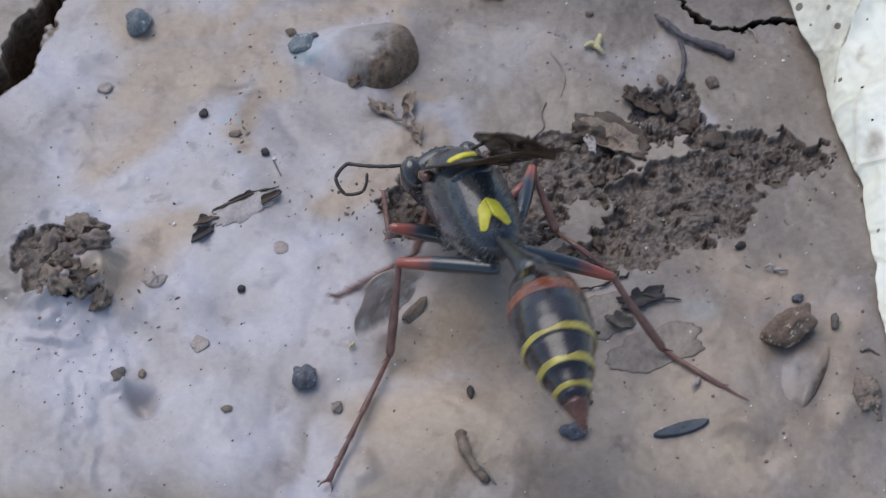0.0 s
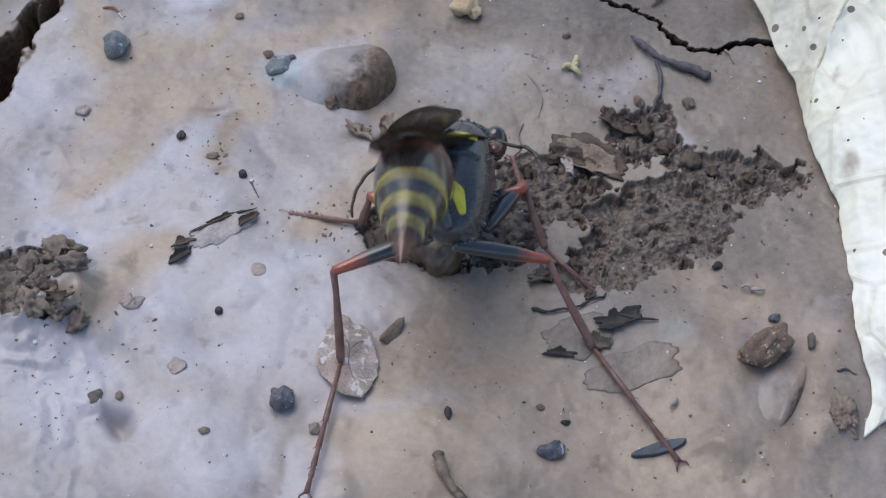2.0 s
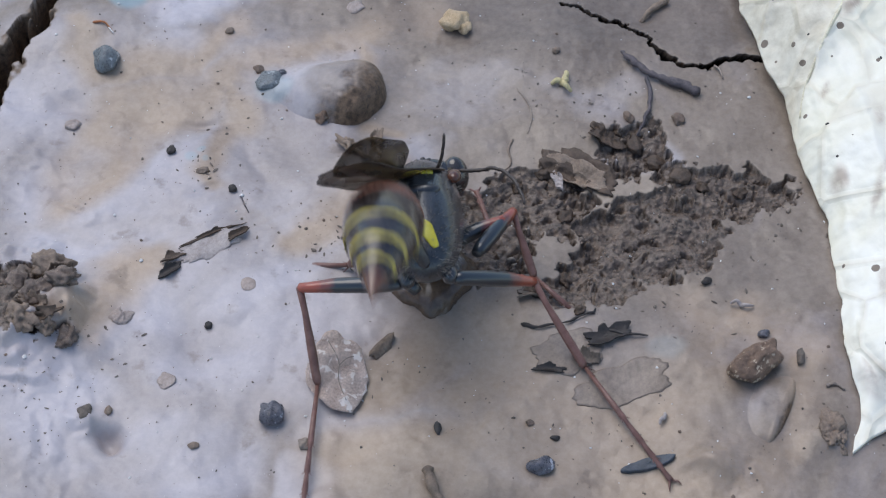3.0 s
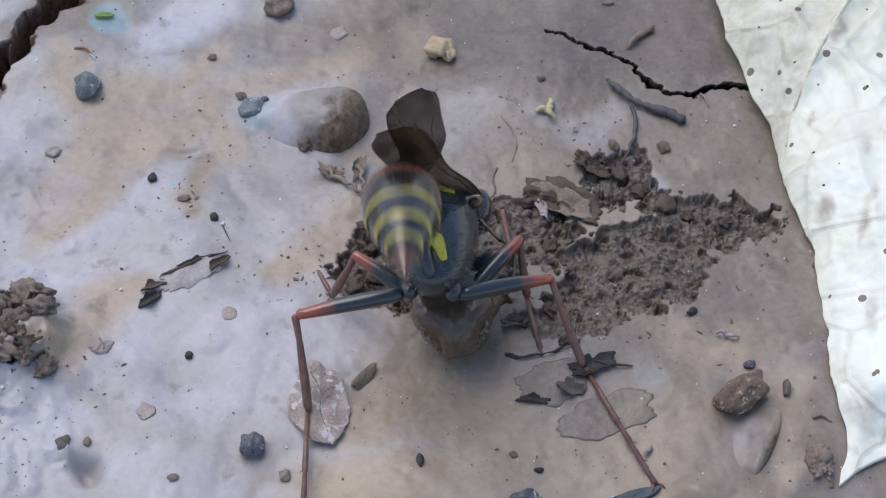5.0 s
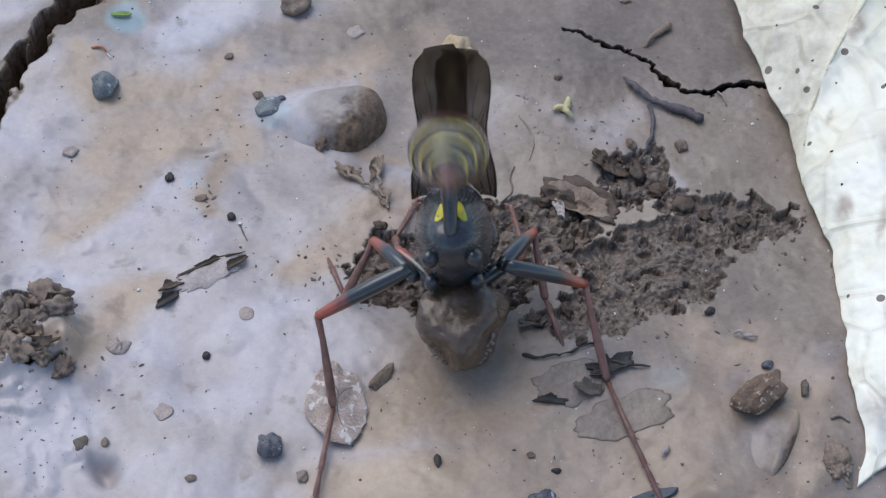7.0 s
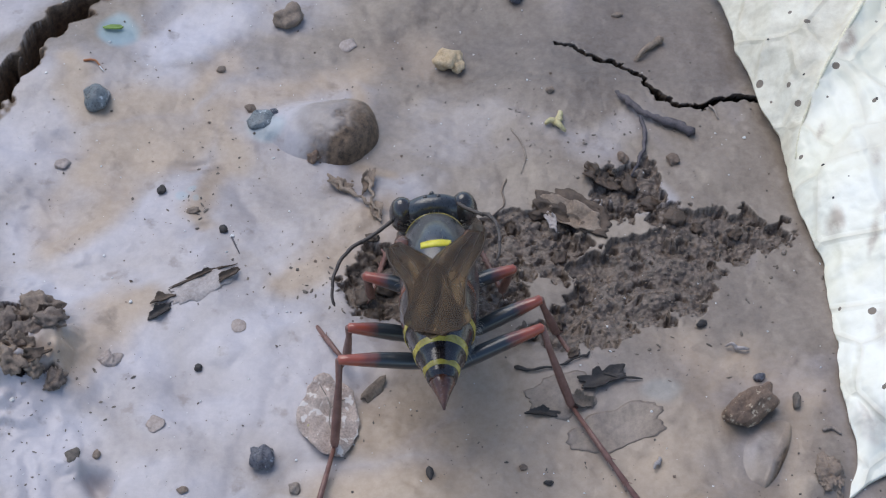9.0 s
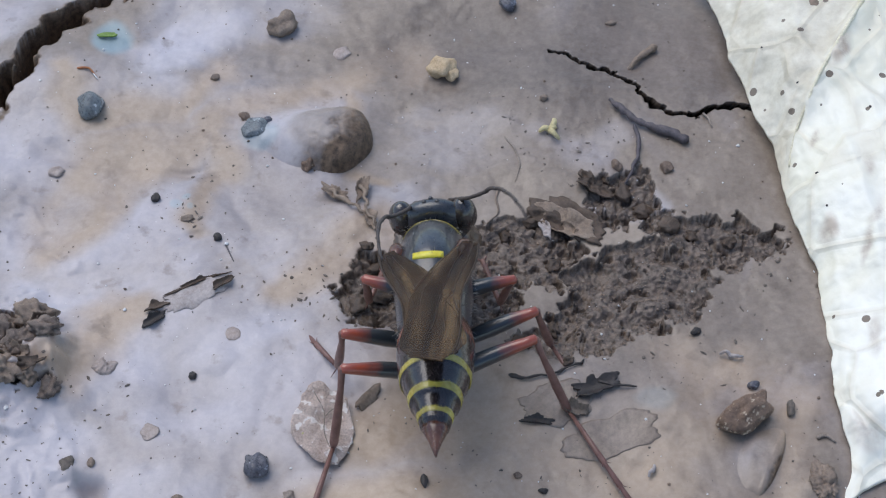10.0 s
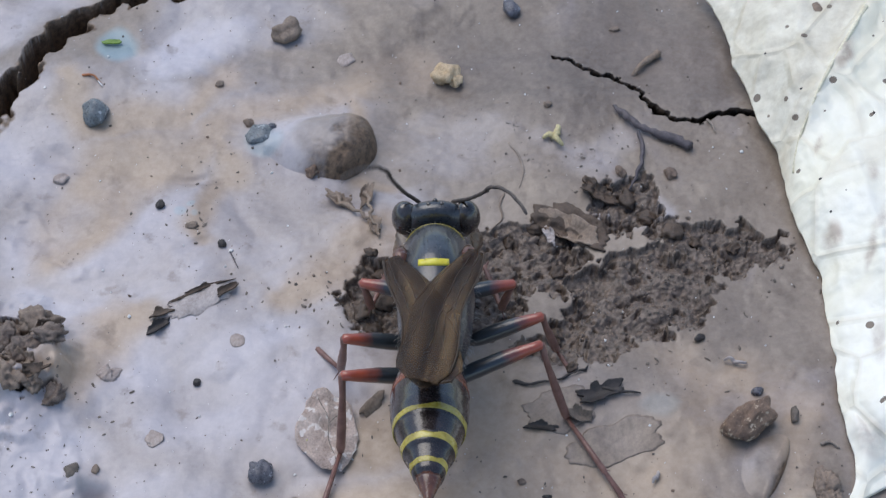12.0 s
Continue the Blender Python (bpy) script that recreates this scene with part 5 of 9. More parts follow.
strand("plant_fragment", [(-4.59, 6.42, 0.3), (-4.41, 5.47, 0.5), (-4.21, 4.18, 0.4), (-3.76, 2.71, 0.2)], 0.15, M_RUSSET, "muddy grey broken plant stem", "plant debris", 0.35, 15, 8, 0.6, 0.6)
strand("rootlet", [(-12.19, 1.59, 0.08), (-11.82, 0.85, 0.05), (-11.64, 0.45, 0.02)], 0.05, M_TWIG, "hair-thin dark rootlet on mud", "rootlet", 0.03, 16)
strand("rootlet", [(3.70, -7.14, 0.05), (4.91, -7.52, 0.15), (6.30, -7.26, 0.15), (7.85, -6.66, 0.1)], 0.1, M_BLACK, "black ragged rootlet edging the dug patch", "rootlet", 0.3, 17, 7, 0.4, 0.9)
strand("rootlet", [(8.40, -8.07, 0.2), (9.29, -8.36, 0.25), (10.51, -8.36, 0.1)], 0.11, M_BLACK, "black spiky rootlet on the mud", "rootlet", 0.06, 18)
strand("splinter", [(19.79, -11.50, 0.1), (20.31, -11.39, 0.15), (20.77, -11.74, 0.1)], 0.12, M_ROOT, "small tan splinter on the mud", "splinter", 0.04, 19)


def husk(x, y, arms, r, mat, label):
    bm = bmesh.new()
    for ang, ln, rise in arms:
        a = radians(ang)
        tube(bm, smooth_line([(0, 0, 0.2), (math.cos(a) * ln * 0.5, math.sin(a) * ln * 0.5, 0.2 + rise), (math.cos(a + 0.3) * ln, math.sin(a + 0.3) * ln, 0.15)], 4), [r, r * 1.1, r * 1.1, r * 1.05, r, r * 0.9, r * 0.8, r * 0.7, r * 0.4], 8)
    ball(bm, (0, 0, 0.22), (r * 1.5, r * 1.4, r * 1.2), 10)
    ob = finish("seed_husk", bm, mat)
    tagged(ob, label, "seed husk")
    return place(ob, x, y)


husk(6.61, 10.14, ((60, 0.95, 0.3), (170, 0.7, 0.15), (290, 0.85, 0.25), (20, 0.4, 0.2)), 0.17, M_STRAW, "three-armed straw-yellow seed husk on mud")
husk(15.74, -6.32, ((-20, 0.7, 0.15), (150, 0.6, 0.2)), 0.1, M_PALEBARK, "small curled straw-coloured husk on mud")
husk(11.01, -13.52, ((60, 0.4, 0.1), (220, 0.4, 0.1)), 0.1, M_PALEBARK, "tiny straw-coloured husk on mud")
husk(-7.14, -11.14, ((60, 0.25, 0.1), (220, 0.25, 0.1)), 0.08, M_STRAW, "tiny straw-coloured husk on mud")

# flakes
flake("plant_fragment", -6.04, 5.29, 0.85, 0.42, -35, M_RUSSET, "ragged brown scrap of a plant", "plant debris", 31, 0.2, 0.14, 0.5, 0.45, (8, 10), 0.25, 2.0)
flake("plant_fragment", -4.48, 5.68, 0.8, 0.36, 75, M_BARK, "ragged brown scrap of a plant", "plant debris", 32, 0.2, 0.14, 0.5, 0.6, (10, -8), 0.25, 2.0)
flake("plant_fragment", -3.97, 3.42, 0.7, 0.35, 110, M_RUSSET, "ragged muddy scrap of a plant", "plant debris", 33, 0.15, 0.12, 0.5, 0.2, (0, 5), 0.2, 2.0)
disc = flake("leaf_fragment", -6.17, -10.68, 1.6, 2.35, 12, M_FLAKE, "round dry pinkish-brown leaf fragment with cracked veins", "leaf", 5, 0.3, 0.09, 0.15, 0.35, (6, 4), 0.35, 1.5, False)
for pts in ([(-0.2, 1.9, 0.22), (0.15, 0.7, 0.1), (-0.05, -0.5, 0.08), (0.12, -1.8, 0.22)], [(0.12, 0.4, 0.08), (0.6, 0.75, 0.1), (1.0, 0.8, 0.12)]):
    bm = bmesh.new()
    tube(bm, smooth_line(pts, 4), 0.03, 6)
    part("vein", bm, M_ROOT, disc, "thin brown vein")
# the fragment is flicked over by a foot at the start, then lies flat
DISC_FLAT = disc.matrix_basis.copy()
DISC_UP = Matrix.Translation((0.0008, 0.0012, 0.0018)) @ DISC_FLAT @ pose(0, 0, 0, 20, 68, -35)
DISC_MID = Matrix.Translation((0.0004, 0.0006, 0.0012)) @ DISC_FLAT @ pose(0, 0, 0, 10, 36, -18)
flake("bark_flake", -13.67, -1.25, 1.55, 0.13, 28, M_DARKBARK, "dark torn rim of a bark flake", "bark", 27, 0.12, 0.1, 0.6, 0.06, (0, 0), 0.1, 2.4)
flake("bark_flake", -13.84, -2.04, 1.95, 0.85, 28, M_PALEBARK, "pale grey muddy bark flake with dark ragged ends", "bark", 8, -0.18, 0.12, 0.35, 0.1, (0, 0), 0.14, 2.0)
flake("bark_flake", -15.66, -2.83, 0.6, 0.3, 20, M_DARKBARK, "dark broken bark flake on mud", "bark", 9, 0.2, 0.15, 0.5, 0.2)
flake("bark_flake", -15.73, -3.72, 0.7, 0.3, 35, M_BLACK, "black curled bark flake", "bark", 10, 0.25, 0.14, 0.5, 0.15)
flake("bark_flake", -12.05, -1.2, 0.75, 0.25, 45, M_DARKBARK, "dark torn bark flake on mud", "bark", 11, 0.2, 0.12, 0.5, 0.35)
flake("chip", -3.88, -8.62, 0.95, 0.4, 48, M_BARK, "small curled brown bark chip", "bark", 12, -0.35, 0.16, 0.25, 0.3)
flake("bark_flake", 7.36, 3.76, 2.55, 1.05, -33, M_DARKBARK, "dark torn bark flake with curled rim", "bark", 13, 0.15, 0.12, 0.32, 0.15, (3, 0), 0.2, 1.8)
flake("bark_flake", 7.29, 3.59, 2.0, 0.72, -33, M_RUSSET, "russet brown inner layer of a bark flake", "bark", 29, 0.22, 0.12, 0.26, 0.3, (4, 0), 0.3, 1.5)
flake("bark_flake", 6.11, 3.26, 0.7, 0.28, -70, M_PALEBARK, "pale splinter of bark lying in a flake", "bark", 14, 0.1, 0.14, 0.35, 0.6, (5, 0))
flake("mud_flake", 6.08, -9.17, 1.9, 1.3, 10, MUD, "thin peeled grey-brown mud flake with curled edge", "mud flake", 15, 0.0, 0.06, 0.3, 0.03, (0, 0), 0.015, 1.5)
flake("mud_flake", 8.98, -11.25, 2.7, 1.15, 14, MUD, "thin peeled grey-brown flake of mud", "mud flake", 16, 0.0, 0.06, 0.26, 0.03, (0, 0), 0.015, 1.5)
# shadow slot beside the upper mud flake, laid as a black plate
flake("dark_scrap", 8.23, -8.44, 1.15, 0.55, 20, M_BLACK, "flat black piece standing in for the shadow slot between mud flakes", "leaf scrap", 17, 0.3, 0.12, 0.6, 0.3)
flake("dark_scrap", 7.11, -9.71, 0.7, 0.4, -30, M_CRUMB, "dark torn leaf scrap on mud", "leaf scrap", 18, 0.3, 0.12, 0.6, 0.2)
# shadow along that flake's lower edge, laid as a black plate
flake("dark_scrap", 5.13, -10.32, 0.8, 0.25, -10, M_BLACK, "flat black piece standing in for shadow along a mud flake edge", "leaf scrap", 19, 0.2, 0.12, 0.5, 0.12)
flake("dark_scrap", 8.95, 6.33, 1.1, 0.6, -30, M_DARKBARK, "dark brown torn leaf scrap", "leaf scrap", 20, 0.3, 0.14, 0.6, 0.2)
flake("dark_scrap", 4.37, -5.07, 0.8, 0.45, 10, M_CRUMB, "dark torn leaf scrap on mud", "leaf scrap", 24, 0.3, 0.14, 0.6, 0.2)
flake("bark_flake", -21.45, -4.85, 0.85, 0.5, 25, M_DARKBARK, "dark brown shard stuck in a heap of clods", "bark", 41, 0.2, 0.2, 0.4, 0.35, (12, 8), 0.2, 1.8)
flake("bark_flake", -21.9, -8.1, 0.95, 0.3, 35, M_DARKBARK, "dark brown shard beside a heap of clods", "bark", 42, 0.2, 0.18, 0.4, 0.25, (8, 0), 0.2, 1.8)
flake("bark_flake", -22.6, -7.05, 0.8, 0.4, -20, M_RUSSET, "russet shard stuck in a heap of clods", "bark", 43, 0.2, 0.18, 0.4, 0.4, (10, -6), 0.2, 1.8)
flake("stone_chip", 10.14, -16.13, 1.42, 0.33, 14, M_CHIP, "flat dark slate chip on mud", "stone", 21, 0.0, 0.3, 0.12, 0.2, (0, 0), 0.02, 0.9)
flake("green_sliver", -20.67, 18.37, 0.62, 0.2, 12, M_GREEN, "thin green plant sliver in water", "plant debris", 22, 0.05, 0.12, 0.15, 0.35)


def scatter(name, count, area, size, mat, label, cat, seed, only_dug=False):
    """Very many small grains in one mesh."""
    rng = np.random.default_rng(seed)
    x0, x1, y0, y1 = area
    x, y = rng.uniform(x0, x1, count * (14 if only_dug else 1)), rng.uniform(y0, y1, count * (14 if only_dug else 1))
    h, dug = ground_height(x, y)[:2]
    if only_dug:
        keep = np.flatnonzero(dug > 0.4)[:count]
        x, y, h = x[keep], y[keep], h[keep]
    bm = bmesh.new()
    bmesh.ops.create_icosphere(bm, subdivisions=1, radius=1)
    base = np.array([v.co[:] for v in bm.verts])
    tri = np.array([[v.index for v in f.verts] for f in bm.faces])
    bm.free()
    s = size[0] * (size[1] / size[0]) ** (rng.random(len(x)) ** 2.2)
    verts, faces = [], []
    for i in range(len(x)):
        k = base * (s[i] * rng.uniform(0.6, 1.3, 3)) * rng.uniform(0.75, 1.25, (len(base), 1))
        c, n = math.cos(i), math.sin(i)
        k = np.stack([k[:, 0] * c - k[:, 1] * n, k[:, 0] * n + k[:, 1] * c, k[:, 2] * 0.8], -1)
        verts.append(k + (x[i], y[i], h[i] + s[i] * 0.25))
        faces.append(tri + i * len(base))
    me = bpy.data.meshes.new(name)
    me.from_pydata((np.concatenate(verts) * MM).tolist(), [], np.concatenate(faces).tolist())
    me.materials.append(mat)
    return tagged(new(name, me), label, cat, kind="stuff")


def strewn(name, centres, mat, label, cat, seed):
    """Crumbs and chips lying in loose clusters: centre, spread, count; one mesh."""
    rng = np.random.default_rng(seed)
    bm = bmesh.new()
    for cx, cy, spread, count in centres:
        for x, y in zip(rng.normal(cx, spread, count), rng.normal(cy, spread * 0.8, count)):
            r = 0.03 + 0.08 * rng.random() ** 2.5
            m = Matrix.Translation((x, y, z_at(x, y) + r * 0.15)) @ Matrix.Rotation(rng.uniform(0, 3.1), 4, "Z") @ Matrix.Diagonal((r * rng.uniform(0.8, 2.4), r * rng.uniform(0.5, 1), r * rng.uniform(0.4, 0.8), 1))
            for v in bmesh.ops.create_icosphere(bm, subdivisions=1, radius=1, matrix=m)["verts"]:
                v.co += Vector(rng.uniform(-0.25, 0.25, 3) * r)
    return tagged(finish(name, bm, mat, smooth=False), label, cat, kind="stuff")


strewn("loose_crumbs", [(-5.2, -2.2, 1.3, 45), (-7.4, -1.0, 1.5, 30), (14.6, -2.6, 1.6, 40), (18.0, 0.6, 1.4, 22), (12.6, -6.6, 2.2, 30), (4.0, 9.8, 2.4, 34), (8.2, 8.6, 1.8, 22), (-19.0, -8.6, 1.6, 30),
                        (-14.9, 3.6, 1.3, 26), (-13.0, 8.0, 1.8, 22), (-6.5, 11.4, 0.8, 16), (-21.8, -13.2, 1.8, 26), (6.4, -13.4, 3.0, 26), (-4.0, -8.9, 1.5, 16)], M_CRUMB,
       "loose dark crumbs and chips in small clusters on the mud", "crumbs", 31)
AREA = (-29, 26, -21, 24)
scatter("dark_specks", 1100, AREA, (0.018, 0.085), M_CRUMB, "fine dark specks of grit strewn over the mud", "grit", 1)
scatter("pale_specks", 420, AREA, (0.025, 0.085), M_WHITE, "fine glinting pale sand grains on the mud", "sand", 2)
scatter("brown_specks", 220, AREA, (0.03, 0.12), M_BROWNTWIG, "reddish-brown crumbs strewn over the mud", "grit", 3)
scatter("mud_crumbs", 3000, (-26, 20, -12, 8), (0.02, 0.085), M_CRUMB, "dark mud crumbs heaped in the dug patches", "crumbs", 4, True)
scatter("mud_grains", 1500, (-26, 20, -12, 8), (0.025, 0.09), M_CLOD, "lighter mud crumbs in the dug patches", "crumbs", 5, True)


def motions():
    walk(wasp, [
        (0, pose(-0.00074, -0.00587, 0.00551, -35.0, 1.2, 21.4)), (0.5, pose(-0.00062, -0.00523, 0.00530, -31.9, -5.5, 15.1)),
        (1, pose(-0.00091, -0.00387, 0.00587, -34.2, -0.4, 12.7)), (1.5, pose(-0.00112, -0.00514, 0.00577, -50.7, -1.1, 9.2)),
        (2, pose(-0.00041, -0.00300, 0.00553, -31.0, 4.3, -7.9)), (2.5, pose(-0.00079, -0.00546, 0.00544, -21.2, 0.6, -0.3)),
        (3, pose(-0.00150, -0.00462, 0.00564, -33.4, -7.4, 3.2)), (3.5, pose(0.00057, -0.00400, 0.00560, -34.8, -5.4, -18.5)),
        (3.7, pose(0.00057, -0.00400, 0.00560, -34.8, -5.4, -18.5)), (4.5, pose(0.00033, -0.00376, 0.00536, -37.3, -4.5, -11.2)),
        (5.3, pose(0.00010, -0.00353, 0.00513, -39.8, -3.7, -4.0)), (5.5, pose(0.00010, -0.00353, 0.00513, -39.8, -3.7, -4.0)),
        (6, pose(0.00044, -0.00289, 0.00554, -47.1, 2.1, -0.1)), (6.5, pose(-0.00023, -0.00394, 0.00555, -43.5, -1.6, 1.4)),
        (7, pose(0.00001, -0.00343, 0.00562, -63.9, -2.4, -0.4)), (7.2, pose(0.00023, -0.00316, 0.00558, -55.4, 1.4, -3.6)),
        (8, pose(-0.00005, -0.00463, 0.00562, -35.2, -0.3, 1.0)), (8.8, pose(-0.00033, -0.00609, 0.00565, -15.0, -3.2, 4.0)),
        (9, pose(-0.00033, -0.00609, 0.00565, -15.0, -3.2, 4.0)), (9.5, pose(-0.00021, -0.00617, 0.00574, -11.3, -1.6, 3.6)),
        (10, pose(-0.00036, -0.00614, 0.00564, -11.1, -6.3, 0.4)), (10.5, pose(-0.00027, -0.00639, 0.00588, -8.8, -2.9, 1.0)),
        (11, pose(-0.00044, -0.00636, 0.00586, -8.7, -5.4, -0.5)), (11.5, pose(-0.00046, -0.00623, 0.00579, -8.2, -3.7, -0.5)),
        (12, pose(-0.00047, -0.00610, 0.00573, -7.6, -2.0, -0.4))])
    walk(WP["petiole"], [
        (0, pose(0.00000, -0.00410, -0.00075, 9.2, 1.3, 4.2)), (0.055, pose(0.00000, -0.00410, -0.00075, 9.2, 1.3, 4.2)),
        (0.1, pose(0.00000, -0.00410, -0.00075, -31.2, 0.5, 1.8)), (0.2, pose(0.00000, -0.00410, -0.00075, -54.5, 0.1, 0.4)),
        (0.3, pose(0.00000, -0.00410, -0.00075, -12.4, 5.1, 17.4)), (0.4, pose(0.00000, -0.00410, -0.00075, -52.1, 2.3, 7.8)),
        (0.5, pose(0.00000, -0.00410, -0.00075, -63.9, 16.1, 74.2)), (0.55, pose(0.00000, -0.00410, -0.00075, -43.3, -1.1, 36.5)),
        (0.6, pose(0.00000, -0.00410, -0.00075, -16.7, -1.3, -4.4)), (0.7, pose(0.00000, -0.00410, -0.00075, -24.0, -0.4, -1.3)),
        (0.8, pose(0.00000, -0.00410, -0.00075, -81.4, 2.9, 9.7)), (0.9, pose(0.00000, -0.00410, -0.00075, -18.2, -0.9, -3.0)),
        (0.975, pose(0.00000, -0.00410, -0.00075, -22.2, 0.4, 1.4)), (1, pose(0.00000, -0.00410, -0.00075, -22.2, 0.4, 1.4)),
        (1.025, pose(0.00000, -0.00410, -0.00075, -22.2, 0.4, 1.4)), (1.1, pose(0.00000, -0.00410, -0.00075, -46.9, 3.4, 11.5)),
        (1.2, pose(0.00000, -0.00410, -0.00075, -12.1, -4.8, -16.4)), (1.3, pose(0.00000, -0.00410, -0.00075, -1.9, -4.6, -15.4)),
        (1.4, pose(0.00000, -0.00410, -0.00075, 9.2, -2.7, -9.1)), (1.5, pose(0.00000, -0.00410, -0.00075, -18.6, -0.4, -1.3)),
        (1.6, pose(0.00000, -0.00410, -0.00075, -55.5, -6.9, -23.6)), (1.7, pose(0.00000, -0.00410, -0.00075, -2.9, -3.6, -12.1)),
        (1.8, pose(0.00000, -0.00410, -0.00075, -42.2, -6.7, -23.1)), (1.9, pose(0.00000, -0.00410, -0.00075, -55.8, -8.9, -31.5)),
        (2, pose(0.00000, -0.00410, -0.00075, -64.2, -16.1, -74.7)), (2.1, pose(0.00000, -0.00410, -0.00075, -62.5, -6.7, -23.0)),
        (2.2, pose(0.00000, -0.00410, -0.00075, -76.2, -16.6, -82.9)), (2.3, pose(0.00000, -0.00410, -0.00075, -62.9, -16.7, -88.1)),
        (2.4, pose(0.00000, -0.00410, -0.00075, -68.9, -16.5, -81.8)), (2.5, pose(0.00000, -0.00410, -0.00075, -75.5, -12.9, -49.5)),
        (2.6, pose(0.00000, -0.00410, -0.00075, -74.7, -9.1, -32.1)), (2.7, pose(0.00000, -0.00410, -0.00075, -70.5, -16.6, -85.0)),
        (2.8, pose(0.00000, -0.00410, -0.00075, -46.8, -9.3, -32.9)), (2.9, pose(0.00000, -0.00410, -0.00075, -71.7, -15.8, -70.9)),
        (3, pose(0.00000, -0.00410, -0.00075, -70.7, -9.9, -35.6)), (3.1, pose(0.00000, -0.00410, -0.00075, -48.5, -5.8, -19.8)),
        (3.2, pose(0.00000, -0.00410, -0.00075, -47.6, -10.5, -38.0)), (3.3, pose(0.00000, -0.00410, -0.00075, -62.7, -13.0, -50.1)),
        (3.4, pose(0.00000, -0.00410, -0.00075, -50.6, -14.7, -61.2)), (3.5, pose(0.00000, -0.00410, -0.00075, -29.3, -11.6, -43.4)),
        (3.6, pose(0.00000, -0.00410, -0.00075, -45.2, -2.8, -9.5)), (3.7, pose(0.00000, -0.00410, -0.00075, -57.3, -14.3, -58.2)),
        (4, pose(0.00000, -0.00410, -0.00075, -57.2, -9.5, -33.9)), (4.3, pose(0.00000, -0.00410, -0.00075, -71.3, -13.4, -52.6)),
        (4.6, pose(0.00000, -0.00410, -0.00075, -69.9, -11.7, -43.6)), (4.9, pose(0.00000, -0.00410, -0.00075, -77.0, -12.4, -46.9)),
        (5.1, pose(0.00000, -0.00410, -0.00075, -75.2, -12.8, -49.0)), (5.3, pose(0.00000, -0.00410, -0.00075, -82.0, -10.7, -38.8)),
        (5.4, pose(0.00000, -0.00410, -0.00075, -73.5, -12.8, -49.2)), (5.5, pose(0.00000, -0.00410, -0.00075, -75.8, -12.4, -47.1)),
        (5.6, pose(0.00000, -0.00410, -0.00075, -82.9, -9.6, -34.1)), (5.7, pose(0.00000, -0.00410, -0.00075, -75.6, -11.4, -42.1)),
        (5.8, pose(0.00000, -0.00410, -0.00075, -36.1, -5.9, -20.2)), (5.9, pose(0.00000, -0.00410, -0.00075, -72.3, -10.1, -36.2)),
        (5.975, pose(0.00000, -0.00410, -0.00075, -60.1, -7.6, -26.4)), (6, pose(0.00000, -0.00410, -0.00075, -60.1, -7.6, -26.4)),
        (6.025, pose(0.00000, -0.00410, -0.00075, -60.1, -7.6, -26.4)), (6.1, pose(0.00000, -0.00410, -0.00075, -76.7, -9.8, -35.3)),
        (6.2, pose(0.00000, -0.00410, -0.00075, -48.5, -14.5, -59.7)), (6.3, pose(0.00000, -0.00410, -0.00075, -60.4, -14.3, -58.2)),
        (6.4, pose(0.00000, -0.00410, -0.00075, -71.4, -12.5, -47.5)), (6.5, pose(0.00000, -0.00410, -0.00075, -87.6, -3.4, -11.4)),
        (6.6, pose(0.00000, -0.00410, -0.00075, -61.7, -1.7, -5.7)), (6.7, pose(0.00000, -0.00410, -0.00075, -76.7, -5.7, -19.5)),
        (6.8, pose(0.00000, -0.00410, -0.00075, -30.1, 2.7, 9.0)), (6.9, pose(0.00000, -0.00410, -0.00075, -71.2, -0.8, -2.6)),
        (7, pose(0.00000, -0.00410, -0.00075, -66.1, 0.1, 0.3)), (7.1, pose(0.00000, -0.00410, -0.00075, -62.4, -8.8, -30.9)),
        (7.2, pose(0.00000, -0.00410, -0.00075, -42.8, -0.7, -2.4)), (7.6, pose(0.00000, -0.00410, -0.00075, -30.0, -1.5, -5.1)),
        (8, pose(0.00000, -0.00410, -0.00075, -36.4, -2.0, -6.8)), (8.1, pose(0.00000, -0.00410, -0.00075, 45.0, 0.0, 0.0)),
        (8.2, pose(0.00000, -0.00410, -0.00075, 90.0, 0.0, 0.0)), (8.3, pose(0.00000, -0.00410, -0.00075, 135.0, 0.0, 0.0)),
        (8.4, pose(0.00000, -0.00410, -0.00075, 165.0, 0.0, 0.0)), (8.8, pose(0.00000, -0.00410, -0.00075, 168.0, 0.0, 0.0)),
        (12, pose(0.00000, -0.00410, -0.00075, 168.0, 0.0, 0.0))])
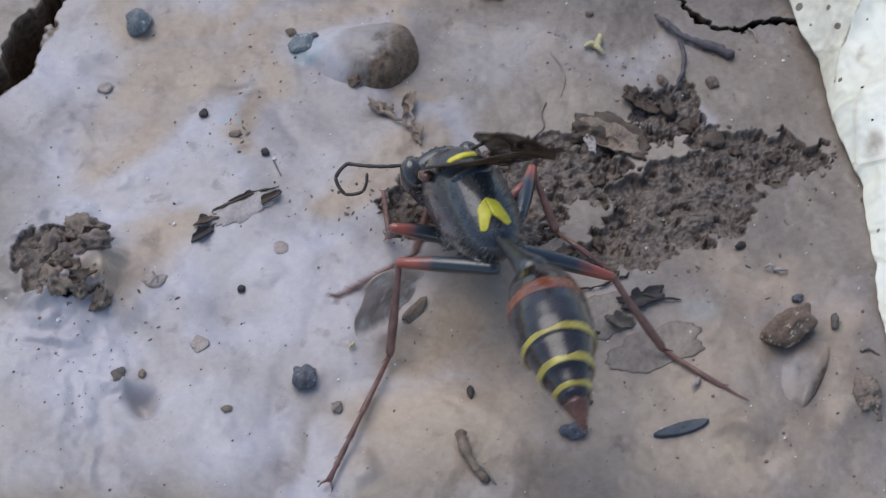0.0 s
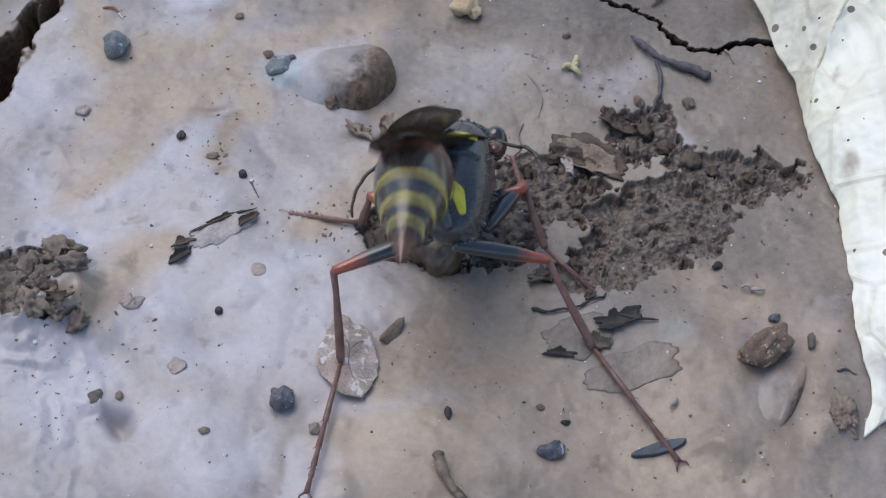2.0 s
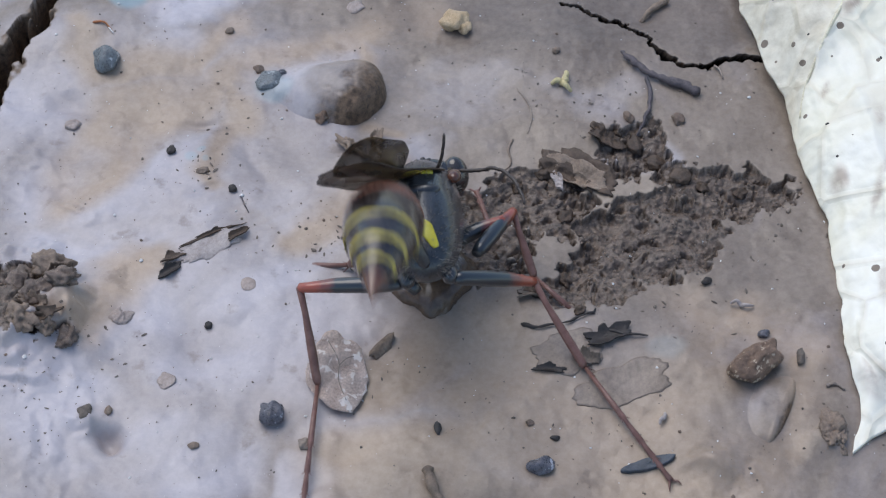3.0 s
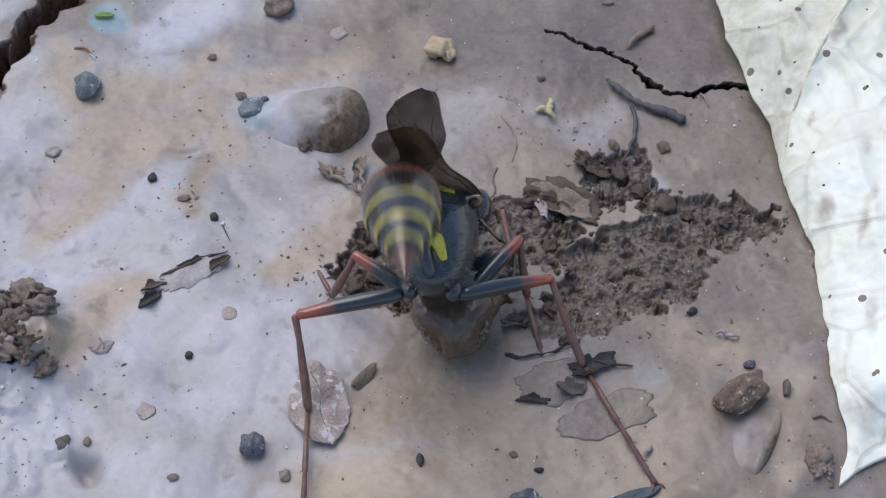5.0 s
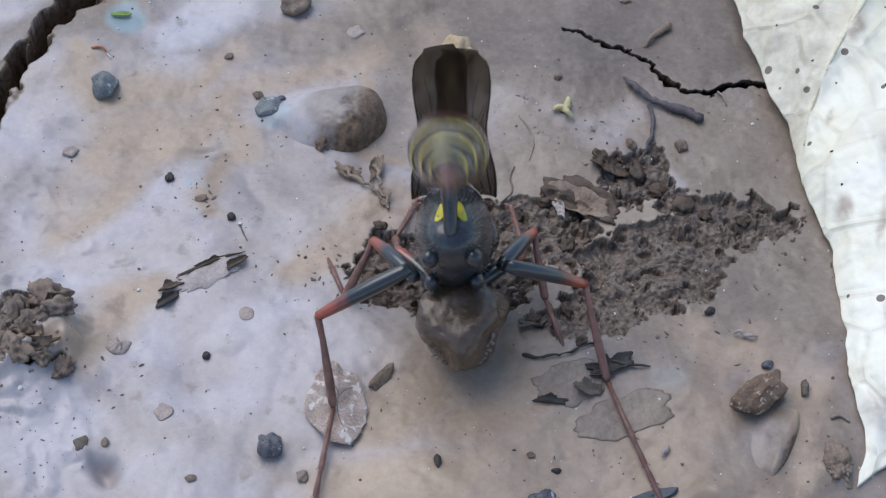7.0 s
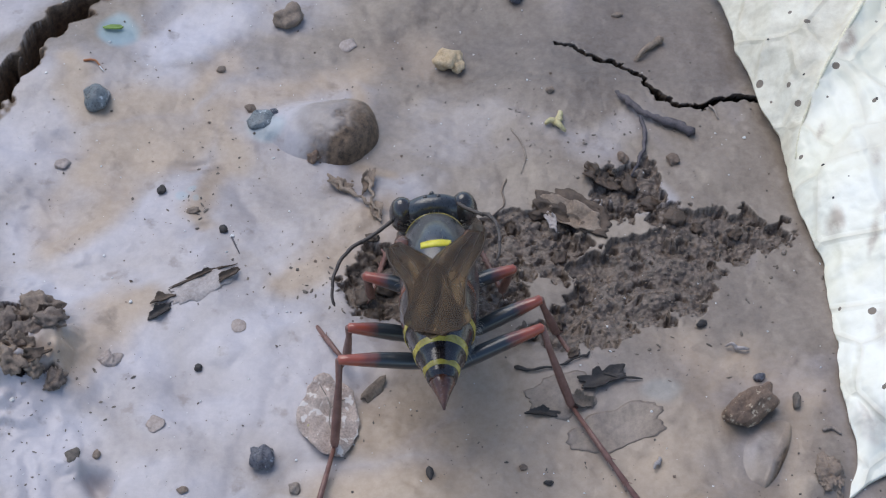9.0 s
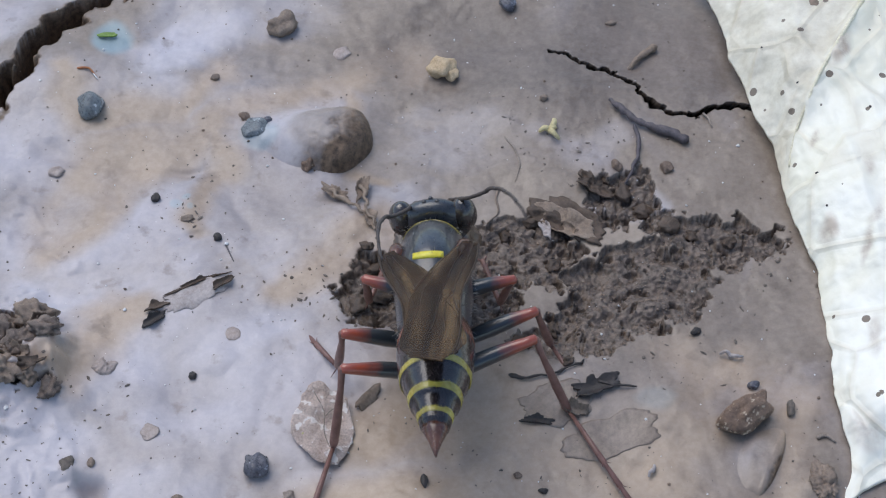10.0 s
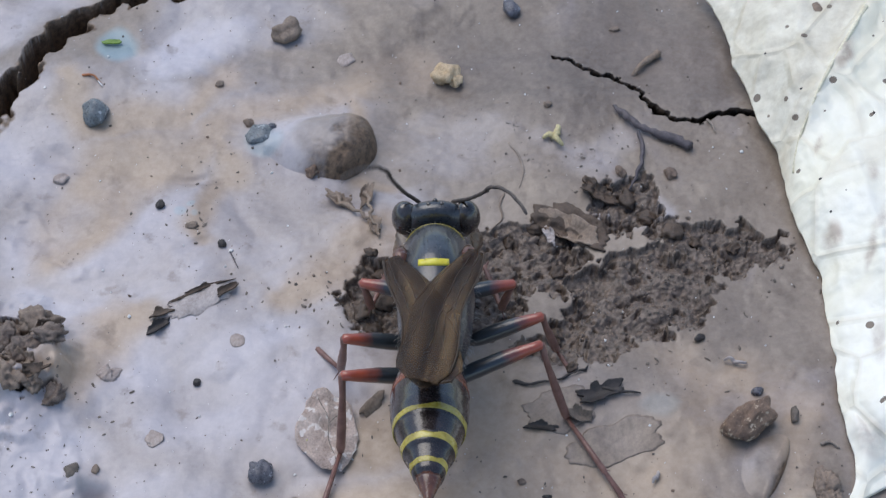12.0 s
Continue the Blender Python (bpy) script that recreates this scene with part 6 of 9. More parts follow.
    walk(WP["abdomen"], [
        (0, pose(0.00028, -0.00804, -0.00139, 24.5, -3.8, -12.7)), (0.055, pose(0.00028, -0.00804, -0.00139, 24.5, -3.8, -12.7)),
        (0.1, pose(0.00013, -0.00756, 0.00135, 16.9, -14.1, -8.7)), (0.2, pose(0.00002, -0.00645, 0.00255, 15.0, -8.5, -8.5)),
        (0.3, pose(0.00125, -0.00785, 0.00011, 18.0, -0.7, -10.1)), (0.4, pose(0.00047, -0.00655, 0.00245, 18.5, -11.7, -3.1)),
        (0.5, pose(0.00226, -0.00355, 0.00321, 3.1, 8.5, -9.7)), (0.6, pose(-0.00032, -0.00797, 0.00041, 10.2, -5.7, -3.4)),
        (0.7, pose(-0.00009, -0.00779, 0.00090, 16.2, -3.9, -5.0)), (0.8, pose(0.00030, -0.00466, 0.00325, 6.3, -2.6, -6.2)),
        (0.9, pose(-0.00022, -0.00795, 0.00052, 20.1, -6.0, -5.4)), (0.975, pose(0.00011, -0.00784, 0.00078, 23.9, -3.5, -7.1)),
        (1, pose(0.00011, -0.00784, 0.00078, 23.9, -3.5, -7.1)), (1.025, pose(0.00011, -0.00784, 0.00078, 23.9, -3.5, -7.1)),
        (1.1, pose(0.00073, -0.00678, 0.00220, 18.3, -8.6, -5.7)), (1.2, pose(-0.00119, -0.00788, 0.00010, 16.0, 3.0, -6.7)),
        (1.3, pose(-0.00109, -0.00800, -0.00062, 23.6, 0.2, -5.5)), (1.4, pose(-0.00060, -0.00805, -0.00140, 34.0, 0.3, -5.2)),
        (1.5, pose(-0.00010, -0.00793, 0.00054, 33.8, -0.4, -4.9)), (1.6, pose(-0.00129, -0.00604, 0.00257, 15.9, 1.0, -2.9)),
        (1.7, pose(-0.00086, -0.00806, -0.00055, 27.4, -15.0, 0.8)), (1.8, pose(-0.00147, -0.00674, 0.00196, 27.7, -8.9, 1.8)),
        (1.9, pose(-0.00163, -0.00577, 0.00256, 3.6, -10.3, 4.3)), (2, pose(-0.00206, -0.00357, 0.00291, 9.6, 1.3, 2.6)),
        (2.1, pose(-0.00112, -0.00566, 0.00282, 16.3, -4.0, 3.8)), (2.2, pose(-0.00124, -0.00298, 0.00350, 11.6, -4.2, 3.7)),
        (2.3, pose(-0.00254, -0.00278, 0.00393, -5.6, -2.4, 3.5)), (2.4, pose(-0.00160, -0.00324, 0.00288, -2.3, 1.8, 0.5)),
        (2.5, pose(-0.00134, -0.00409, 0.00308, -4.7, 2.3, -0.5)), (2.6, pose(-0.00109, -0.00468, 0.00311, -9.7, 16.1, -7.0)),
        (2.7, pose(-0.00148, -0.00310, 0.00301, 3.0, -4.1, 4.9)), (2.8, pose(-0.00191, -0.00617, 0.00216, 6.7, -6.1, 7.0)),
        (2.9, pose(-0.00185, -0.00341, 0.00367, 4.3, 7.0, 2.6)), (3, pose(-0.00131, -0.00481, 0.00302, 5.6, 17.6, 0.1)),
        (3.1, pose(-0.00120, -0.00652, 0.00227, 23.6, 3.3, 7.1)), (3.2, pose(-0.00211, -0.00592, 0.00219, 18.1, 3.1, 10.1)),
        (3.3, pose(-0.00195, -0.00467, 0.00276, 18.9, 6.9, 11.2)), (3.4, pose(-0.00315, -0.00474, 0.00286, 0.8, 20.0, 10.4)),
        (3.5, pose(-0.00273, -0.00640, 0.00120, 23.0, -3.6, 19.8)), (3.6, pose(-0.00061, -0.00689, 0.00212, 11.5, 6.2, 15.6)),
        (3.7, pose(-0.00287, -0.00465, 0.00336, 4.0, 12.2, 14.9)), (4, pose(-0.00169, -0.00561, 0.00261, 20.1, 0.8, 15.4)),
        (4.3, pose(-0.00202, -0.00420, 0.00405, 6.7, 3.3, 12.8)), (4.6, pose(-0.00152, -0.00458, 0.00298, 22.3, 3.0, 10.5)),
        (4.9, pose(-0.00165, -0.00411, 0.00437, 4.6, -1.3, 9.5)), (5.1, pose(-0.00148, -0.00413, 0.00346, 19.5, -0.5, 7.9)),
        (5.3, pose(-0.00146, -0.00406, 0.00540, 6.4, -3.8, 7.1)), (5.4, pose(-0.00186, -0.00423, 0.00418, -4.7, 19.5, 3.2)),
        (5.5, pose(-0.00139, -0.00417, 0.00334, 8.9, 12.4, 4.1)), (5.6, pose(-0.00093, -0.00415, 0.00367, 10.9, 4.1, 4.0)),
        (5.7, pose(-0.00144, -0.00436, 0.00369, -1.6, 40.0, -2.7)), (5.8, pose(-0.00136, -0.00709, 0.00163, 28.0, 3.5, 1.4)),
        (5.9, pose(-0.00127, -0.00470, 0.00305, 23.6, 13.7, -0.8)), (5.975, pose(-0.00132, -0.00570, 0.00273, 14.6, 3.7, -1.5)),
        (6, pose(-0.00132, -0.00570, 0.00273, 14.6, 3.7, -1.5)), (6.025, pose(-0.00132, -0.00570, 0.00273, 14.6, 3.7, -1.5)),
        (6.1, pose(-0.00172, -0.00469, 0.00539, 5.5, 5.0, -0.7)), (6.2, pose(-0.00271, -0.00480, 0.00219, 27.7, -2.1, 0.8)),
        (6.3, pose(-0.00327, -0.00458, 0.00441, 13.0, 13.1, 0.4)), (6.4, pose(-0.00206, -0.00446, 0.00435, -0.6, 33.0, -2.2)),
        (6.5, pose(-0.00033, -0.00425, 0.00424, 11.3, 7.4, -0.1)), (6.6, pose(-0.00030, -0.00601, 0.00282, 20.9, 2.0, 1.0)),
        (6.7, pose(-0.00089, -0.00508, 0.00438, 14.1, 13.1, 2.3)), (6.8, pose(0.00064, -0.00754, 0.00128, 42.4, 1.5, 1.3)),
        (6.9, pose(-0.00011, -0.00543, 0.00316, 43.0, -4.5, 1.1)), (7, pose(0.00002, -0.00588, 0.00326, 22.5, 0.7, 2.4)),
        (7.1, pose(-0.00181, -0.00578, 0.00373, 18.4, -1.6, 2.4)), (7.2, pose(-0.00016, -0.00707, 0.00200, 40.2, -3.7, 0.8)),
        (7.6, pose(-0.00036, -0.00755, 0.00125, 19.4, -0.1, 1.5)), (8, pose(-0.00046, -0.00729, 0.00162, 11.6, -0.1, 0.0)),
        (8.4, pose(-0.00028, 0.00088, 0.00038, 12.8, 0.0, -1.5)), (8.8, pose(-0.00005, 0.00223, 0.00054, 3.1, 0.1, -2.5)),
        (9, pose(-0.00010, 0.00137, 0.00032, 2.5, 0.1, -1.1)), (9.3, pose(0.00005, 0.00188, 0.00031, 0.4, -0.1, -3.2)),
        (9.5, pose(0.00022, -0.00037, -0.00022, -2.7, -0.3, -1.0)), (9.7, pose(0.00022, 0.00044, -0.00003, -2.1, 0.3, -0.8)),
        (9.9, pose(0.00014, 0.00095, 0.00012, -1.9, 1.1, -1.2)), (10, pose(0.00015, -0.00109, -0.00027, -3.4, 1.3, 0.5)),
        (10.2, pose(-0.00009, -0.00028, -0.00017, -3.8, 1.1, -1.3)), (10.5, pose(-0.00008, -0.00100, -0.00043, -5.9, 0.5, 0.4)),
        (10.8, pose(-0.00023, 0.00008, -0.00024, -5.1, 1.0, -0.2)), (11, pose(-0.00026, -0.00160, -0.00048, -6.5, 1.3, 1.2)),
        (11.2, pose(-0.00028, -0.00039, -0.00027, -5.7, 1.2, -0.5)), (11.5, pose(-0.00012, -0.00140, -0.00039, -6.8, 1.0, 0.9)),
        (11.7, pose(-0.00019, 0.00009, -0.00015, -5.7, 0.8, -1.5)), (11.9, pose(-0.00023, -0.00384, -0.00064, -9.2, 0.6, 0.2)),
        (12, pose(-0.00020, -0.00390, -0.00064, -9.3, 0.6, 0.2))])
    walk(WP["wing_l"], [
        (0, pose(-0.00176, 0.00120, 0.00230, 14.0, -21.1, -170.2)), (0.5, pose(-0.00121, 0.00120, 0.00230, 20.9, -13.8, 170.9)),
        (1, pose(-0.00121, 0.00120, 0.00230, 14.9, -9.7, 173.0)), (1.5, pose(-0.00121, 0.00120, 0.00230, 6.6, -7.1, 171.6)),
        (2, pose(-0.00110, 0.00120, 0.00230, 19.5, 34.9, 177.7)), (2.5, pose(-0.00110, 0.00120, 0.00230, 164.8, 60.0, -22.1)),
        (3, pose(-0.00110, 0.00120, 0.00230, 22.5, 35.7, 179.8)), (3.5, pose(-0.00110, 0.00120, 0.00230, 19.7, 38.9, 177.5)),
        (3.7, pose(-0.00110, 0.00120, 0.00230, 23.8, 45.2, 179.3)), (4.5, pose(-0.00144, 0.00120, 0.00230, 33.1, 29.9, -168.9)),
        (5.3, pose(-0.00198, 0.00120, 0.00230, 35.3, 15.9, -166.8)), (5.5, pose(-0.00198, 0.00120, 0.00230, 23.0, 29.9, -166.1)),
        (5.8, pose(-0.00198, 0.00120, 0.00230, 38.9, 11.8, -174.1)), (6, pose(-0.00198, 0.00120, 0.00230, 32.7, 8.5, -179.2)),
        (6.5, pose(-0.00198, 0.00120, 0.00230, 23.0, -1.9, -177.1)), (6.8, pose(-0.00198, 0.00120, 0.00230, 37.5, 2.1, -174.8)),
        (7, pose(-0.00198, 0.00120, 0.00230, 28.9, 2.7, -175.8)), (7.2, pose(-0.00198, 0.00120, 0.00230, 42.6, 0.2, -175.7)),
        (8, pose(-0.00235, 0.00070, 0.00230, 8.5, -0.7, -173.1)), (8.8, pose(-0.00235, 0.00070, 0.00230, 12.2, -0.9, -173.4)),
        (9, pose(-0.00235, 0.00070, 0.00230, 10.6, -0.7, -173.5)), (9.5, pose(-0.00235, 0.00070, 0.00230, 10.7, -0.8, -173.2)),
        (10, pose(-0.00235, 0.00070, 0.00230, 9.4, -1.5, -168.7)), (10.5, pose(-0.00235, 0.00070, 0.00230, 9.4, -1.0, -171.7)),
        (11, pose(-0.00235, 0.00070, 0.00230, 8.0, -1.2, -169.2)), (11.5, pose(-0.00235, 0.00070, 0.00230, 6.6, -0.9, -169.8)),
        (12, pose(-0.00235, 0.00070, 0.00230, 7.5, -0.7, -172.4))])
    walk(WP["wing_r"], [
        (0, pose(0.00176, 0.00120, 0.00230, 11.9, -39.5, 174.9)), (0.5, pose(0.00121, 0.00120, 0.00230, 12.3, -18.8, -171.1)),
        (1, pose(0.00121, 0.00120, 0.00230, 13.7, -5.9, 169.5)), (1.5, pose(0.00121, 0.00120, 0.00230, 4.3, -9.4, -174.7)),
        (2, pose(0.00110, 0.00120, 0.00230, 27.2, 46.1, 179.7)), (2.5, pose(0.00110, 0.00120, 0.00230, 150.9, 56.5, -38.5)),
        (3, pose(0.00110, 0.00120, 0.00230, 22.5, 25.4, 170.8)), (3.5, pose(0.00110, 0.00120, 0.00230, 20.6, 24.2, 168.0)),
        (3.7, pose(0.00110, 0.00120, 0.00230, 13.8, 48.4, 165.7)), (4.5, pose(0.00144, 0.00120, 0.00230, 27.6, 34.9, -179.2)),
        (5.3, pose(0.00198, 0.00120, 0.00230, 32.5, 21.5, -175.6)), (5.5, pose(0.00198, 0.00120, 0.00230, 31.6, 31.2, -166.6)),
        (5.8, pose(0.00198, 0.00120, 0.00230, 36.8, 17.9, 177.7)), (6, pose(0.00198, 0.00120, 0.00230, 35.2, 9.8, 178.4)),
        (6.5, pose(0.00198, 0.00120, 0.00230, 22.6, 0.1, -179.9)), (6.8, pose(0.00198, 0.00120, 0.00230, 36.7, 8.1, 177.2)),
        (7, pose(0.00198, 0.00120, 0.00230, 27.9, 2.0, -178.2)), (7.2, pose(0.00198, 0.00120, 0.00230, 42.2, 6.9, 176.9)),
        (8, pose(0.00235, 0.00070, 0.00268, 8.2, 0.9, 171.1)), (8.8, pose(0.00235, 0.00070, 0.00268, 10.6, 1.3, 170.7)),
        (9, pose(0.00235, 0.00070, 0.00268, 8.9, 1.1, 170.6)), (9.5, pose(0.00235, 0.00070, 0.00268, 9.4, 1.1, 170.9)),
        (10, pose(0.00235, 0.00070, 0.00268, 8.8, 0.3, 175.5)), (10.5, pose(0.00235, 0.00070, 0.00268, 8.7, 0.8, 172.3)),
        (11, pose(0.00235, 0.00070, 0.00268, 7.7, 0.4, 174.9)), (11.5, pose(0.00235, 0.00070, 0.00268, 6.4, 0.4, 174.3)),
        (12, pose(0.00235, 0.00070, 0.00268, 7.2, 0.7, 171.8))])
    walk(WP["femur_hl"], [
        (0, pose(-0.00079, -0.00392, -0.00209, 8.4, -28.6, 49.0)), (0.5, pose(-0.00052, -0.00374, -0.00219, 14.3, -27.8, 67.0)),
        (1, pose(-0.00074, -0.00371, -0.00187, -13.6, -33.6, 78.3)), (1.5, pose(-0.00142, -0.00347, -0.00200, -5.4, -48.8, 70.7)),
        (2, pose(-0.00120, -0.00345, -0.00193, -25.6, -25.1, 121.4)), (2.5, pose(-0.00085, -0.00354, -0.00206, 7.4, -21.1, 82.2)),
        (3, pose(-0.00195, -0.00338, -0.00199, 1.2, -31.6, 78.4)), (3.5, pose(-0.00192, -0.00368, -0.00221, -23.6, -33.2, 121.0)),
        (3.7, pose(-0.00185, -0.00364, -0.00219, -24.1, -33.4, 119.6)), (4.5, pose(-0.00179, -0.00358, -0.00210, -16.0, -36.8, 110.5)),
        (5.5, pose(-0.00234, -0.00368, -0.00220, -14.8, -39.2, 109.5)), (6, pose(-0.00251, -0.00350, -0.00251, -33.9, -43.5, 115.1)),
        (6.5, pose(-0.00237, -0.00352, -0.00222, -17.0, -43.0, 102.7)), (7, pose(-0.00258, -0.00318, -0.00256, -53.3, -59.9, 124.8)),
        (7.2, pose(-0.00254, -0.00335, -0.00268, -49.3, -49.6, 124.3)), (8, pose(-0.00145, -0.00351, -0.00203, -16.8, -34.2, 105.5)),
        (9, pose(-0.00060, -0.00341, -0.00219, 14.3, -15.1, 93.0)), (9.5, pose(-0.00044, -0.00333, -0.00228, 17.1, -11.4, 97.4)),
        (10, pose(-0.00035, -0.00317, -0.00249, 25.4, -12.2, 102.5)), (10.5, pose(-0.00037, -0.00322, -0.00238, 21.0, -9.2, 102.3)),
        (11, pose(-0.00038, -0.00316, -0.00245, 24.1, -9.8, 105.2)), (11.5, pose(-0.00040, -0.00309, -0.00244, 23.3, -8.9, 109.4)),
        (12, pose(-0.00038, -0.00315, -0.00244, 23.1, -7.9, 106.7))])
    walk(WP["tibia_hl"], [
        (0, pose(-0.00476, -0.00094, -0.00145, -73.4, -2.8, 80.2)), (0.5, pose(-0.00521, -0.00238, -0.00110, -70.8, -2.9, 87.4)),
        (1, pose(-0.00537, -0.00209, -0.00285, -76.3, 3.0, 90.6)), (1.5, pose(-0.00600, -0.00149, -0.00231, -87.0, -25.5, 89.3)),
        (2, pose(-0.00553, -0.00501, -0.00389, -100.5, -0.2, 102.9)), (2.5, pose(-0.00579, -0.00311, -0.00146, -90.5, 6.0, 97.7)),
        (3, pose(-0.00686, -0.00243, -0.00190, -89.9, 7.5, 104.3)), (3.5, pose(-0.00642, -0.00510, -0.00389, -101.7, 5.4, 118.5)),
        (3.7, pose(-0.00638, -0.00492, -0.00390, -102.4, 7.5, 118.8)), (4.5, pose(-0.00658, -0.00450, -0.00321, -99.7, -3.7, 111.1)),
        (5.5, pose(-0.00717, -0.00453, -0.00319, -97.3, -9.0, 104.1)), (6, pose(-0.00708, -0.00352, -0.00453, -98.9, -20.1, 97.1)),
        (6.5, pose(-0.00725, -0.00359, -0.00329, -96.8, -20.7, 96.2)), (7, pose(-0.00701, -0.00204, -0.00456, -102.3, -33.4, 102.0)),
        (7.2, pose(-0.00686, -0.00281, -0.00514, -105.6, -24.3, 101.9)), (8, pose(-0.00628, -0.00400, -0.00322, -90.3, -7.7, 97.1)),
        (9, pose(-0.00542, -0.00398, -0.00100, -81.0, 7.4, 94.0)), (9.5, pose(-0.00515, -0.00423, -0.00084, -81.6, 4.6, 91.4)),
        (10, pose(-0.00466, -0.00459, -0.00039, -77.2, 3.3, 95.3)), (10.5, pose(-0.00487, -0.00450, -0.00062, -80.2, 2.5, 92.6)),
        (11, pose(-0.00469, -0.00469, -0.00044, -81.8, 4.5, 95.4)), (11.5, pose(-0.00463, -0.00491, -0.00048, -83.6, 4.3, 94.7)),
        (12, pose(-0.00471, -0.00472, -0.00050, -85.3, 5.8, 94.6))])
    walk(WP["tarsus_hl"], [
        (0, pose(-0.00620, -0.00044, -0.00652, -30.3, -22.3, 142.2)), (0.5, pose(-0.00694, -0.00205, -0.00610, -27.1, -21.5, 151.8)),
        (1, pose(-0.00662, -0.00237, -0.00799, -33.5, -15.6, 156.4)), (1.5, pose(-0.00625, 0.00079, -0.00709, -51.2, -16.3, 167.7)),
        (2, pose(-0.00459, -0.00478, -0.00910, -33.7, 2.1, 175.3)), (2.5, pose(-0.00567, -0.00365, -0.00673, -23.8, -2.6, 171.6)),
        (3, pose(-0.00669, -0.00310, -0.00716, -35.8, -10.0, 178.1)), (3.5, pose(-0.00524, -0.00502, -0.00905, -38.0, 3.1, -166.1)),
        (3.7, pose(-0.00505, -0.00496, -0.00903, -38.3, 3.0, -166.3)), (4.5, pose(-0.00587, -0.00386, -0.00842, -40.9, 0.8, -171.5)),
        (5.5, pose(-0.00672, -0.00357, -0.00839, -43.6, -2.2, -176.9)), (6, pose(-0.00649, -0.00164, -0.00945, -50.5, -3.9, 173.5)),
        (6.5, pose(-0.00683, -0.00167, -0.00822, -46.8, -5.0, 177.0)), (7, pose(-0.00650, 0.00099, -0.00889, -67.0, -7.9, 178.8)),
        (7.2, pose(-0.00591, -0.00046, -0.00979, -58.8, -2.3, 176.7)), (8, pose(-0.00634, -0.00330, -0.00847, -39.8, -5.9, 172.2)),
        (9, pose(-0.00620, -0.00471, -0.00619, -19.9, -7.3, 164.4)), (9.5, pose(-0.00591, -0.00467, -0.00606, -16.6, -4.6, 164.7)),
        (10, pose(-0.00580, -0.00499, -0.00555, -15.8, -9.0, 165.5)), (10.5, pose(-0.00576, -0.00477, -0.00584, -14.4, -4.8, 167.7)),
        (11, pose(-0.00540, -0.00517, -0.00567, -13.6, -7.6, 164.7)), (11.5, pose(-0.00519, -0.00535, -0.00573, -13.4, -5.7, 164.9)),
        (12, pose(-0.00510, -0.00529, -0.00575, -13.5, -3.9, 165.3))])
    walk(WP["femur_hr"], [
        (0, pose(0.00115, -0.00344, -0.00189, -33.2, 30.6, -124.7)), (0.4, pose(0.00070, -0.00358, -0.00191, -9.5, 32.3, -88.0)),
        (0.5, pose(0.00100, -0.00359, -0.00197, -6.2, 32.3, -78.3)), (1, pose(0.00039, -0.00350, -0.00163, -25.5, 33.2, -104.7)),
        (1.5, pose(0.00158, -0.00337, -0.00205, -16.7, 49.8, -73.5)), (2, pose(0.00090, -0.00368, -0.00192, -10.3, 28.9, -73.3)),
        (2.5, pose(0.00118, -0.00362, -0.00198, -6.7, 17.7, -56.6)), (3, pose(0.00171, -0.00320, -0.00218, -25.3, 33.6, -65.5)),
        (3.5, pose(0.00139, -0.00345, -0.00200, -3.5, 28.4, -40.8)), (3.7, pose(0.00141, -0.00342, -0.00200, -1.8, 28.2, -40.1)),
        (4.5, pose(0.00184, -0.00314, -0.00196, 5.0, 33.1, -50.7)), (5.5, pose(0.00187, -0.00318, -0.00200, -0.1, 37.0, -58.4)),
        (6, pose(0.00203, -0.00323, -0.00207, -8.3, 45.6, -74.5)), (6.5, pose(0.00268, -0.00258, -0.00210, -4.4, 39.6, -58.2)),
        (7, pose(0.00316, -0.00192, -0.00217, -8.0, 60.1, -55.9)), (7.2, pose(0.00290, -0.00238, -0.00212, -5.8, 50.6, -58.6)),
        (8, pose(0.00091, -0.00364, -0.00198, -3.6, 34.3, -74.8)), (9, pose(0.00035, -0.00379, -0.00217, 9.9, 15.2, -71.2)),
        (9.5, pose(0.00032, -0.00378, -0.00228, 15.0, 11.3, -71.9)), (10, pose(0.00042, -0.00376, -0.00216, 9.9, 12.5, -71.9)),
        (10.5, pose(0.00033, -0.00376, -0.00223, 12.5, 9.3, -73.9)), (11, pose(0.00058, -0.00372, -0.00214, 10.2, 9.9, -72.0)),
        (11.5, pose(0.00060, -0.00365, -0.00218, 13.2, 8.8, -76.8)), (12, pose(0.00078, -0.00364, -0.00217, 16.3, 7.9, -74.0))])
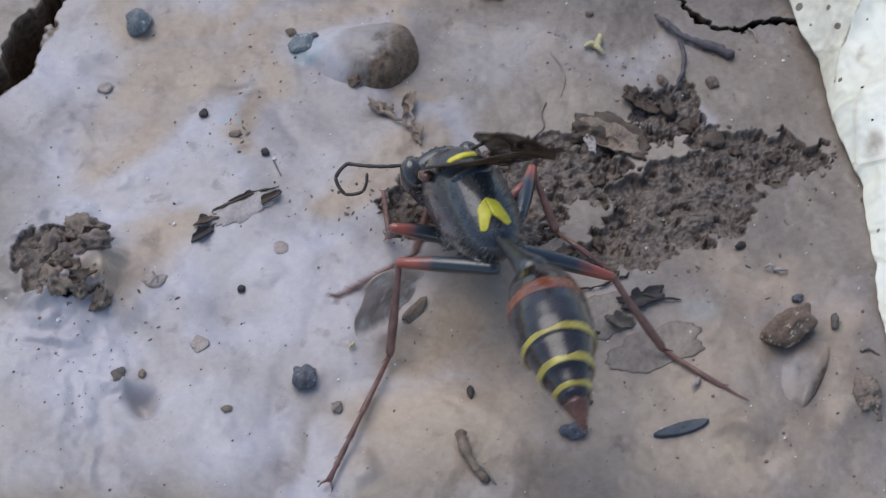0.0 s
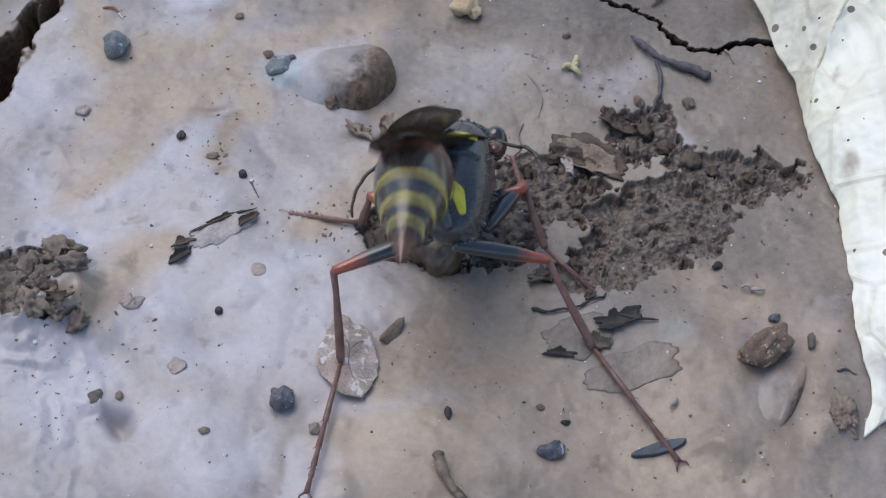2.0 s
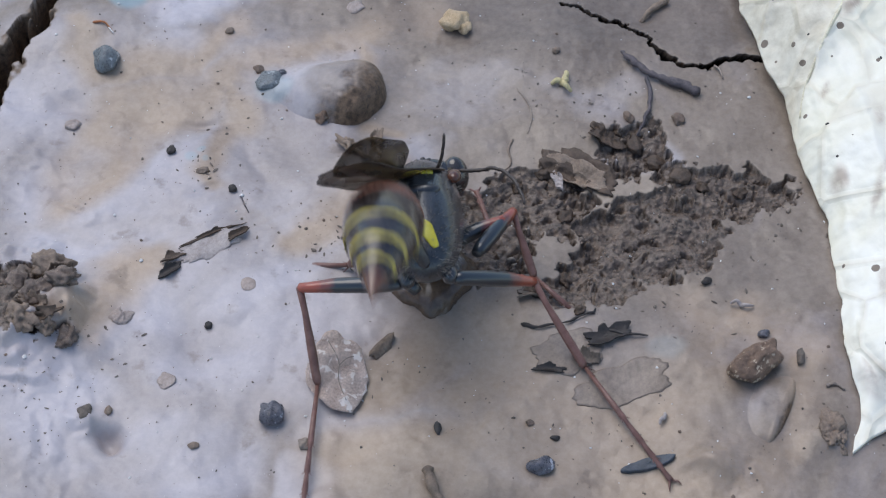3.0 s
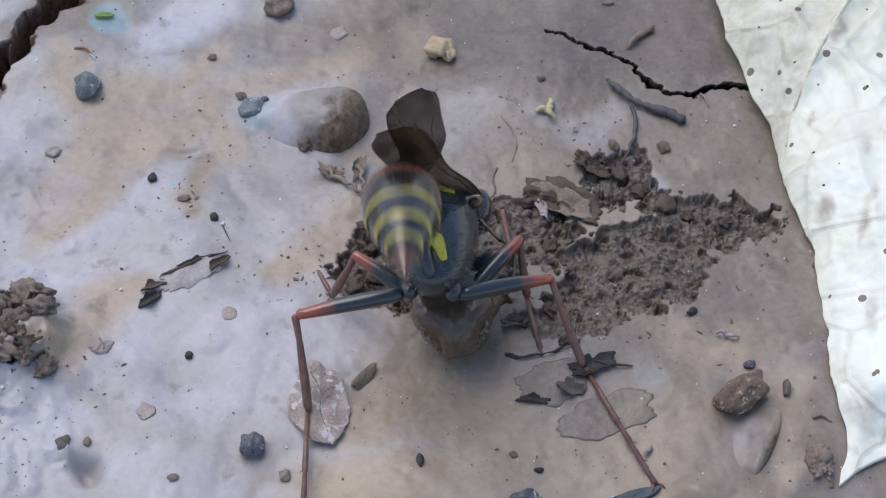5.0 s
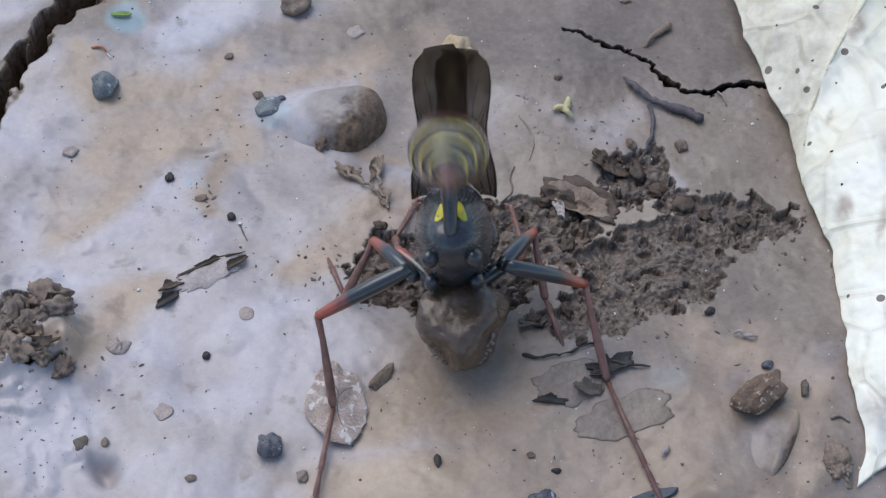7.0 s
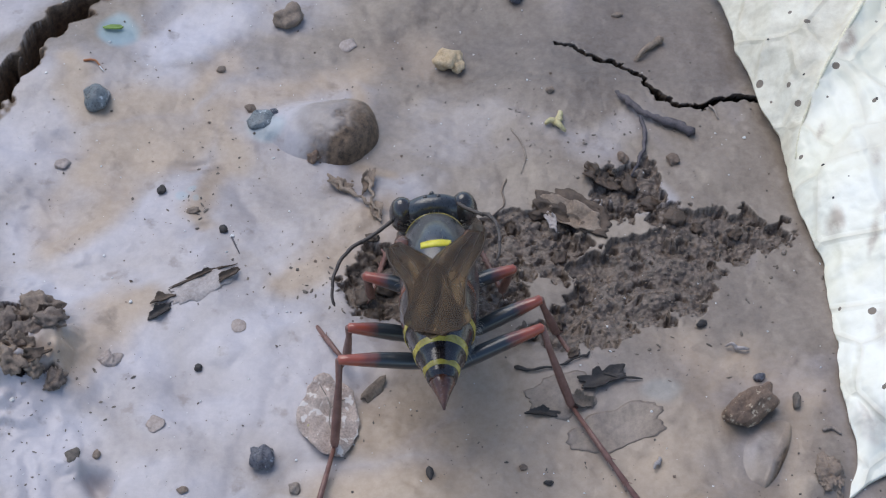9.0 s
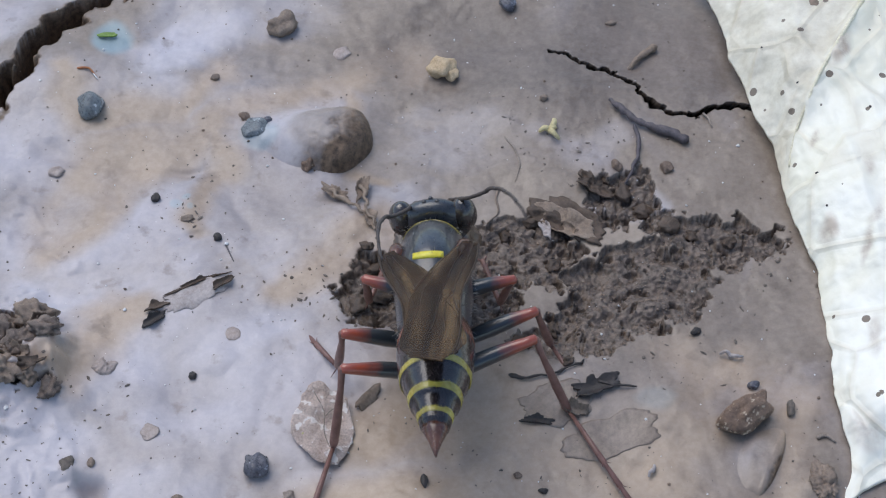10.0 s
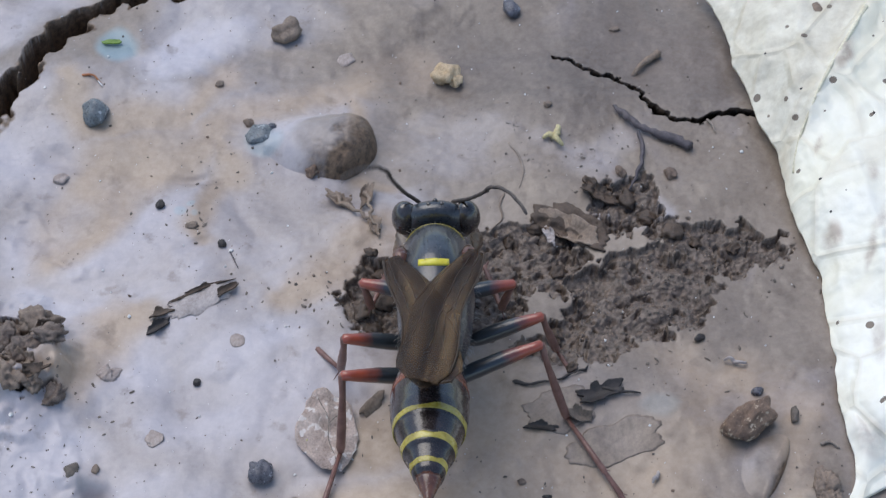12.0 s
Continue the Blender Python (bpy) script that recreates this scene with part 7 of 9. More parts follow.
    walk(WP["tibia_hr"], [
        (0, pose(0.00538, -0.00468, -0.00424, -69.9, 11.0, -116.6)), (0.4, pose(0.00561, -0.00297, -0.00261, -88.1, 4.8, -108.9)),
        (0.5, pose(0.00581, -0.00231, -0.00242, -92.8, -1.6, -108.2)), (1, pose(0.00505, -0.00350, -0.00343, -76.0, 11.4, -107.8)),
        (1.5, pose(0.00586, -0.00096, -0.00298, -81.7, 18.8, -106.4)), (2, pose(0.00548, -0.00186, -0.00271, -52.5, -9.0, -97.9)),
        (2.5, pose(0.00523, -0.00074, -0.00253, -55.3, -25.9, -104.2)), (3, pose(0.00533, -0.00026, -0.00396, -63.6, -15.3, -99.3)),
        (3.5, pose(0.00454, 0.00042, -0.00227, -58.6, -5.1, -83.4)), (3.7, pose(0.00458, 0.00045, -0.00214, -59.0, -3.7, -82.9)),
        (4.5, pose(0.00585, -0.00017, -0.00159, -66.5, 7.3, -86.4)), (5.5, pose(0.00612, -0.00055, -0.00201, -73.2, 1.5, -95.0)),
        (6, pose(0.00667, -0.00141, -0.00258, -81.9, 8.8, -101.7)), (6.5, pose(0.00679, 0.00026, -0.00239, -76.0, -3.8, -102.1)),
        (7, pose(0.00692, 0.00135, -0.00251, -80.6, 12.4, -101.2)), (7.2, pose(0.00695, 0.00054, -0.00244, -74.1, 5.0, -101.9)),
        (8, pose(0.00568, -0.00215, -0.00224, -74.2, 10.6, -97.6)), (9, pose(0.00509, -0.00242, -0.00135, -75.0, -4.1, -97.8)),
        (9.5, pose(0.00499, -0.00252, -0.00101, -74.4, -4.6, -97.2)), (10, pose(0.00516, -0.00241, -0.00133, -75.4, -1.0, -92.1)),
        (10.5, pose(0.00507, -0.00257, -0.00116, -73.5, -5.1, -93.9)), (11, pose(0.00531, -0.00235, -0.00127, -76.6, -2.8, -91.3)),
        (11.5, pose(0.00538, -0.00271, -0.00105, -75.9, -3.4, -91.7)), (12, pose(0.00545, -0.00250, -0.00078, -75.0, -5.5, -92.6))])
    walk(WP["tarsus_hr"], [
        (0, pose(0.00743, -0.00464, -0.00913, -33.1, 18.7, -153.2)), (0.4, pose(0.00592, -0.00261, -0.00789, -32.9, 11.5, -152.3)),
        (0.5, pose(0.00552, -0.00236, -0.00771, -34.8, 2.7, -165.3)), (1, pose(0.00659, -0.00292, -0.00847, -35.8, 8.8, -166.3)),
        (1.5, pose(0.00707, 0.00044, -0.00794, -51.5, 16.1, -164.8)), (2, pose(0.00859, -0.00295, -0.00686, -25.7, 21.9, -146.7)),
        (2.5, pose(0.00769, -0.00333, -0.00645, -20.1, 13.2, -144.6)), (3, pose(0.00746, -0.00187, -0.00854, -36.0, 9.6, -152.3)),
        (3.5, pose(0.00733, 0.00034, -0.00678, -30.2, 23.0, -133.5)), (3.7, pose(0.00733, 0.00050, -0.00667, -30.5, 22.5, -134.4)),
        (4.5, pose(0.00791, 0.00058, -0.00641, -36.6, 17.0, -149.1)), (5.5, pose(0.00767, -0.00055, -0.00708, -40.3, 14.3, -156.6)),
        (6, pose(0.00756, -0.00078, -0.00776, -47.1, 17.9, -165.4)), (6.5, pose(0.00797, -0.00035, -0.00752, -44.9, 12.3, -164.5)),
        (7, pose(0.00799, 0.00229, -0.00762, -65.5, 16.1, -169.2)), (7.2, pose(0.00846, 0.00068, -0.00752, -55.9, 19.1, -167.9)),
        (8, pose(0.00724, -0.00141, -0.00725, -36.2, 12.6, -161.0)), (9, pose(0.00640, -0.00297, -0.00645, -18.0, 3.6, -154.2)),
        (9.5, pose(0.00635, -0.00311, -0.00610, -14.0, 3.7, -153.1)), (10, pose(0.00649, -0.00255, -0.00645, -15.9, -0.1, -150.8)),
        (10.5, pose(0.00654, -0.00312, -0.00622, -12.5, 2.0, -149.3)), (11, pose(0.00653, -0.00262, -0.00642, -13.5, -0.1, -148.7)),
        (11.5, pose(0.00666, -0.00305, -0.00618, -12.2, 1.2, -147.8)), (12, pose(0.00680, -0.00305, -0.00588, -11.2, 2.1, -149.6))])
    walk(WP["femur_ml"], [
        (0, pose(-0.00132, 0.00106, -0.00178, 34.7, 2.3, -5.3)), (0.5, pose(-0.00189, 0.00018, -0.00220, 41.5, -9.4, 25.6)),
        (1, pose(-0.00178, 0.00154, -0.00167, 29.9, -3.7, 6.0)), (1.5, pose(-0.00223, 0.00131, -0.00085, 47.5, -11.4, 10.9)),
        (2, pose(-0.00139, -0.00044, -0.00284, 24.2, -29.1, 58.1)), (2.5, pose(-0.00152, -0.00038, -0.00278, 30.8, -15.3, 43.2)),
        (3, pose(-0.00119, -0.00064, -0.00316, 45.1, -15.5, 37.4)), (3.5, pose(-0.00204, -0.00017, -0.00242, 36.6, -24.5, 49.7)),
        (3.7, pose(-0.00207, -0.00013, -0.00237, 37.4, -23.5, 47.6)), (4.5, pose(-0.00156, -0.00038, -0.00275, 40.3, -27.6, 50.4)),
        (5.5, pose(-0.00159, -0.00039, -0.00275, 35.3, -35.1, 62.9)), (6, pose(-0.00249, 0.00090, -0.00211, 25.9, -26.7, 24.9)),
        (6.5, pose(-0.00148, -0.00041, -0.00281, 38.0, -30.2, 40.1)), (7, pose(-0.00233, 0.00031, -0.00193, 46.7, -31.5, 20.2)),
        (7.2, pose(-0.00206, 0.00003, -0.00243, 35.6, -36.6, 29.0)), (8, pose(-0.00133, -0.00043, -0.00287, 25.5, -32.5, 65.4)),
        (9, pose(-0.00164, -0.00042, -0.00274, 23.3, -15.1, 93.4)), (9.5, pose(-0.00163, -0.00041, -0.00275, 21.0, -11.4, 92.0)),
        (10, pose(-0.00178, -0.00047, -0.00266, 26.9, -11.8, 97.7)), (10.5, pose(-0.00171, -0.00044, -0.00272, 20.3, -9.1, 96.3)),
        (11, pose(-0.00171, -0.00044, -0.00271, 23.5, -9.4, 98.0)), (11.5, pose(-0.00162, -0.00043, -0.00275, 22.3, -8.8, 102.3)),
        (12, pose(-0.00160, -0.00042, -0.00276, 21.6, -7.9, 100.9))])
    walk(WP["tibia_ml"], [
        (0, pose(-0.00097, 0.00399, 0.00027, -64.0, -0.2, 81.5)), (0.5, pose(-0.00340, 0.00244, 0.00016, -42.9, -36.0, 66.6)),
        (1, pose(-0.00222, 0.00464, 0.00012, -57.6, -3.3, 88.1)), (1.5, pose(-0.00320, 0.00360, 0.00175, -44.9, -62.4, 57.4)),
        (2, pose(-0.00456, 0.00069, -0.00155, -86.6, -43.7, 95.6)), (2.5, pose(-0.00399, 0.00154, -0.00100, -72.7, -41.7, 81.5)),
        (3, pose(-0.00328, 0.00097, -0.00070, -58.6, -43.1, 78.2)), (3.5, pose(-0.00482, 0.00102, -0.00047, -84.6, -24.0, 113.9)),
        (3.7, pose(-0.00477, 0.00116, -0.00037, -84.8, -24.4, 113.8)), (4.5, pose(-0.00437, 0.00054, -0.00069, -75.3, -35.3, 104.0)),
        (5.5, pose(-0.00475, -0.00012, -0.00105, -67.2, -42.4, 93.3)), (6, pose(-0.00449, 0.00354, -0.00070, -65.3, -0.4, 100.9)),
        (6.5, pose(-0.00416, 0.00105, -0.00090, -62.9, -47.1, 85.3)), (7, pose(-0.00446, 0.00216, 0.00030, -69.3, -40.3, 100.3)),
        (7.2, pose(-0.00457, 0.00199, -0.00075, -73.1, -31.3, 100.9)), (8, pose(-0.00464, 0.00017, -0.00156, -73.2, -36.0, 87.7)),
        (9, pose(-0.00492, -0.00099, -0.00136, -80.1, -20.6, 82.8)), (9.5, pose(-0.00498, -0.00078, -0.00149, -80.7, -18.0, 83.2)),
        (10, pose(-0.00492, -0.00123, -0.00106, -77.1, -17.8, 85.9)), (10.5, pose(-0.00504, -0.00100, -0.00149, -80.0, -15.5, 85.8)),
        (11, pose(-0.00494, -0.00114, -0.00130, -78.0, -16.8, 86.4)), (11.5, pose(-0.00483, -0.00134, -0.00140, -79.5, -16.3, 86.6)),
        (12, pose(-0.00485, -0.00124, -0.00145, -82.1, -17.0, 86.4))])
    walk(WP["tarsus_ml"], [
        (0, pose(-0.00262, 0.00425, -0.00315, -13.1, -34.3, 101.9)), (0.5, pose(-0.00535, 0.00494, -0.00194, 10.8, -28.0, 67.7)),
        (1, pose(-0.00425, 0.00489, -0.00308, 7.7, -31.3, 64.2)), (1.5, pose(-0.00419, 0.00706, 0.00051, 2.1, -50.3, 81.1)),
        (2, pose(-0.00504, 0.00327, -0.00430, -7.4, -31.3, 80.8)), (2.5, pose(-0.00475, 0.00409, -0.00371, 6.6, -16.7, 49.0)),
        (3, pose(-0.00476, 0.00354, -0.00307, 1.6, -30.3, 72.8)), (3.5, pose(-0.00577, 0.00228, -0.00392, -3.8, -34.7, 89.1)),
        (3.7, pose(-0.00572, 0.00245, -0.00381, -7.9, -35.1, 95.6)), (4.5, pose(-0.00582, 0.00237, -0.00369, 16.3, -25.7, 46.2)),
        (5.5, pose(-0.00636, 0.00216, -0.00364, 28.6, -8.6, 16.2)), (6, pose(-0.00606, 0.00327, -0.00415, 35.8, -15.5, 12.1)),
        (6.5, pose(-0.00568, 0.00366, -0.00320, 29.6, -14.7, 18.3)), (7, pose(-0.00620, 0.00418, -0.00241, 53.4, -16.7, 11.1)),
        (7.2, pose(-0.00601, 0.00364, -0.00385, 43.2, -20.1, 12.9)), (8, pose(-0.00565, 0.00235, -0.00450, 18.6, -19.5, 30.8)),
        (9, pose(-0.00541, 0.00040, -0.00487, 5.5, -4.1, 27.4)), (9.5, pose(-0.00545, 0.00044, -0.00505, 0.1, -4.3, 30.0)),
        (10, pose(-0.00569, -0.00004, -0.00459, 2.3, -1.1, 34.7)), (10.5, pose(-0.00563, 0.00004, -0.00510, -1.7, -2.1, 31.4)),
        (11, pose(-0.00566, -0.00002, -0.00485, -0.9, -0.4, 34.3)), (11.5, pose(-0.00546, -0.00026, -0.00499, -2.3, -1.5, 34.2)),
        (12, pose(-0.00530, -0.00010, -0.00505, -5.9, -3.1, 37.9))])
    walk(WP["femur_mr"], [
        (0, pose(0.00298, 0.00162, -0.00170, 25.0, 17.3, -28.4)), (0.5, pose(0.00247, 0.00082, -0.00187, 33.2, 20.3, -25.5)),
        (1, pose(0.00293, 0.00132, -0.00209, 18.8, 20.6, -33.0)), (1.5, pose(0.00335, 0.00219, -0.00053, 38.9, 22.5, -18.3)),
        (2, pose(0.00213, 0.00079, -0.00217, 25.6, 9.1, -23.4)), (2.5, pose(0.00238, 0.00055, -0.00216, 26.9, 12.5, -36.3)),
        (3, pose(0.00267, 0.00136, -0.00225, 15.9, 23.7, -27.1)), (3.5, pose(0.00177, 0.00029, -0.00225, 37.7, 13.8, -10.9)),
        (3.7, pose(0.00181, 0.00041, -0.00216, 37.7, 13.6, -10.7)), (4.5, pose(0.00210, 0.00033, -0.00210, 39.4, 21.2, -22.9)),
        (5.5, pose(0.00195, -0.00004, -0.00237, 41.3, 26.1, -30.0)), (6, pose(0.00253, 0.00096, -0.00179, 33.1, 21.2, -24.0)),
        (6.5, pose(0.00229, 0.00028, -0.00223, 33.2, 28.2, -32.1)), (7, pose(0.00268, 0.00135, -0.00121, 42.3, 26.8, -11.7)),
        (7.2, pose(0.00247, 0.00101, -0.00163, 37.6, 22.3, -18.2)), (8, pose(0.00192, -0.00017, -0.00254, 31.9, 26.9, -45.6)),
        (9, pose(0.00186, -0.00032, -0.00270, 16.3, 15.2, -73.6)), (9.5, pose(0.00192, -0.00034, -0.00268, 16.5, 11.4, -78.4)),
        (10, pose(0.00182, -0.00033, -0.00273, 12.4, 12.4, -74.4)), (10.5, pose(0.00192, -0.00029, -0.00270, 13.4, 9.3, -72.6)),
        (11, pose(0.00188, -0.00030, -0.00273, 9.9, 9.8, -73.9)), (11.5, pose(0.00195, -0.00032, -0.00270, 12.1, 8.7, -77.8)),
        (12, pose(0.00218, -0.00027, -0.00261, 15.2, 7.9, -76.7))])
    walk(WP["tibia_mr"], [
        (0, pose(0.00493, 0.00427, -0.00024, -77.3, -15.3, -118.2)), (0.5, pose(0.00439, 0.00325, -0.00002, -83.5, 16.0, -107.4)),
        (1, pose(0.00513, 0.00396, -0.00101, -78.0, -15.1, -111.2)), (1.5, pose(0.00505, 0.00458, 0.00155, -84.9, 10.0, -107.0)),
        (2, pose(0.00364, 0.00367, -0.00063, -60.5, -14.3, -100.2)), (2.5, pose(0.00456, 0.00293, -0.00057, -71.3, -2.9, -96.6)),
        (3, pose(0.00460, 0.00426, -0.00135, -77.0, -15.9, -99.4)), (3.5, pose(0.00282, 0.00299, -0.00012, -72.9, 17.5, -74.7)),
        (3.7, pose(0.00285, 0.00312, -0.00002, -72.8, 17.9, -74.6)), (4.5, pose(0.00395, 0.00258, 0.00002, -79.7, 21.0, -81.9)),
        (5.5, pose(0.00421, 0.00179, -0.00024, -86.3, 19.2, -90.7)), (6, pose(0.00440, 0.00342, 0.00004, -82.0, -2.7, -104.5)),
        (6.5, pose(0.00468, 0.00233, -0.00049, -86.0, 11.4, -99.2)), (7, pose(0.00429, 0.00374, 0.00096, -84.6, 13.6, -101.1)),
        (7.2, pose(0.00415, 0.00346, 0.00041, -78.2, 6.2, -101.7)), (8, pose(0.00471, 0.00135, -0.00084, -78.6, 24.6, -93.9)),
        (9, pose(0.00525, 0.00040, -0.00172, -77.8, 20.9, -92.0)), (9.5, pose(0.00534, 0.00016, -0.00168, -79.1, 20.3, -90.5)),
        (10, pose(0.00525, 0.00046, -0.00198, -81.4, 17.5, -88.6)), (10.5, pose(0.00530, 0.00063, -0.00188, -77.4, 13.8, -89.1)),
        (11, pose(0.00532, 0.00058, -0.00212, -80.0, 17.5, -87.0)), (11.5, pose(0.00542, 0.00031, -0.00196, -77.2, 16.6, -86.9)),
        (12, pose(0.00559, 0.00041, -0.00168, -77.1, 13.8, -87.3))])
    walk(WP["tarsus_mr"], [
        (0, pose(0.00521, 0.00301, -0.00382, -39.9, 18.1, -154.2)), (0.5, pose(0.00511, 0.00411, -0.00365, -38.3, 14.7, -145.1)),
        (1, pose(0.00552, 0.00277, -0.00460, -41.5, 16.3, -153.8)), (1.5, pose(0.00556, 0.00511, -0.00218, -53.2, 29.4, -151.1)),
        (2, pose(0.00534, 0.00253, -0.00384, -26.6, 27.2, -130.7)), (2.5, pose(0.00575, 0.00261, -0.00417, -25.0, 15.8, -135.1)),
        (3, pose(0.00528, 0.00312, -0.00491, -40.2, 17.5, -138.9)), (3.5, pose(0.00362, 0.00434, -0.00358, -33.6, 24.8, -129.6)),
        (3.7, pose(0.00364, 0.00449, -0.00347, -33.6, 24.7, -129.7)), (4.5, pose(0.00444, 0.00400, -0.00347, -42.6, 14.8, -152.5)),
        (5.5, pose(0.00447, 0.00303, -0.00382, -47.8, 5.8, -167.3)), (6, pose(0.00487, 0.00312, -0.00372, -52.6, 12.9, -170.6)),
        (6.5, pose(0.00506, 0.00303, -0.00421, -51.0, 15.3, -160.9)), (7, pose(0.00482, 0.00454, -0.00272, -71.4, 15.2, -169.6)),
        (7.2, pose(0.00499, 0.00369, -0.00329, -61.8, 18.3, -168.6)), (8, pose(0.00556, 0.00285, -0.00423, -41.3, 14.2, -158.3)),
        (9, pose(0.00610, 0.00169, -0.00519, -25.0, 4.3, -151.9)), (9.5, pose(0.00607, 0.00145, -0.00518, -21.0, 4.0, -151.7)),
        (10, pose(0.00579, 0.00160, -0.00556, -23.1, 0.6, -147.7)), (10.5, pose(0.00611, 0.00153, -0.00548, -19.7, 2.3, -147.5)),
        (11, pose(0.00592, 0.00173, -0.00569, -20.5, 0.2, -147.0)), (11.5, pose(0.00620, 0.00142, -0.00551, -19.5, 0.9, -149.5)),
        (12, pose(0.00640, 0.00133, -0.00528, -18.1, 2.2, -149.1))])
    walk(WP["femur_fl"], [
        (0, pose(-0.00100, 0.00260, -0.00220, 30.8, -32.9, 65.3)), (0.5, pose(-0.00100, 0.00260, -0.00220, 40.0, -27.6, 66.1)),
        (1, pose(-0.00100, 0.00260, -0.00220, 27.5, -31.1, 63.4)), (1.5, pose(-0.00100, 0.00260, -0.00220, 45.2, -40.2, 45.0)),
        (2, pose(-0.00100, 0.00260, -0.00220, 23.0, -30.7, 69.6)), (2.5, pose(-0.00100, 0.00260, -0.00220, 22.4, -20.6, 74.1)),
        (3, pose(-0.00100, 0.00260, -0.00220, 38.9, -27.1, 62.3)), (3.5, pose(-0.00100, 0.00260, -0.00220, 38.2, -29.2, 61.9)),
        (3.7, pose(-0.00100, 0.00260, -0.00220, 38.2, -29.2, 61.9)), (4.5, pose(-0.00100, 0.00260, -0.00220, 42.1, -31.7, 61.1)),
        (5.3, pose(-0.00100, 0.00260, -0.00220, 45.6, -34.3, 60.3)), (5.5, pose(-0.00100, 0.00260, -0.00220, 45.6, -34.3, 60.3)),
        (6, pose(-0.00100, 0.00260, -0.00220, 39.2, -42.0, 53.9)), (6.5, pose(-0.00100, 0.00260, -0.00220, 41.4, -37.1, 55.0)),
        (7, pose(-0.00100, 0.00260, -0.00220, 60.9, -38.3, 25.5)), (7.2, pose(-0.00100, 0.00260, -0.00220, 48.5, -45.0, 41.9)),
        (8, pose(-0.00100, 0.00260, -0.00220, 31.8, -32.2, 63.8)), (8.8, pose(-0.00100, 0.00260, -0.00220, 19.0, -13.7, 75.7)),
        (9, pose(-0.00100, 0.00260, -0.00220, 19.0, -13.7, 75.7)), (9.5, pose(-0.00100, 0.00260, -0.00220, 12.2, -10.7, 77.3)),
        (10, pose(-0.00100, 0.00260, -0.00220, 19.8, -9.5, 77.4)), (10.5, pose(-0.00100, 0.00260, -0.00220, 9.4, -8.0, 78.1)),
        (11, pose(-0.00100, 0.00260, -0.00220, 12.8, -7.4, 78.1)), (11.5, pose(-0.00100, 0.00260, -0.00220, 11.3, -7.3, 78.6)),
        (12, pose(-0.00100, 0.00260, -0.00220, 9.8, -7.1, 78.9))])
    walk(WP["tibia_fl"], [
        (0, pose(-0.00387, 0.00294, -0.00082, -50.8, -54.9, 38.2)), (0.5, pose(-0.00363, 0.00272, -0.00038, -49.7, -51.8, 47.2)),
        (1, pose(-0.00388, 0.00319, -0.00093, -62.9, -56.0, 52.5)), (1.5, pose(-0.00363, 0.00316, -0.00047, -3.7, -70.9, 3.3)),
        (2, pose(-0.00398, 0.00303, -0.00112, -103.2, -55.4, 91.8)), (2.5, pose(-0.00396, 0.00300, -0.00106, -92.4, -40.9, 81.9)),
        (3, pose(-0.00363, 0.00295, -0.00041, -58.5, -57.5, 60.3)), (3.5, pose(-0.00367, 0.00293, -0.00047, -95.7, -64.5, 99.6)),
        (3.7, pose(-0.00367, 0.00293, -0.00047, -95.7, -64.5, 99.6)), (4.5, pose(-0.00362, 0.00276, -0.00038, -77.9, -70.1, 79.8)),
        (5.3, pose(-0.00358, 0.00259, -0.00031, -51.8, -72.9, 52.7)), (5.5, pose(-0.00358, 0.00259, -0.00031, -51.8, -72.9, 52.7)),
        (6, pose(-0.00380, 0.00297, -0.00070, -39.3, -78.5, 33.9)), (6.5, pose(-0.00370, 0.00293, -0.00051, -43.2, -73.0, 40.9)),
        (7, pose(-0.00324, 0.00326, -0.00001, 62.3, -63.8, -54.0)), (7.2, pose(-0.00368, 0.00305, -0.00051, 35.6, -79.5, -36.7)),
        (8, pose(-0.00384, 0.00300, -0.00077, -74.4, -62.3, 67.7)), (8.8, pose(-0.00399, 0.00311, -0.00119, -87.4, -29.7, 78.4)),
        (9, pose(-0.00399, 0.00311, -0.00119, -87.4, -29.7, 78.4)), (9.5, pose(-0.00408, 0.00316, -0.00153, -93.1, -24.1, 80.7)),
        (10, pose(-0.00398, 0.00308, -0.00113, -85.6, -23.6, 82.9)), (10.5, pose(-0.00410, 0.00318, -0.00168, -93.1, -19.7, 84.0)),
        (11, pose(-0.00407, 0.00315, -0.00149, -89.2, -19.5, 85.1)), (11.5, pose(-0.00409, 0.00314, -0.00158, -92.3, -18.8, 85.5)),
        (12, pose(-0.00411, 0.00314, -0.00166, -95.3, -18.2, 85.9))])
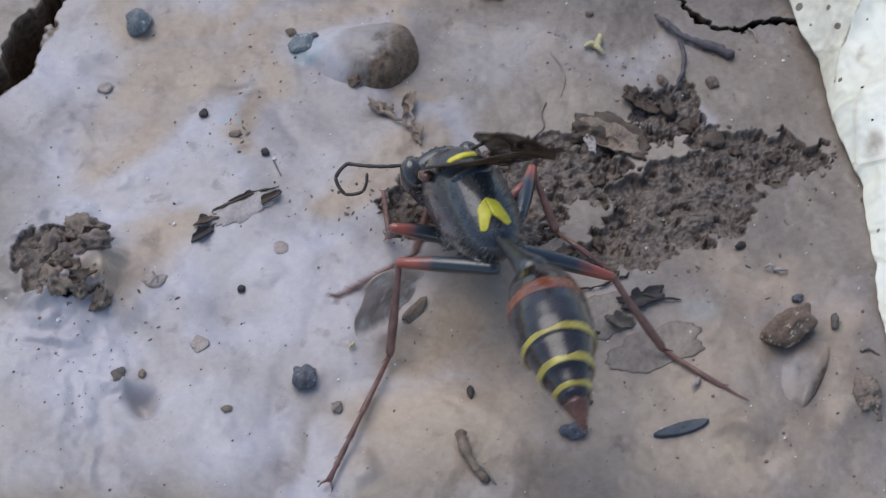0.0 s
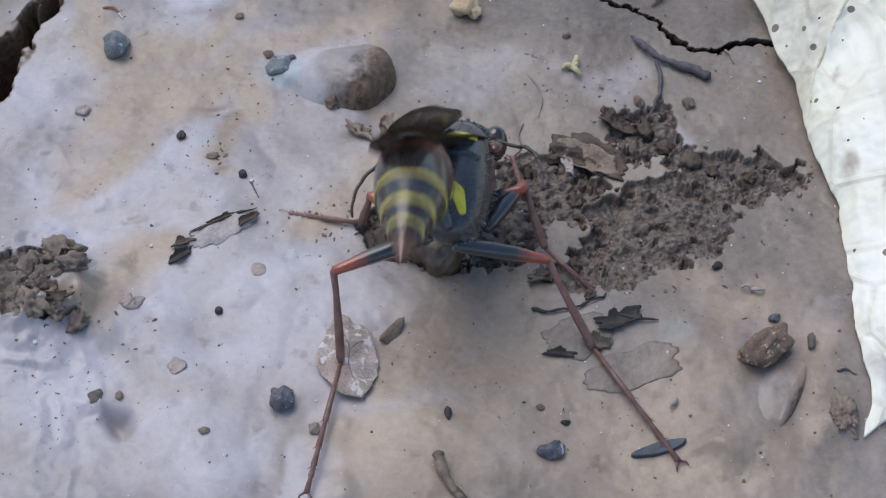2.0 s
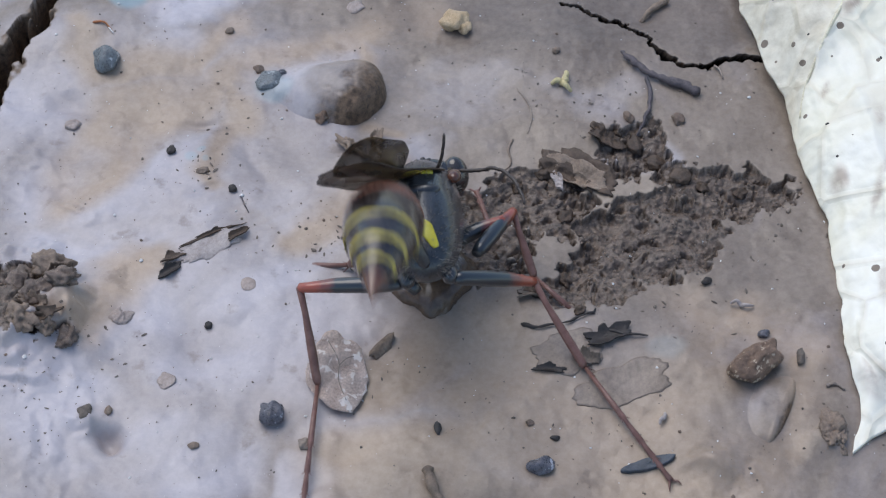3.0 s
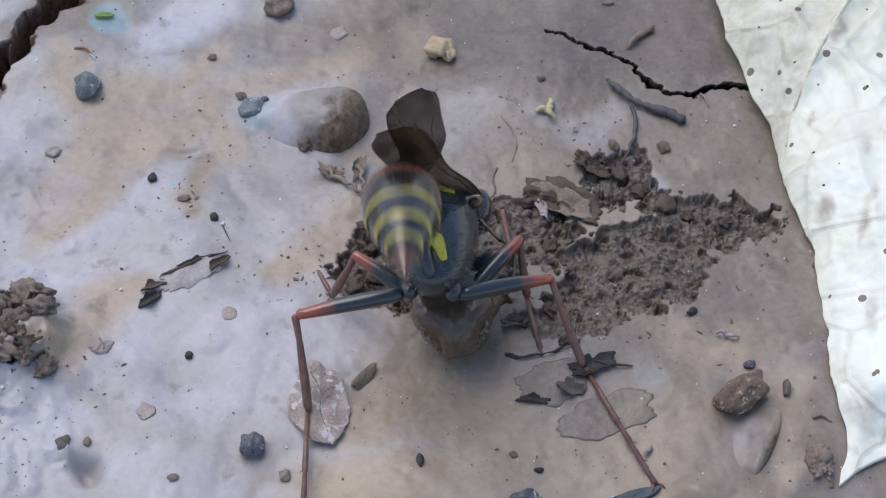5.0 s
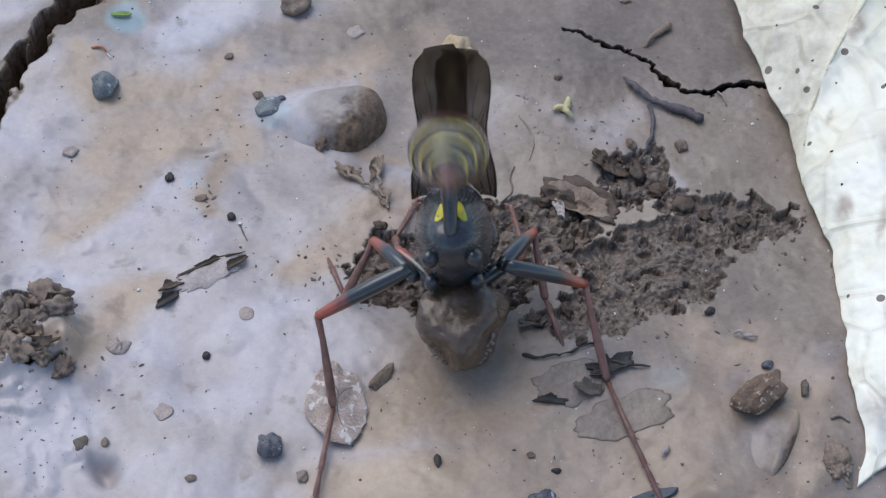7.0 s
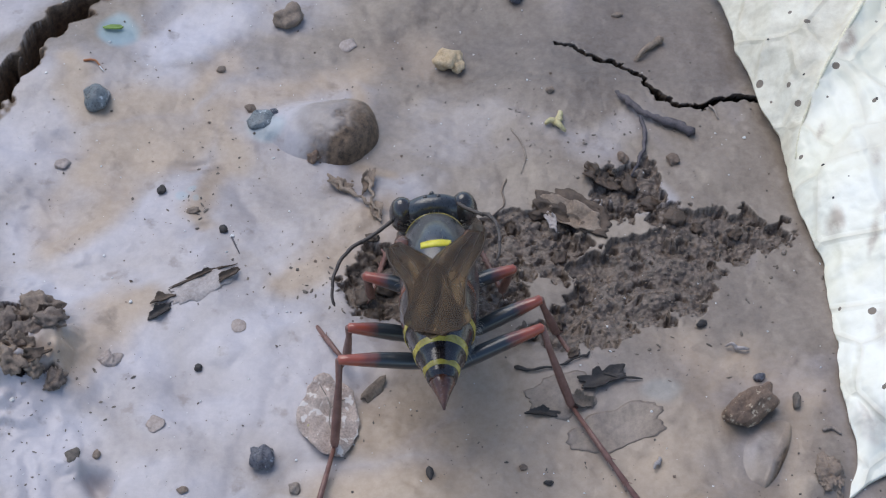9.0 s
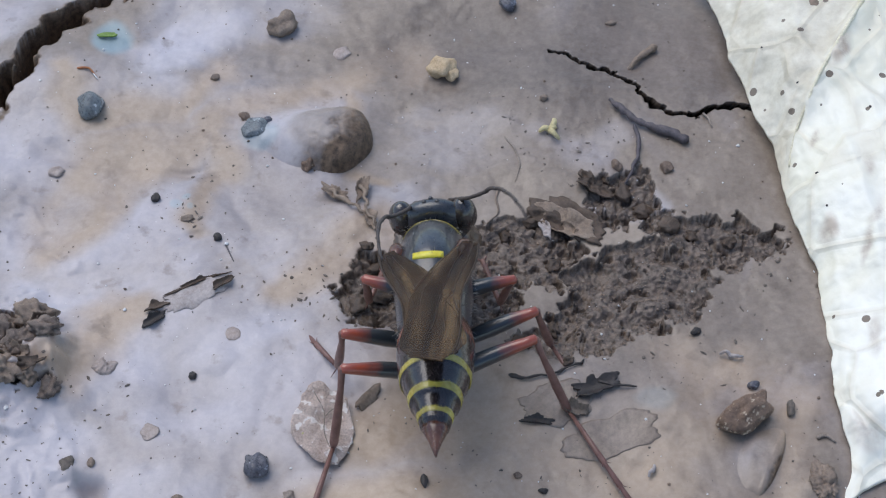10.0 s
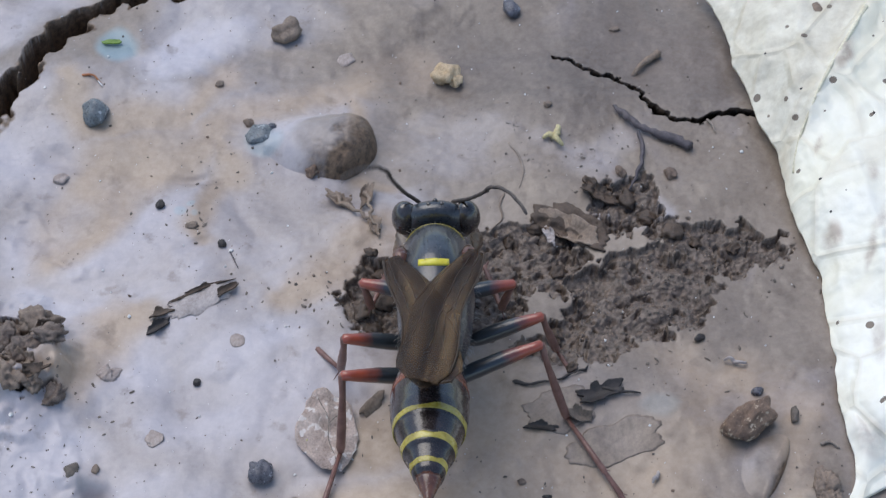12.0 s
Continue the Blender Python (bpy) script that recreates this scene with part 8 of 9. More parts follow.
    walk(WP["tarsus_fl"], [
        (0, pose(-0.00355, 0.00560, -0.00216, 25.7, 7.3, -12.5)), (0.5, pose(-0.00383, 0.00536, -0.00179, 20.5, 14.3, -13.4)),
        (1, pose(-0.00362, 0.00578, -0.00243, 24.4, 8.9, -12.7)), (1.5, pose(-0.00362, 0.00616, -0.00053, 40.7, 13.5, -9.9)),
        (2, pose(-0.00337, 0.00545, -0.00278, 22.5, 2.9, -13.1)), (2.5, pose(-0.00356, 0.00492, -0.00332, 12.0, 4.8, -14.2)),
        (3, pose(-0.00392, 0.00560, -0.00179, 21.4, 16.8, -13.3)), (3.5, pose(-0.00383, 0.00564, -0.00176, 23.4, 15.0, -13.0)),
        (3.7, pose(-0.00383, 0.00564, -0.00176, 23.4, 15.0, -13.0)), (4.5, pose(-0.00376, 0.00559, -0.00138, 26.2, 14.7, -12.5)),
        (5.3, pose(-0.00370, 0.00551, -0.00100, 29.0, 14.4, -12.1)), (5.5, pose(-0.00370, 0.00551, -0.00100, 29.0, 14.4, -12.1)),
        (6, pose(-0.00355, 0.00593, -0.00108, 37.9, 8.0, -10.4)), (6.5, pose(-0.00364, 0.00587, -0.00111, 33.3, 12.6, -11.3)),
        (7, pose(-0.00351, 0.00601, 0.00117, 53.5, 19.0, -7.1)), (7.2, pose(-0.00360, 0.00603, -0.00019, 46.1, 10.1, -8.7)),
        (8, pose(-0.00362, 0.00567, -0.00212, 25.4, 9.1, -12.6)), (8.8, pose(-0.00383, 0.00459, -0.00379, 4.8, 7.1, -14.8)),
        (9, pose(-0.00383, 0.00459, -0.00379, 4.8, 7.1, -14.8)), (9.5, pose(-0.00372, 0.00434, -0.00427, 1.8, 4.5, -15.0)),
        (10, pose(-0.00406, 0.00430, -0.00387, 0.3, 9.1, -15.2)), (10.5, pose(-0.00384, 0.00417, -0.00450, -1.0, 5.2, -15.1)),
        (11, pose(-0.00403, 0.00415, -0.00432, -1.8, 7.5, -15.2)), (11.5, pose(-0.00390, 0.00410, -0.00441, -1.9, 5.8, -15.2)),
        (12, pose(-0.00376, 0.00405, -0.00450, -1.9, 4.0, -15.2))])
    walk(WP["femur_fr"], [
        (0, pose(0.00100, 0.00260, -0.00220, 34.2, 31.8, -64.1)), (0.5, pose(0.00100, 0.00260, -0.00220, 24.7, 32.0, -71.1)),
        (1, pose(0.00100, 0.00260, -0.00220, 26.5, 31.5, -63.8)), (1.5, pose(0.00100, 0.00260, -0.00220, 41.9, 42.6, -47.1)),
        (2, pose(0.00100, 0.00260, -0.00220, 34.9, 27.2, -66.0)), (2.5, pose(0.00100, 0.00260, -0.00220, 24.1, 20.3, -73.8)),
        (3, pose(0.00100, 0.00260, -0.00220, 18.1, 33.9, -69.3)), (3.5, pose(0.00100, 0.00260, -0.00220, 23.0, 34.4, -67.5)),
        (3.7, pose(0.00100, 0.00260, -0.00220, 23.0, 34.4, -67.5)), (4.5, pose(0.00100, 0.00260, -0.00220, 29.2, 36.4, -66.5)),
        (5.3, pose(0.00100, 0.00260, -0.00220, 34.9, 38.4, -65.4)), (5.5, pose(0.00100, 0.00260, -0.00220, 34.9, 38.4, -65.4)),
        (6, pose(0.00100, 0.00260, -0.00220, 45.5, 38.4, -50.2)), (6.5, pose(0.00100, 0.00260, -0.00220, 36.8, 39.3, -57.4)),
        (7, pose(0.00100, 0.00260, -0.00220, 55.6, 48.2, -30.6)), (7.2, pose(0.00100, 0.00260, -0.00220, 52.5, 41.3, -39.0)),
        (8, pose(0.00100, 0.00260, -0.00220, 30.8, 32.5, -64.2)), (8.8, pose(0.00100, 0.00260, -0.00220, 10.1, 15.3, -76.5)),
        (9, pose(0.00100, 0.00260, -0.00220, 10.1, 15.3, -76.5)), (9.5, pose(0.00100, 0.00260, -0.00220, 7.8, 11.4, -77.6)),
        (10, pose(0.00100, 0.00260, -0.00220, 2.3, 12.1, -78.2)), (10.5, pose(0.00100, 0.00260, -0.00220, 1.2, 9.2, -78.4)),
        (11, pose(0.00100, 0.00260, -0.00220, -2.2, 9.6, -78.6)), (11.5, pose(0.00100, 0.00260, -0.00220, 1.0, 8.7, -78.8)),
        (12, pose(0.00100, 0.00260, -0.00220, 4.1, 7.9, -79.0))])
    walk(WP["tibia_fr"], [
        (0, pose(0.00379, 0.00291, -0.00067, -111.3, 62.1, -110.8)), (0.5, pose(0.00398, 0.00287, -0.00107, -114.6, 55.6, -104.4)),
        (1, pose(0.00390, 0.00320, -0.00098, -102.1, 59.3, -97.0)), (1.5, pose(0.00373, 0.00316, -0.00063, -40.1, 86.2, -37.2)),
        (2, pose(0.00374, 0.00290, -0.00057, -63.3, 53.8, -59.5)), (2.5, pose(0.00393, 0.00298, -0.00097, -89.5, 40.9, -80.6)),
        (3, pose(0.00404, 0.00315, -0.00137, -103.4, 58.7, -86.4)), (3.5, pose(0.00399, 0.00307, -0.00117, -63.2, 58.2, -44.7)),
        (3.7, pose(0.00399, 0.00307, -0.00117, -63.2, 58.2, -44.7)), (4.5, pose(0.00393, 0.00286, -0.00094, -62.3, 64.4, -49.0)),
        (5.3, pose(0.00386, 0.00266, -0.00076, -61.0, 71.3, -52.1)), (5.5, pose(0.00386, 0.00266, -0.00076, -61.0, 71.3, -52.1)),
        (6, pose(0.00363, 0.00295, -0.00041, -22.9, 76.4, -22.5)), (6.5, pose(0.00381, 0.00296, -0.00072, -61.5, 75.3, -55.5)),
        (7, pose(0.00362, 0.00315, -0.00044, 60.3, 69.2, 57.7)), (7.2, pose(0.00353, 0.00306, -0.00029, 27.9, 72.7, 25.4)),
        (8, pose(0.00386, 0.00300, -0.00082, -79.8, 62.8, -72.7)), (8.8, pose(0.00410, 0.00319, -0.00166, -104.1, 28.7, -89.9)),
        (9, pose(0.00410, 0.00319, -0.00166, -104.1, 28.7, -89.9)), (9.5, pose(0.00411, 0.00320, -0.00177, -102.2, 23.1, -89.7)),
        (10, pose(0.00414, 0.00323, -0.00207, -109.2, 23.4, -87.3)), (10.5, pose(0.00414, 0.00323, -0.00213, -104.4, 19.4, -87.7)),
        (11, pose(0.00413, 0.00325, -0.00232, -108.2, 19.6, -86.5)), (11.5, pose(0.00414, 0.00322, -0.00215, -105.3, 18.9, -86.2)),
        (12, pose(0.00414, 0.00318, -0.00197, -102.4, 18.3, -86.0))])
    walk(WP["tarsus_fr"], [
        (0, pose(0.00365, 0.00560, -0.00198, 25.0, -10.1, 12.6)), (0.5, pose(0.00333, 0.00536, -0.00261, 23.5, -1.6, 12.9)),
        (1, pose(0.00358, 0.00578, -0.00248, 24.6, -8.1, 12.7)), (1.5, pose(0.00358, 0.00616, -0.00076, 41.3, -10.0, 9.7)),
        (2, pose(0.00380, 0.00545, -0.00216, 20.2, -12.6, 13.4)), (2.5, pose(0.00364, 0.00492, -0.00324, 11.7, -6.1, 14.3)),
        (3, pose(0.00319, 0.00560, -0.00289, 25.4, 0.3, 12.7)), (3.5, pose(0.00333, 0.00564, -0.00258, 26.3, -2.2, 12.5)),
        (3.7, pose(0.00333, 0.00564, -0.00258, 26.3, -2.2, 12.5)), (4.5, pose(0.00341, 0.00559, -0.00209, 28.7, -3.6, 12.1)),
        (5.3, pose(0.00348, 0.00551, -0.00161, 31.0, -5.0, 11.7)), (5.5, pose(0.00348, 0.00551, -0.00161, 31.0, -5.0, 11.7)),
        (6, pose(0.00364, 0.00593, -0.00069, 36.7, -14.2, 10.7)), (6.5, pose(0.00355, 0.00587, -0.00139, 34.1, -8.3, 11.1)),
        (7, pose(0.00366, 0.00601, 0.00048, 54.9, -8.3, 6.8)), (7.2, pose(0.00360, 0.00603, 0.00012, 45.3, -15.0, 8.9)),
        (8, pose(0.00358, 0.00567, -0.00217, 25.6, -8.3, 12.6)), (8.8, pose(0.00336, 0.00459, -0.00421, 6.5, -0.7, 14.7)),
        (9, pose(0.00336, 0.00459, -0.00421, 6.5, -0.7, 14.7)), (9.5, pose(0.00347, 0.00434, -0.00447, 2.6, -1.4, 15.0)),
        (10, pose(0.00310, 0.00430, -0.00467, 3.6, 3.3, 15.0)), (10.5, pose(0.00335, 0.00417, -0.00487, 0.5, 0.6, 15.1)),
        (11, pose(0.00314, 0.00415, -0.00501, 1.1, 3.0, 15.1)), (11.5, pose(0.00329, 0.00410, -0.00488, 0.1, 1.5, 15.1)),
        (12, pose(0.00343, 0.00405, -0.00476, -0.8, -0.0, 15.1))])
    walk(WP["head"], [
        (0, pose(0.00000, 0.00485, 0.00095, -5.0, -0.0, 0.0)), (2.5, pose(0.00000, 0.00485, 0.00095, 10.0, -0.0, 0.0)),
        (5.3, pose(0.00000, 0.00485, 0.00095, -15.0, -0.0, 0.0)), (7.2, pose(0.00000, 0.00485, 0.00095, -15.0, -0.0, 0.0)),
        (8.8, pose(0.00000, 0.00520, 0.00110, 4.0, -0.0, 0.0)), (12, pose(0.00000, 0.00520, 0.00110, 4.0, -0.0, 0.0))])
    walk(WP["antenna_l"], [
        (0, pose(-0.00090, 0.00585, 0.00120, 39.2, -68.8, 38.0)), (0.5, pose(-0.00090, 0.00585, 0.00120, 44.3, -63.0, 40.9)),
        (1, pose(-0.00090, 0.00585, 0.00120, -0.1, -73.9, 85.7)), (1.5, pose(-0.00090, 0.00585, 0.00120, 105.5, -76.3, -1.5)),
        (2, pose(-0.00090, 0.00585, 0.00120, -46.2, -49.8, 158.8)), (2.5, pose(-0.00090, 0.00585, 0.00120, 9.9, -43.1, 149.8)),
        (3, pose(-0.00090, 0.00585, 0.00120, 66.4, 73.4, -93.5)), (3.7, pose(-0.00090, 0.00585, 0.00120, -15.7, -23.6, -171.3)),
        (5.3, pose(-0.00090, 0.00585, 0.00120, -26.7, -6.7, -175.7)), (7.2, pose(-0.00090, 0.00585, 0.00120, -52.5, 0.1, -178.6)),
        (8.8, pose(-0.00090, 0.00620, 0.00135, -4.4, -44.6, 136.6)), (9, pose(-0.00090, 0.00620, 0.00135, -15.9, -43.2, 139.1)),
        (9.5, pose(-0.00090, 0.00620, 0.00135, 25.7, -36.6, 142.7)), (10, pose(-0.00090, 0.00620, 0.00135, 43.2, -47.0, 127.4)),
        (10.5, pose(-0.00090, 0.00620, 0.00135, 23.7, -46.9, 113.5)), (11, pose(-0.00090, 0.00620, 0.00135, 45.8, -45.8, 122.5)),
        (11.5, pose(-0.00090, 0.00620, 0.00135, 38.4, -43.8, 126.6)), (12, pose(-0.00090, 0.00620, 0.00135, 96.8, -32.3, 38.2))])
    walk(WP["antenna_tip0_l"], [
        (0, pose(-0.00466, 0.00684, 0.00212, -43.6, -67.2, 125.1)), (0.5, pose(-0.00466, 0.00639, 0.00247, -27.8, -68.5, 118.0)),
        (1, pose(-0.00489, 0.00615, 0.00120, -59.9, -56.3, 149.9)), (1.5, pose(-0.00467, 0.00488, 0.00211, 105.5, -76.3, -1.5)),
        (2, pose(-0.00396, 0.00407, -0.00066, -19.8, -61.7, 127.3)), (2.5, pose(-0.00247, 0.00221, 0.00170, 26.8, -36.4, 123.8)),
        (3, pose(0.00049, 0.00225, 0.00225, -40.6, 81.3, 158.3)), (3.7, pose(-0.00074, 0.00198, 0.00021, -5.7, -27.5, 165.8)),
        (5.3, pose(-0.00084, 0.00227, -0.00058, -22.8, -15.6, 164.9)), (7.2, pose(-0.00084, 0.00341, -0.00197, -50.6, -16.4, 168.2)),
        (8.8, pose(-0.00380, 0.00345, 0.00113, 15.8, -42.4, 107.6)), (9, pose(-0.00399, 0.00378, 0.00055, 4.8, -45.3, 109.7)),
        (9.5, pose(-0.00226, 0.00271, 0.00274, 36.7, -25.6, 121.7)), (10, pose(-0.00200, 0.00284, 0.00322, 54.5, -31.1, 109.6)),
        (10.5, pose(-0.00379, 0.00366, 0.00245, 39.6, -35.7, 89.7)), (11, pose(-0.00215, 0.00297, 0.00335, 56.1, -29.4, 105.8)),
        (11.5, pose(-0.00239, 0.00295, 0.00315, 49.7, -29.0, 107.9)), (12, pose(-0.00227, 0.00451, 0.00471, 95.9, -11.4, 40.7))])
    walk(WP["antenna_tip1_l"], [
        (0, pose(-0.00551, 0.00683, 0.00153, -73.7, -3.5, 168.1)), (0.5, pose(-0.00555, 0.00624, 0.00197, -70.8, -8.9, 175.3)),
        (1, pose(-0.00556, 0.00598, 0.00044, -73.6, 9.7, 178.5)), (1.5, pose(-0.00567, 0.00465, 0.00199, -98.0, -62.9, -159.3)),
        (2, pose(-0.00475, 0.00361, -0.00113, -44.6, -51.2, 156.7)), (2.5, pose(-0.00289, 0.00128, 0.00185, 11.7, -42.8, 147.2)),
        (3, pose(0.00084, 0.00132, 0.00250, 63.5, 75.1, -96.4)), (3.7, pose(-0.00072, 0.00098, -0.00004, -14.9, -24.1, -173.3)),
        (5.3, pose(-0.00084, 0.00135, -0.00104, -26.4, -7.6, -177.4)), (7.2, pose(-0.00084, 0.00279, -0.00279, -52.5, -1.4, -179.8)),
        (8.8, pose(-0.00455, 0.00275, 0.00109, -2.5, -44.7, 133.9)), (9, pose(-0.00479, 0.00317, 0.00036, -14.2, -43.7, 136.5)),
        (9.5, pose(-0.00262, 0.00182, 0.00311, 27.0, -35.7, 140.6)), (10, pose(-0.00229, 0.00198, 0.00371, 44.6, -45.7, 125.4)),
        (10.5, pose(-0.00454, 0.00302, 0.00274, 25.5, -46.1, 111.0)), (11, pose(-0.00247, 0.00215, 0.00388, 47.1, -44.4, 120.6)),
        (11.5, pose(-0.00278, 0.00213, 0.00362, 39.8, -42.6, 124.6)), (12, pose(-0.00261, 0.00409, 0.00558, 96.7, -30.4, 38.5))])
    walk(WP["antenna_tip2_l"], [
        (0, pose(-0.00528, 0.00651, 0.00058, -53.8, 61.6, -158.1)), (0.5, pose(-0.00537, 0.00591, 0.00102, -55.0, 55.5, -151.6)),
        (1, pose(-0.00507, 0.00570, -0.00041, -30.4, 71.2, -126.1)), (1.5, pose(-0.00636, 0.00453, 0.00124, -93.9, -23.0, -164.9)),
        (2, pose(-0.00531, 0.00310, -0.00183, -56.4, -36.3, 173.5)), (2.5, pose(-0.00307, 0.00027, 0.00175, -6.5, -43.6, 173.5)),
        (3, pose(0.00119, 0.00053, 0.00307, 77.9, 56.9, -81.0)), (3.7, pose(-0.00039, 0.00008, -0.00041, -21.9, -18.0, -153.8)),
        (5.3, pose(-0.00051, 0.00050, -0.00151, -27.4, 1.1, -160.4)), (7.2, pose(-0.00050, 0.00220, -0.00356, -51.2, 13.7, -167.9)),
        (8.8, pose(-0.00509, 0.00193, 0.00081, -20.1, -40.9, 159.5)), (9, pose(-0.00537, 0.00243, -0.00006, -29.3, -36.5, 159.8)),
        (9.5, pose(-0.00275, 0.00081, 0.00326, 12.2, -42.3, 163.8)), (10, pose(-0.00243, 0.00099, 0.00393, 24.7, -56.8, 150.6)),
        (10.5, pose(-0.00516, 0.00220, 0.00278, 4.2, -51.1, 139.1)), (11, pose(-0.00266, 0.00117, 0.00413, 28.6, -56.4, 144.4)),
        (11.5, pose(-0.00301, 0.00115, 0.00384, 21.6, -52.5, 149.0)), (12, pose(-0.00316, 0.00351, 0.00623, 98.9, -49.3, 35.2))])
    walk(WP["antenna_tip3_l"], [
        (0, pose(-0.00427, 0.00630, 0.00052, 68.0, 41.3, -25.8)), (0.5, pose(-0.00435, 0.00583, 0.00086, 62.2, 45.8, -22.2)),
        (1, pose(-0.00405, 0.00567, -0.00024, 71.6, 28.4, -13.4)), (1.5, pose(-0.00643, 0.00458, 0.00022, -93.8, 17.0, -167.5)),
        (2, pose(-0.00556, 0.00259, -0.00269, -61.7, -19.9, -175.3)), (2.5, pose(-0.00300, -0.00070, 0.00143, -22.9, -38.7, -161.8)),
        (3, pose(0.00148, -0.00003, 0.00388, 81.6, 38.1, -75.9)), (3.7, pose(0.00021, -0.00063, -0.00086, -26.3, -10.1, -135.9)),
        (5.3, pose(0.00012, -0.00019, -0.00195, -25.8, 9.8, -143.2)), (7.2, pose(0.00013, 0.00172, -0.00421, -46.3, 28.1, -154.5)),
        (8.8, pose(-0.00537, 0.00106, 0.00033, -32.9, -32.2, -179.2)), (9, pose(-0.00566, 0.00164, -0.00065, -38.9, -25.7, 178.3)),
        (9.5, pose(-0.00263, -0.00021, 0.00318, -5.7, -43.4, -170.1)), (10, pose(-0.00240, -0.00004, 0.00385, -6.6, -60.0, -173.0)),
        (10.5, pose(-0.00558, 0.00129, 0.00255, -18.7, -48.7, 168.8)), (11, pose(-0.00268, 0.00014, 0.00410, -2.6, -60.9, -179.4)),
        (11.5, pose(-0.00304, 0.00012, 0.00377, -4.9, -55.4, -178.6)), (12, pose(-0.00386, 0.00284, 0.00659, 105.6, -68.0, 27.4))])
    walk(WP["antenna_r"], [
        (0, pose(0.00090, 0.00585, 0.00120, 83.4, 68.7, -65.2)), (0.5, pose(0.00090, 0.00585, 0.00120, 90.4, 61.3, -46.1)),
        (1, pose(0.00090, 0.00585, 0.00120, 100.5, 64.1, -44.1)), (1.5, pose(0.00090, 0.00585, 0.00120, 120.4, 39.2, -5.2)),
        (2, pose(0.00090, 0.00585, 0.00120, 24.2, 67.7, -123.8)), (2.5, pose(0.00090, 0.00585, 0.00120, 43.8, 59.5, -112.7)),
        (3, pose(0.00090, 0.00585, 0.00120, 20.6, 70.4, -120.0)), (3.7, pose(0.00090, 0.00585, 0.00120, -9.6, 54.1, -143.7)),
        (5.3, pose(0.00090, 0.00585, 0.00120, -34.0, 34.3, -168.2)), (7.2, pose(0.00090, 0.00585, 0.00120, -51.1, 14.2, 179.4)),
        (8.8, pose(0.00090, 0.00620, 0.00135, 22.6, 41.7, -141.3)), (9, pose(0.00090, 0.00620, 0.00135, 22.5, 43.4, -138.4)),
        (9.5, pose(0.00090, 0.00620, 0.00135, 39.0, 46.6, -123.3)), (10, pose(0.00090, 0.00620, 0.00135, 67.4, 51.0, -76.2)),
        (10.5, pose(0.00090, 0.00620, 0.00135, 59.0, 48.0, -75.2)), (11, pose(0.00090, 0.00620, 0.00135, 74.3, 47.2, -65.7)),
        (11.5, pose(0.00090, 0.00620, 0.00135, 76.6, 46.1, -64.2)), (12, pose(0.00090, 0.00620, 0.00135, 79.3, 45.4, -65.8))])
    walk(WP["antenna_tip0_r"], [
        (0, pose(0.00287, 0.00268, 0.00264, -74.8, 80.8, 135.9)), (0.5, pose(0.00331, 0.00330, 0.00312, -98.9, 88.7, 124.7)),
        (1, pose(0.00293, 0.00286, 0.00292, -135.9, 83.6, 80.7)), (1.5, pose(0.00289, 0.00364, 0.00387, 120.4, 39.2, -5.2)),
        (2, pose(0.00309, 0.00256, 0.00182, 54.0, 53.9, -90.1)), (2.5, pose(0.00264, 0.00254, 0.00261, 60.1, 42.7, -92.1)),
        (3, pose(0.00348, 0.00283, 0.00167, 54.9, 56.8, -82.3)), (3.7, pose(0.00367, 0.00299, 0.00081, 19.0, 52.3, -108.4)),
        (5.3, pose(0.00282, 0.00287, -0.00065, -18.5, 43.8, -143.9)), (7.2, pose(0.00164, 0.00333, -0.00182, -45.3, 30.0, -165.6)),
        (8.8, pose(0.00241, 0.00268, 0.00250, 36.3, 31.2, -118.6)), (9, pose(0.00257, 0.00274, 0.00246, 37.0, 32.8, -115.2)),
        (9.5, pose(0.00249, 0.00296, 0.00308, 51.2, 31.6, -104.2)), (10, pose(0.00308, 0.00378, 0.00367, 73.6, 31.2, -67.0)),
        (10.5, pose(0.00354, 0.00426, 0.00364, 66.8, 29.2, -63.0)), (11, pose(0.00305, 0.00407, 0.00397, 78.1, 26.8, -59.5)),
        (11.5, pose(0.00295, 0.00408, 0.00405, 79.7, 25.5, -59.0)), (12, pose(0.00272, 0.00395, 0.00411, 81.8, 24.7, -61.6))])
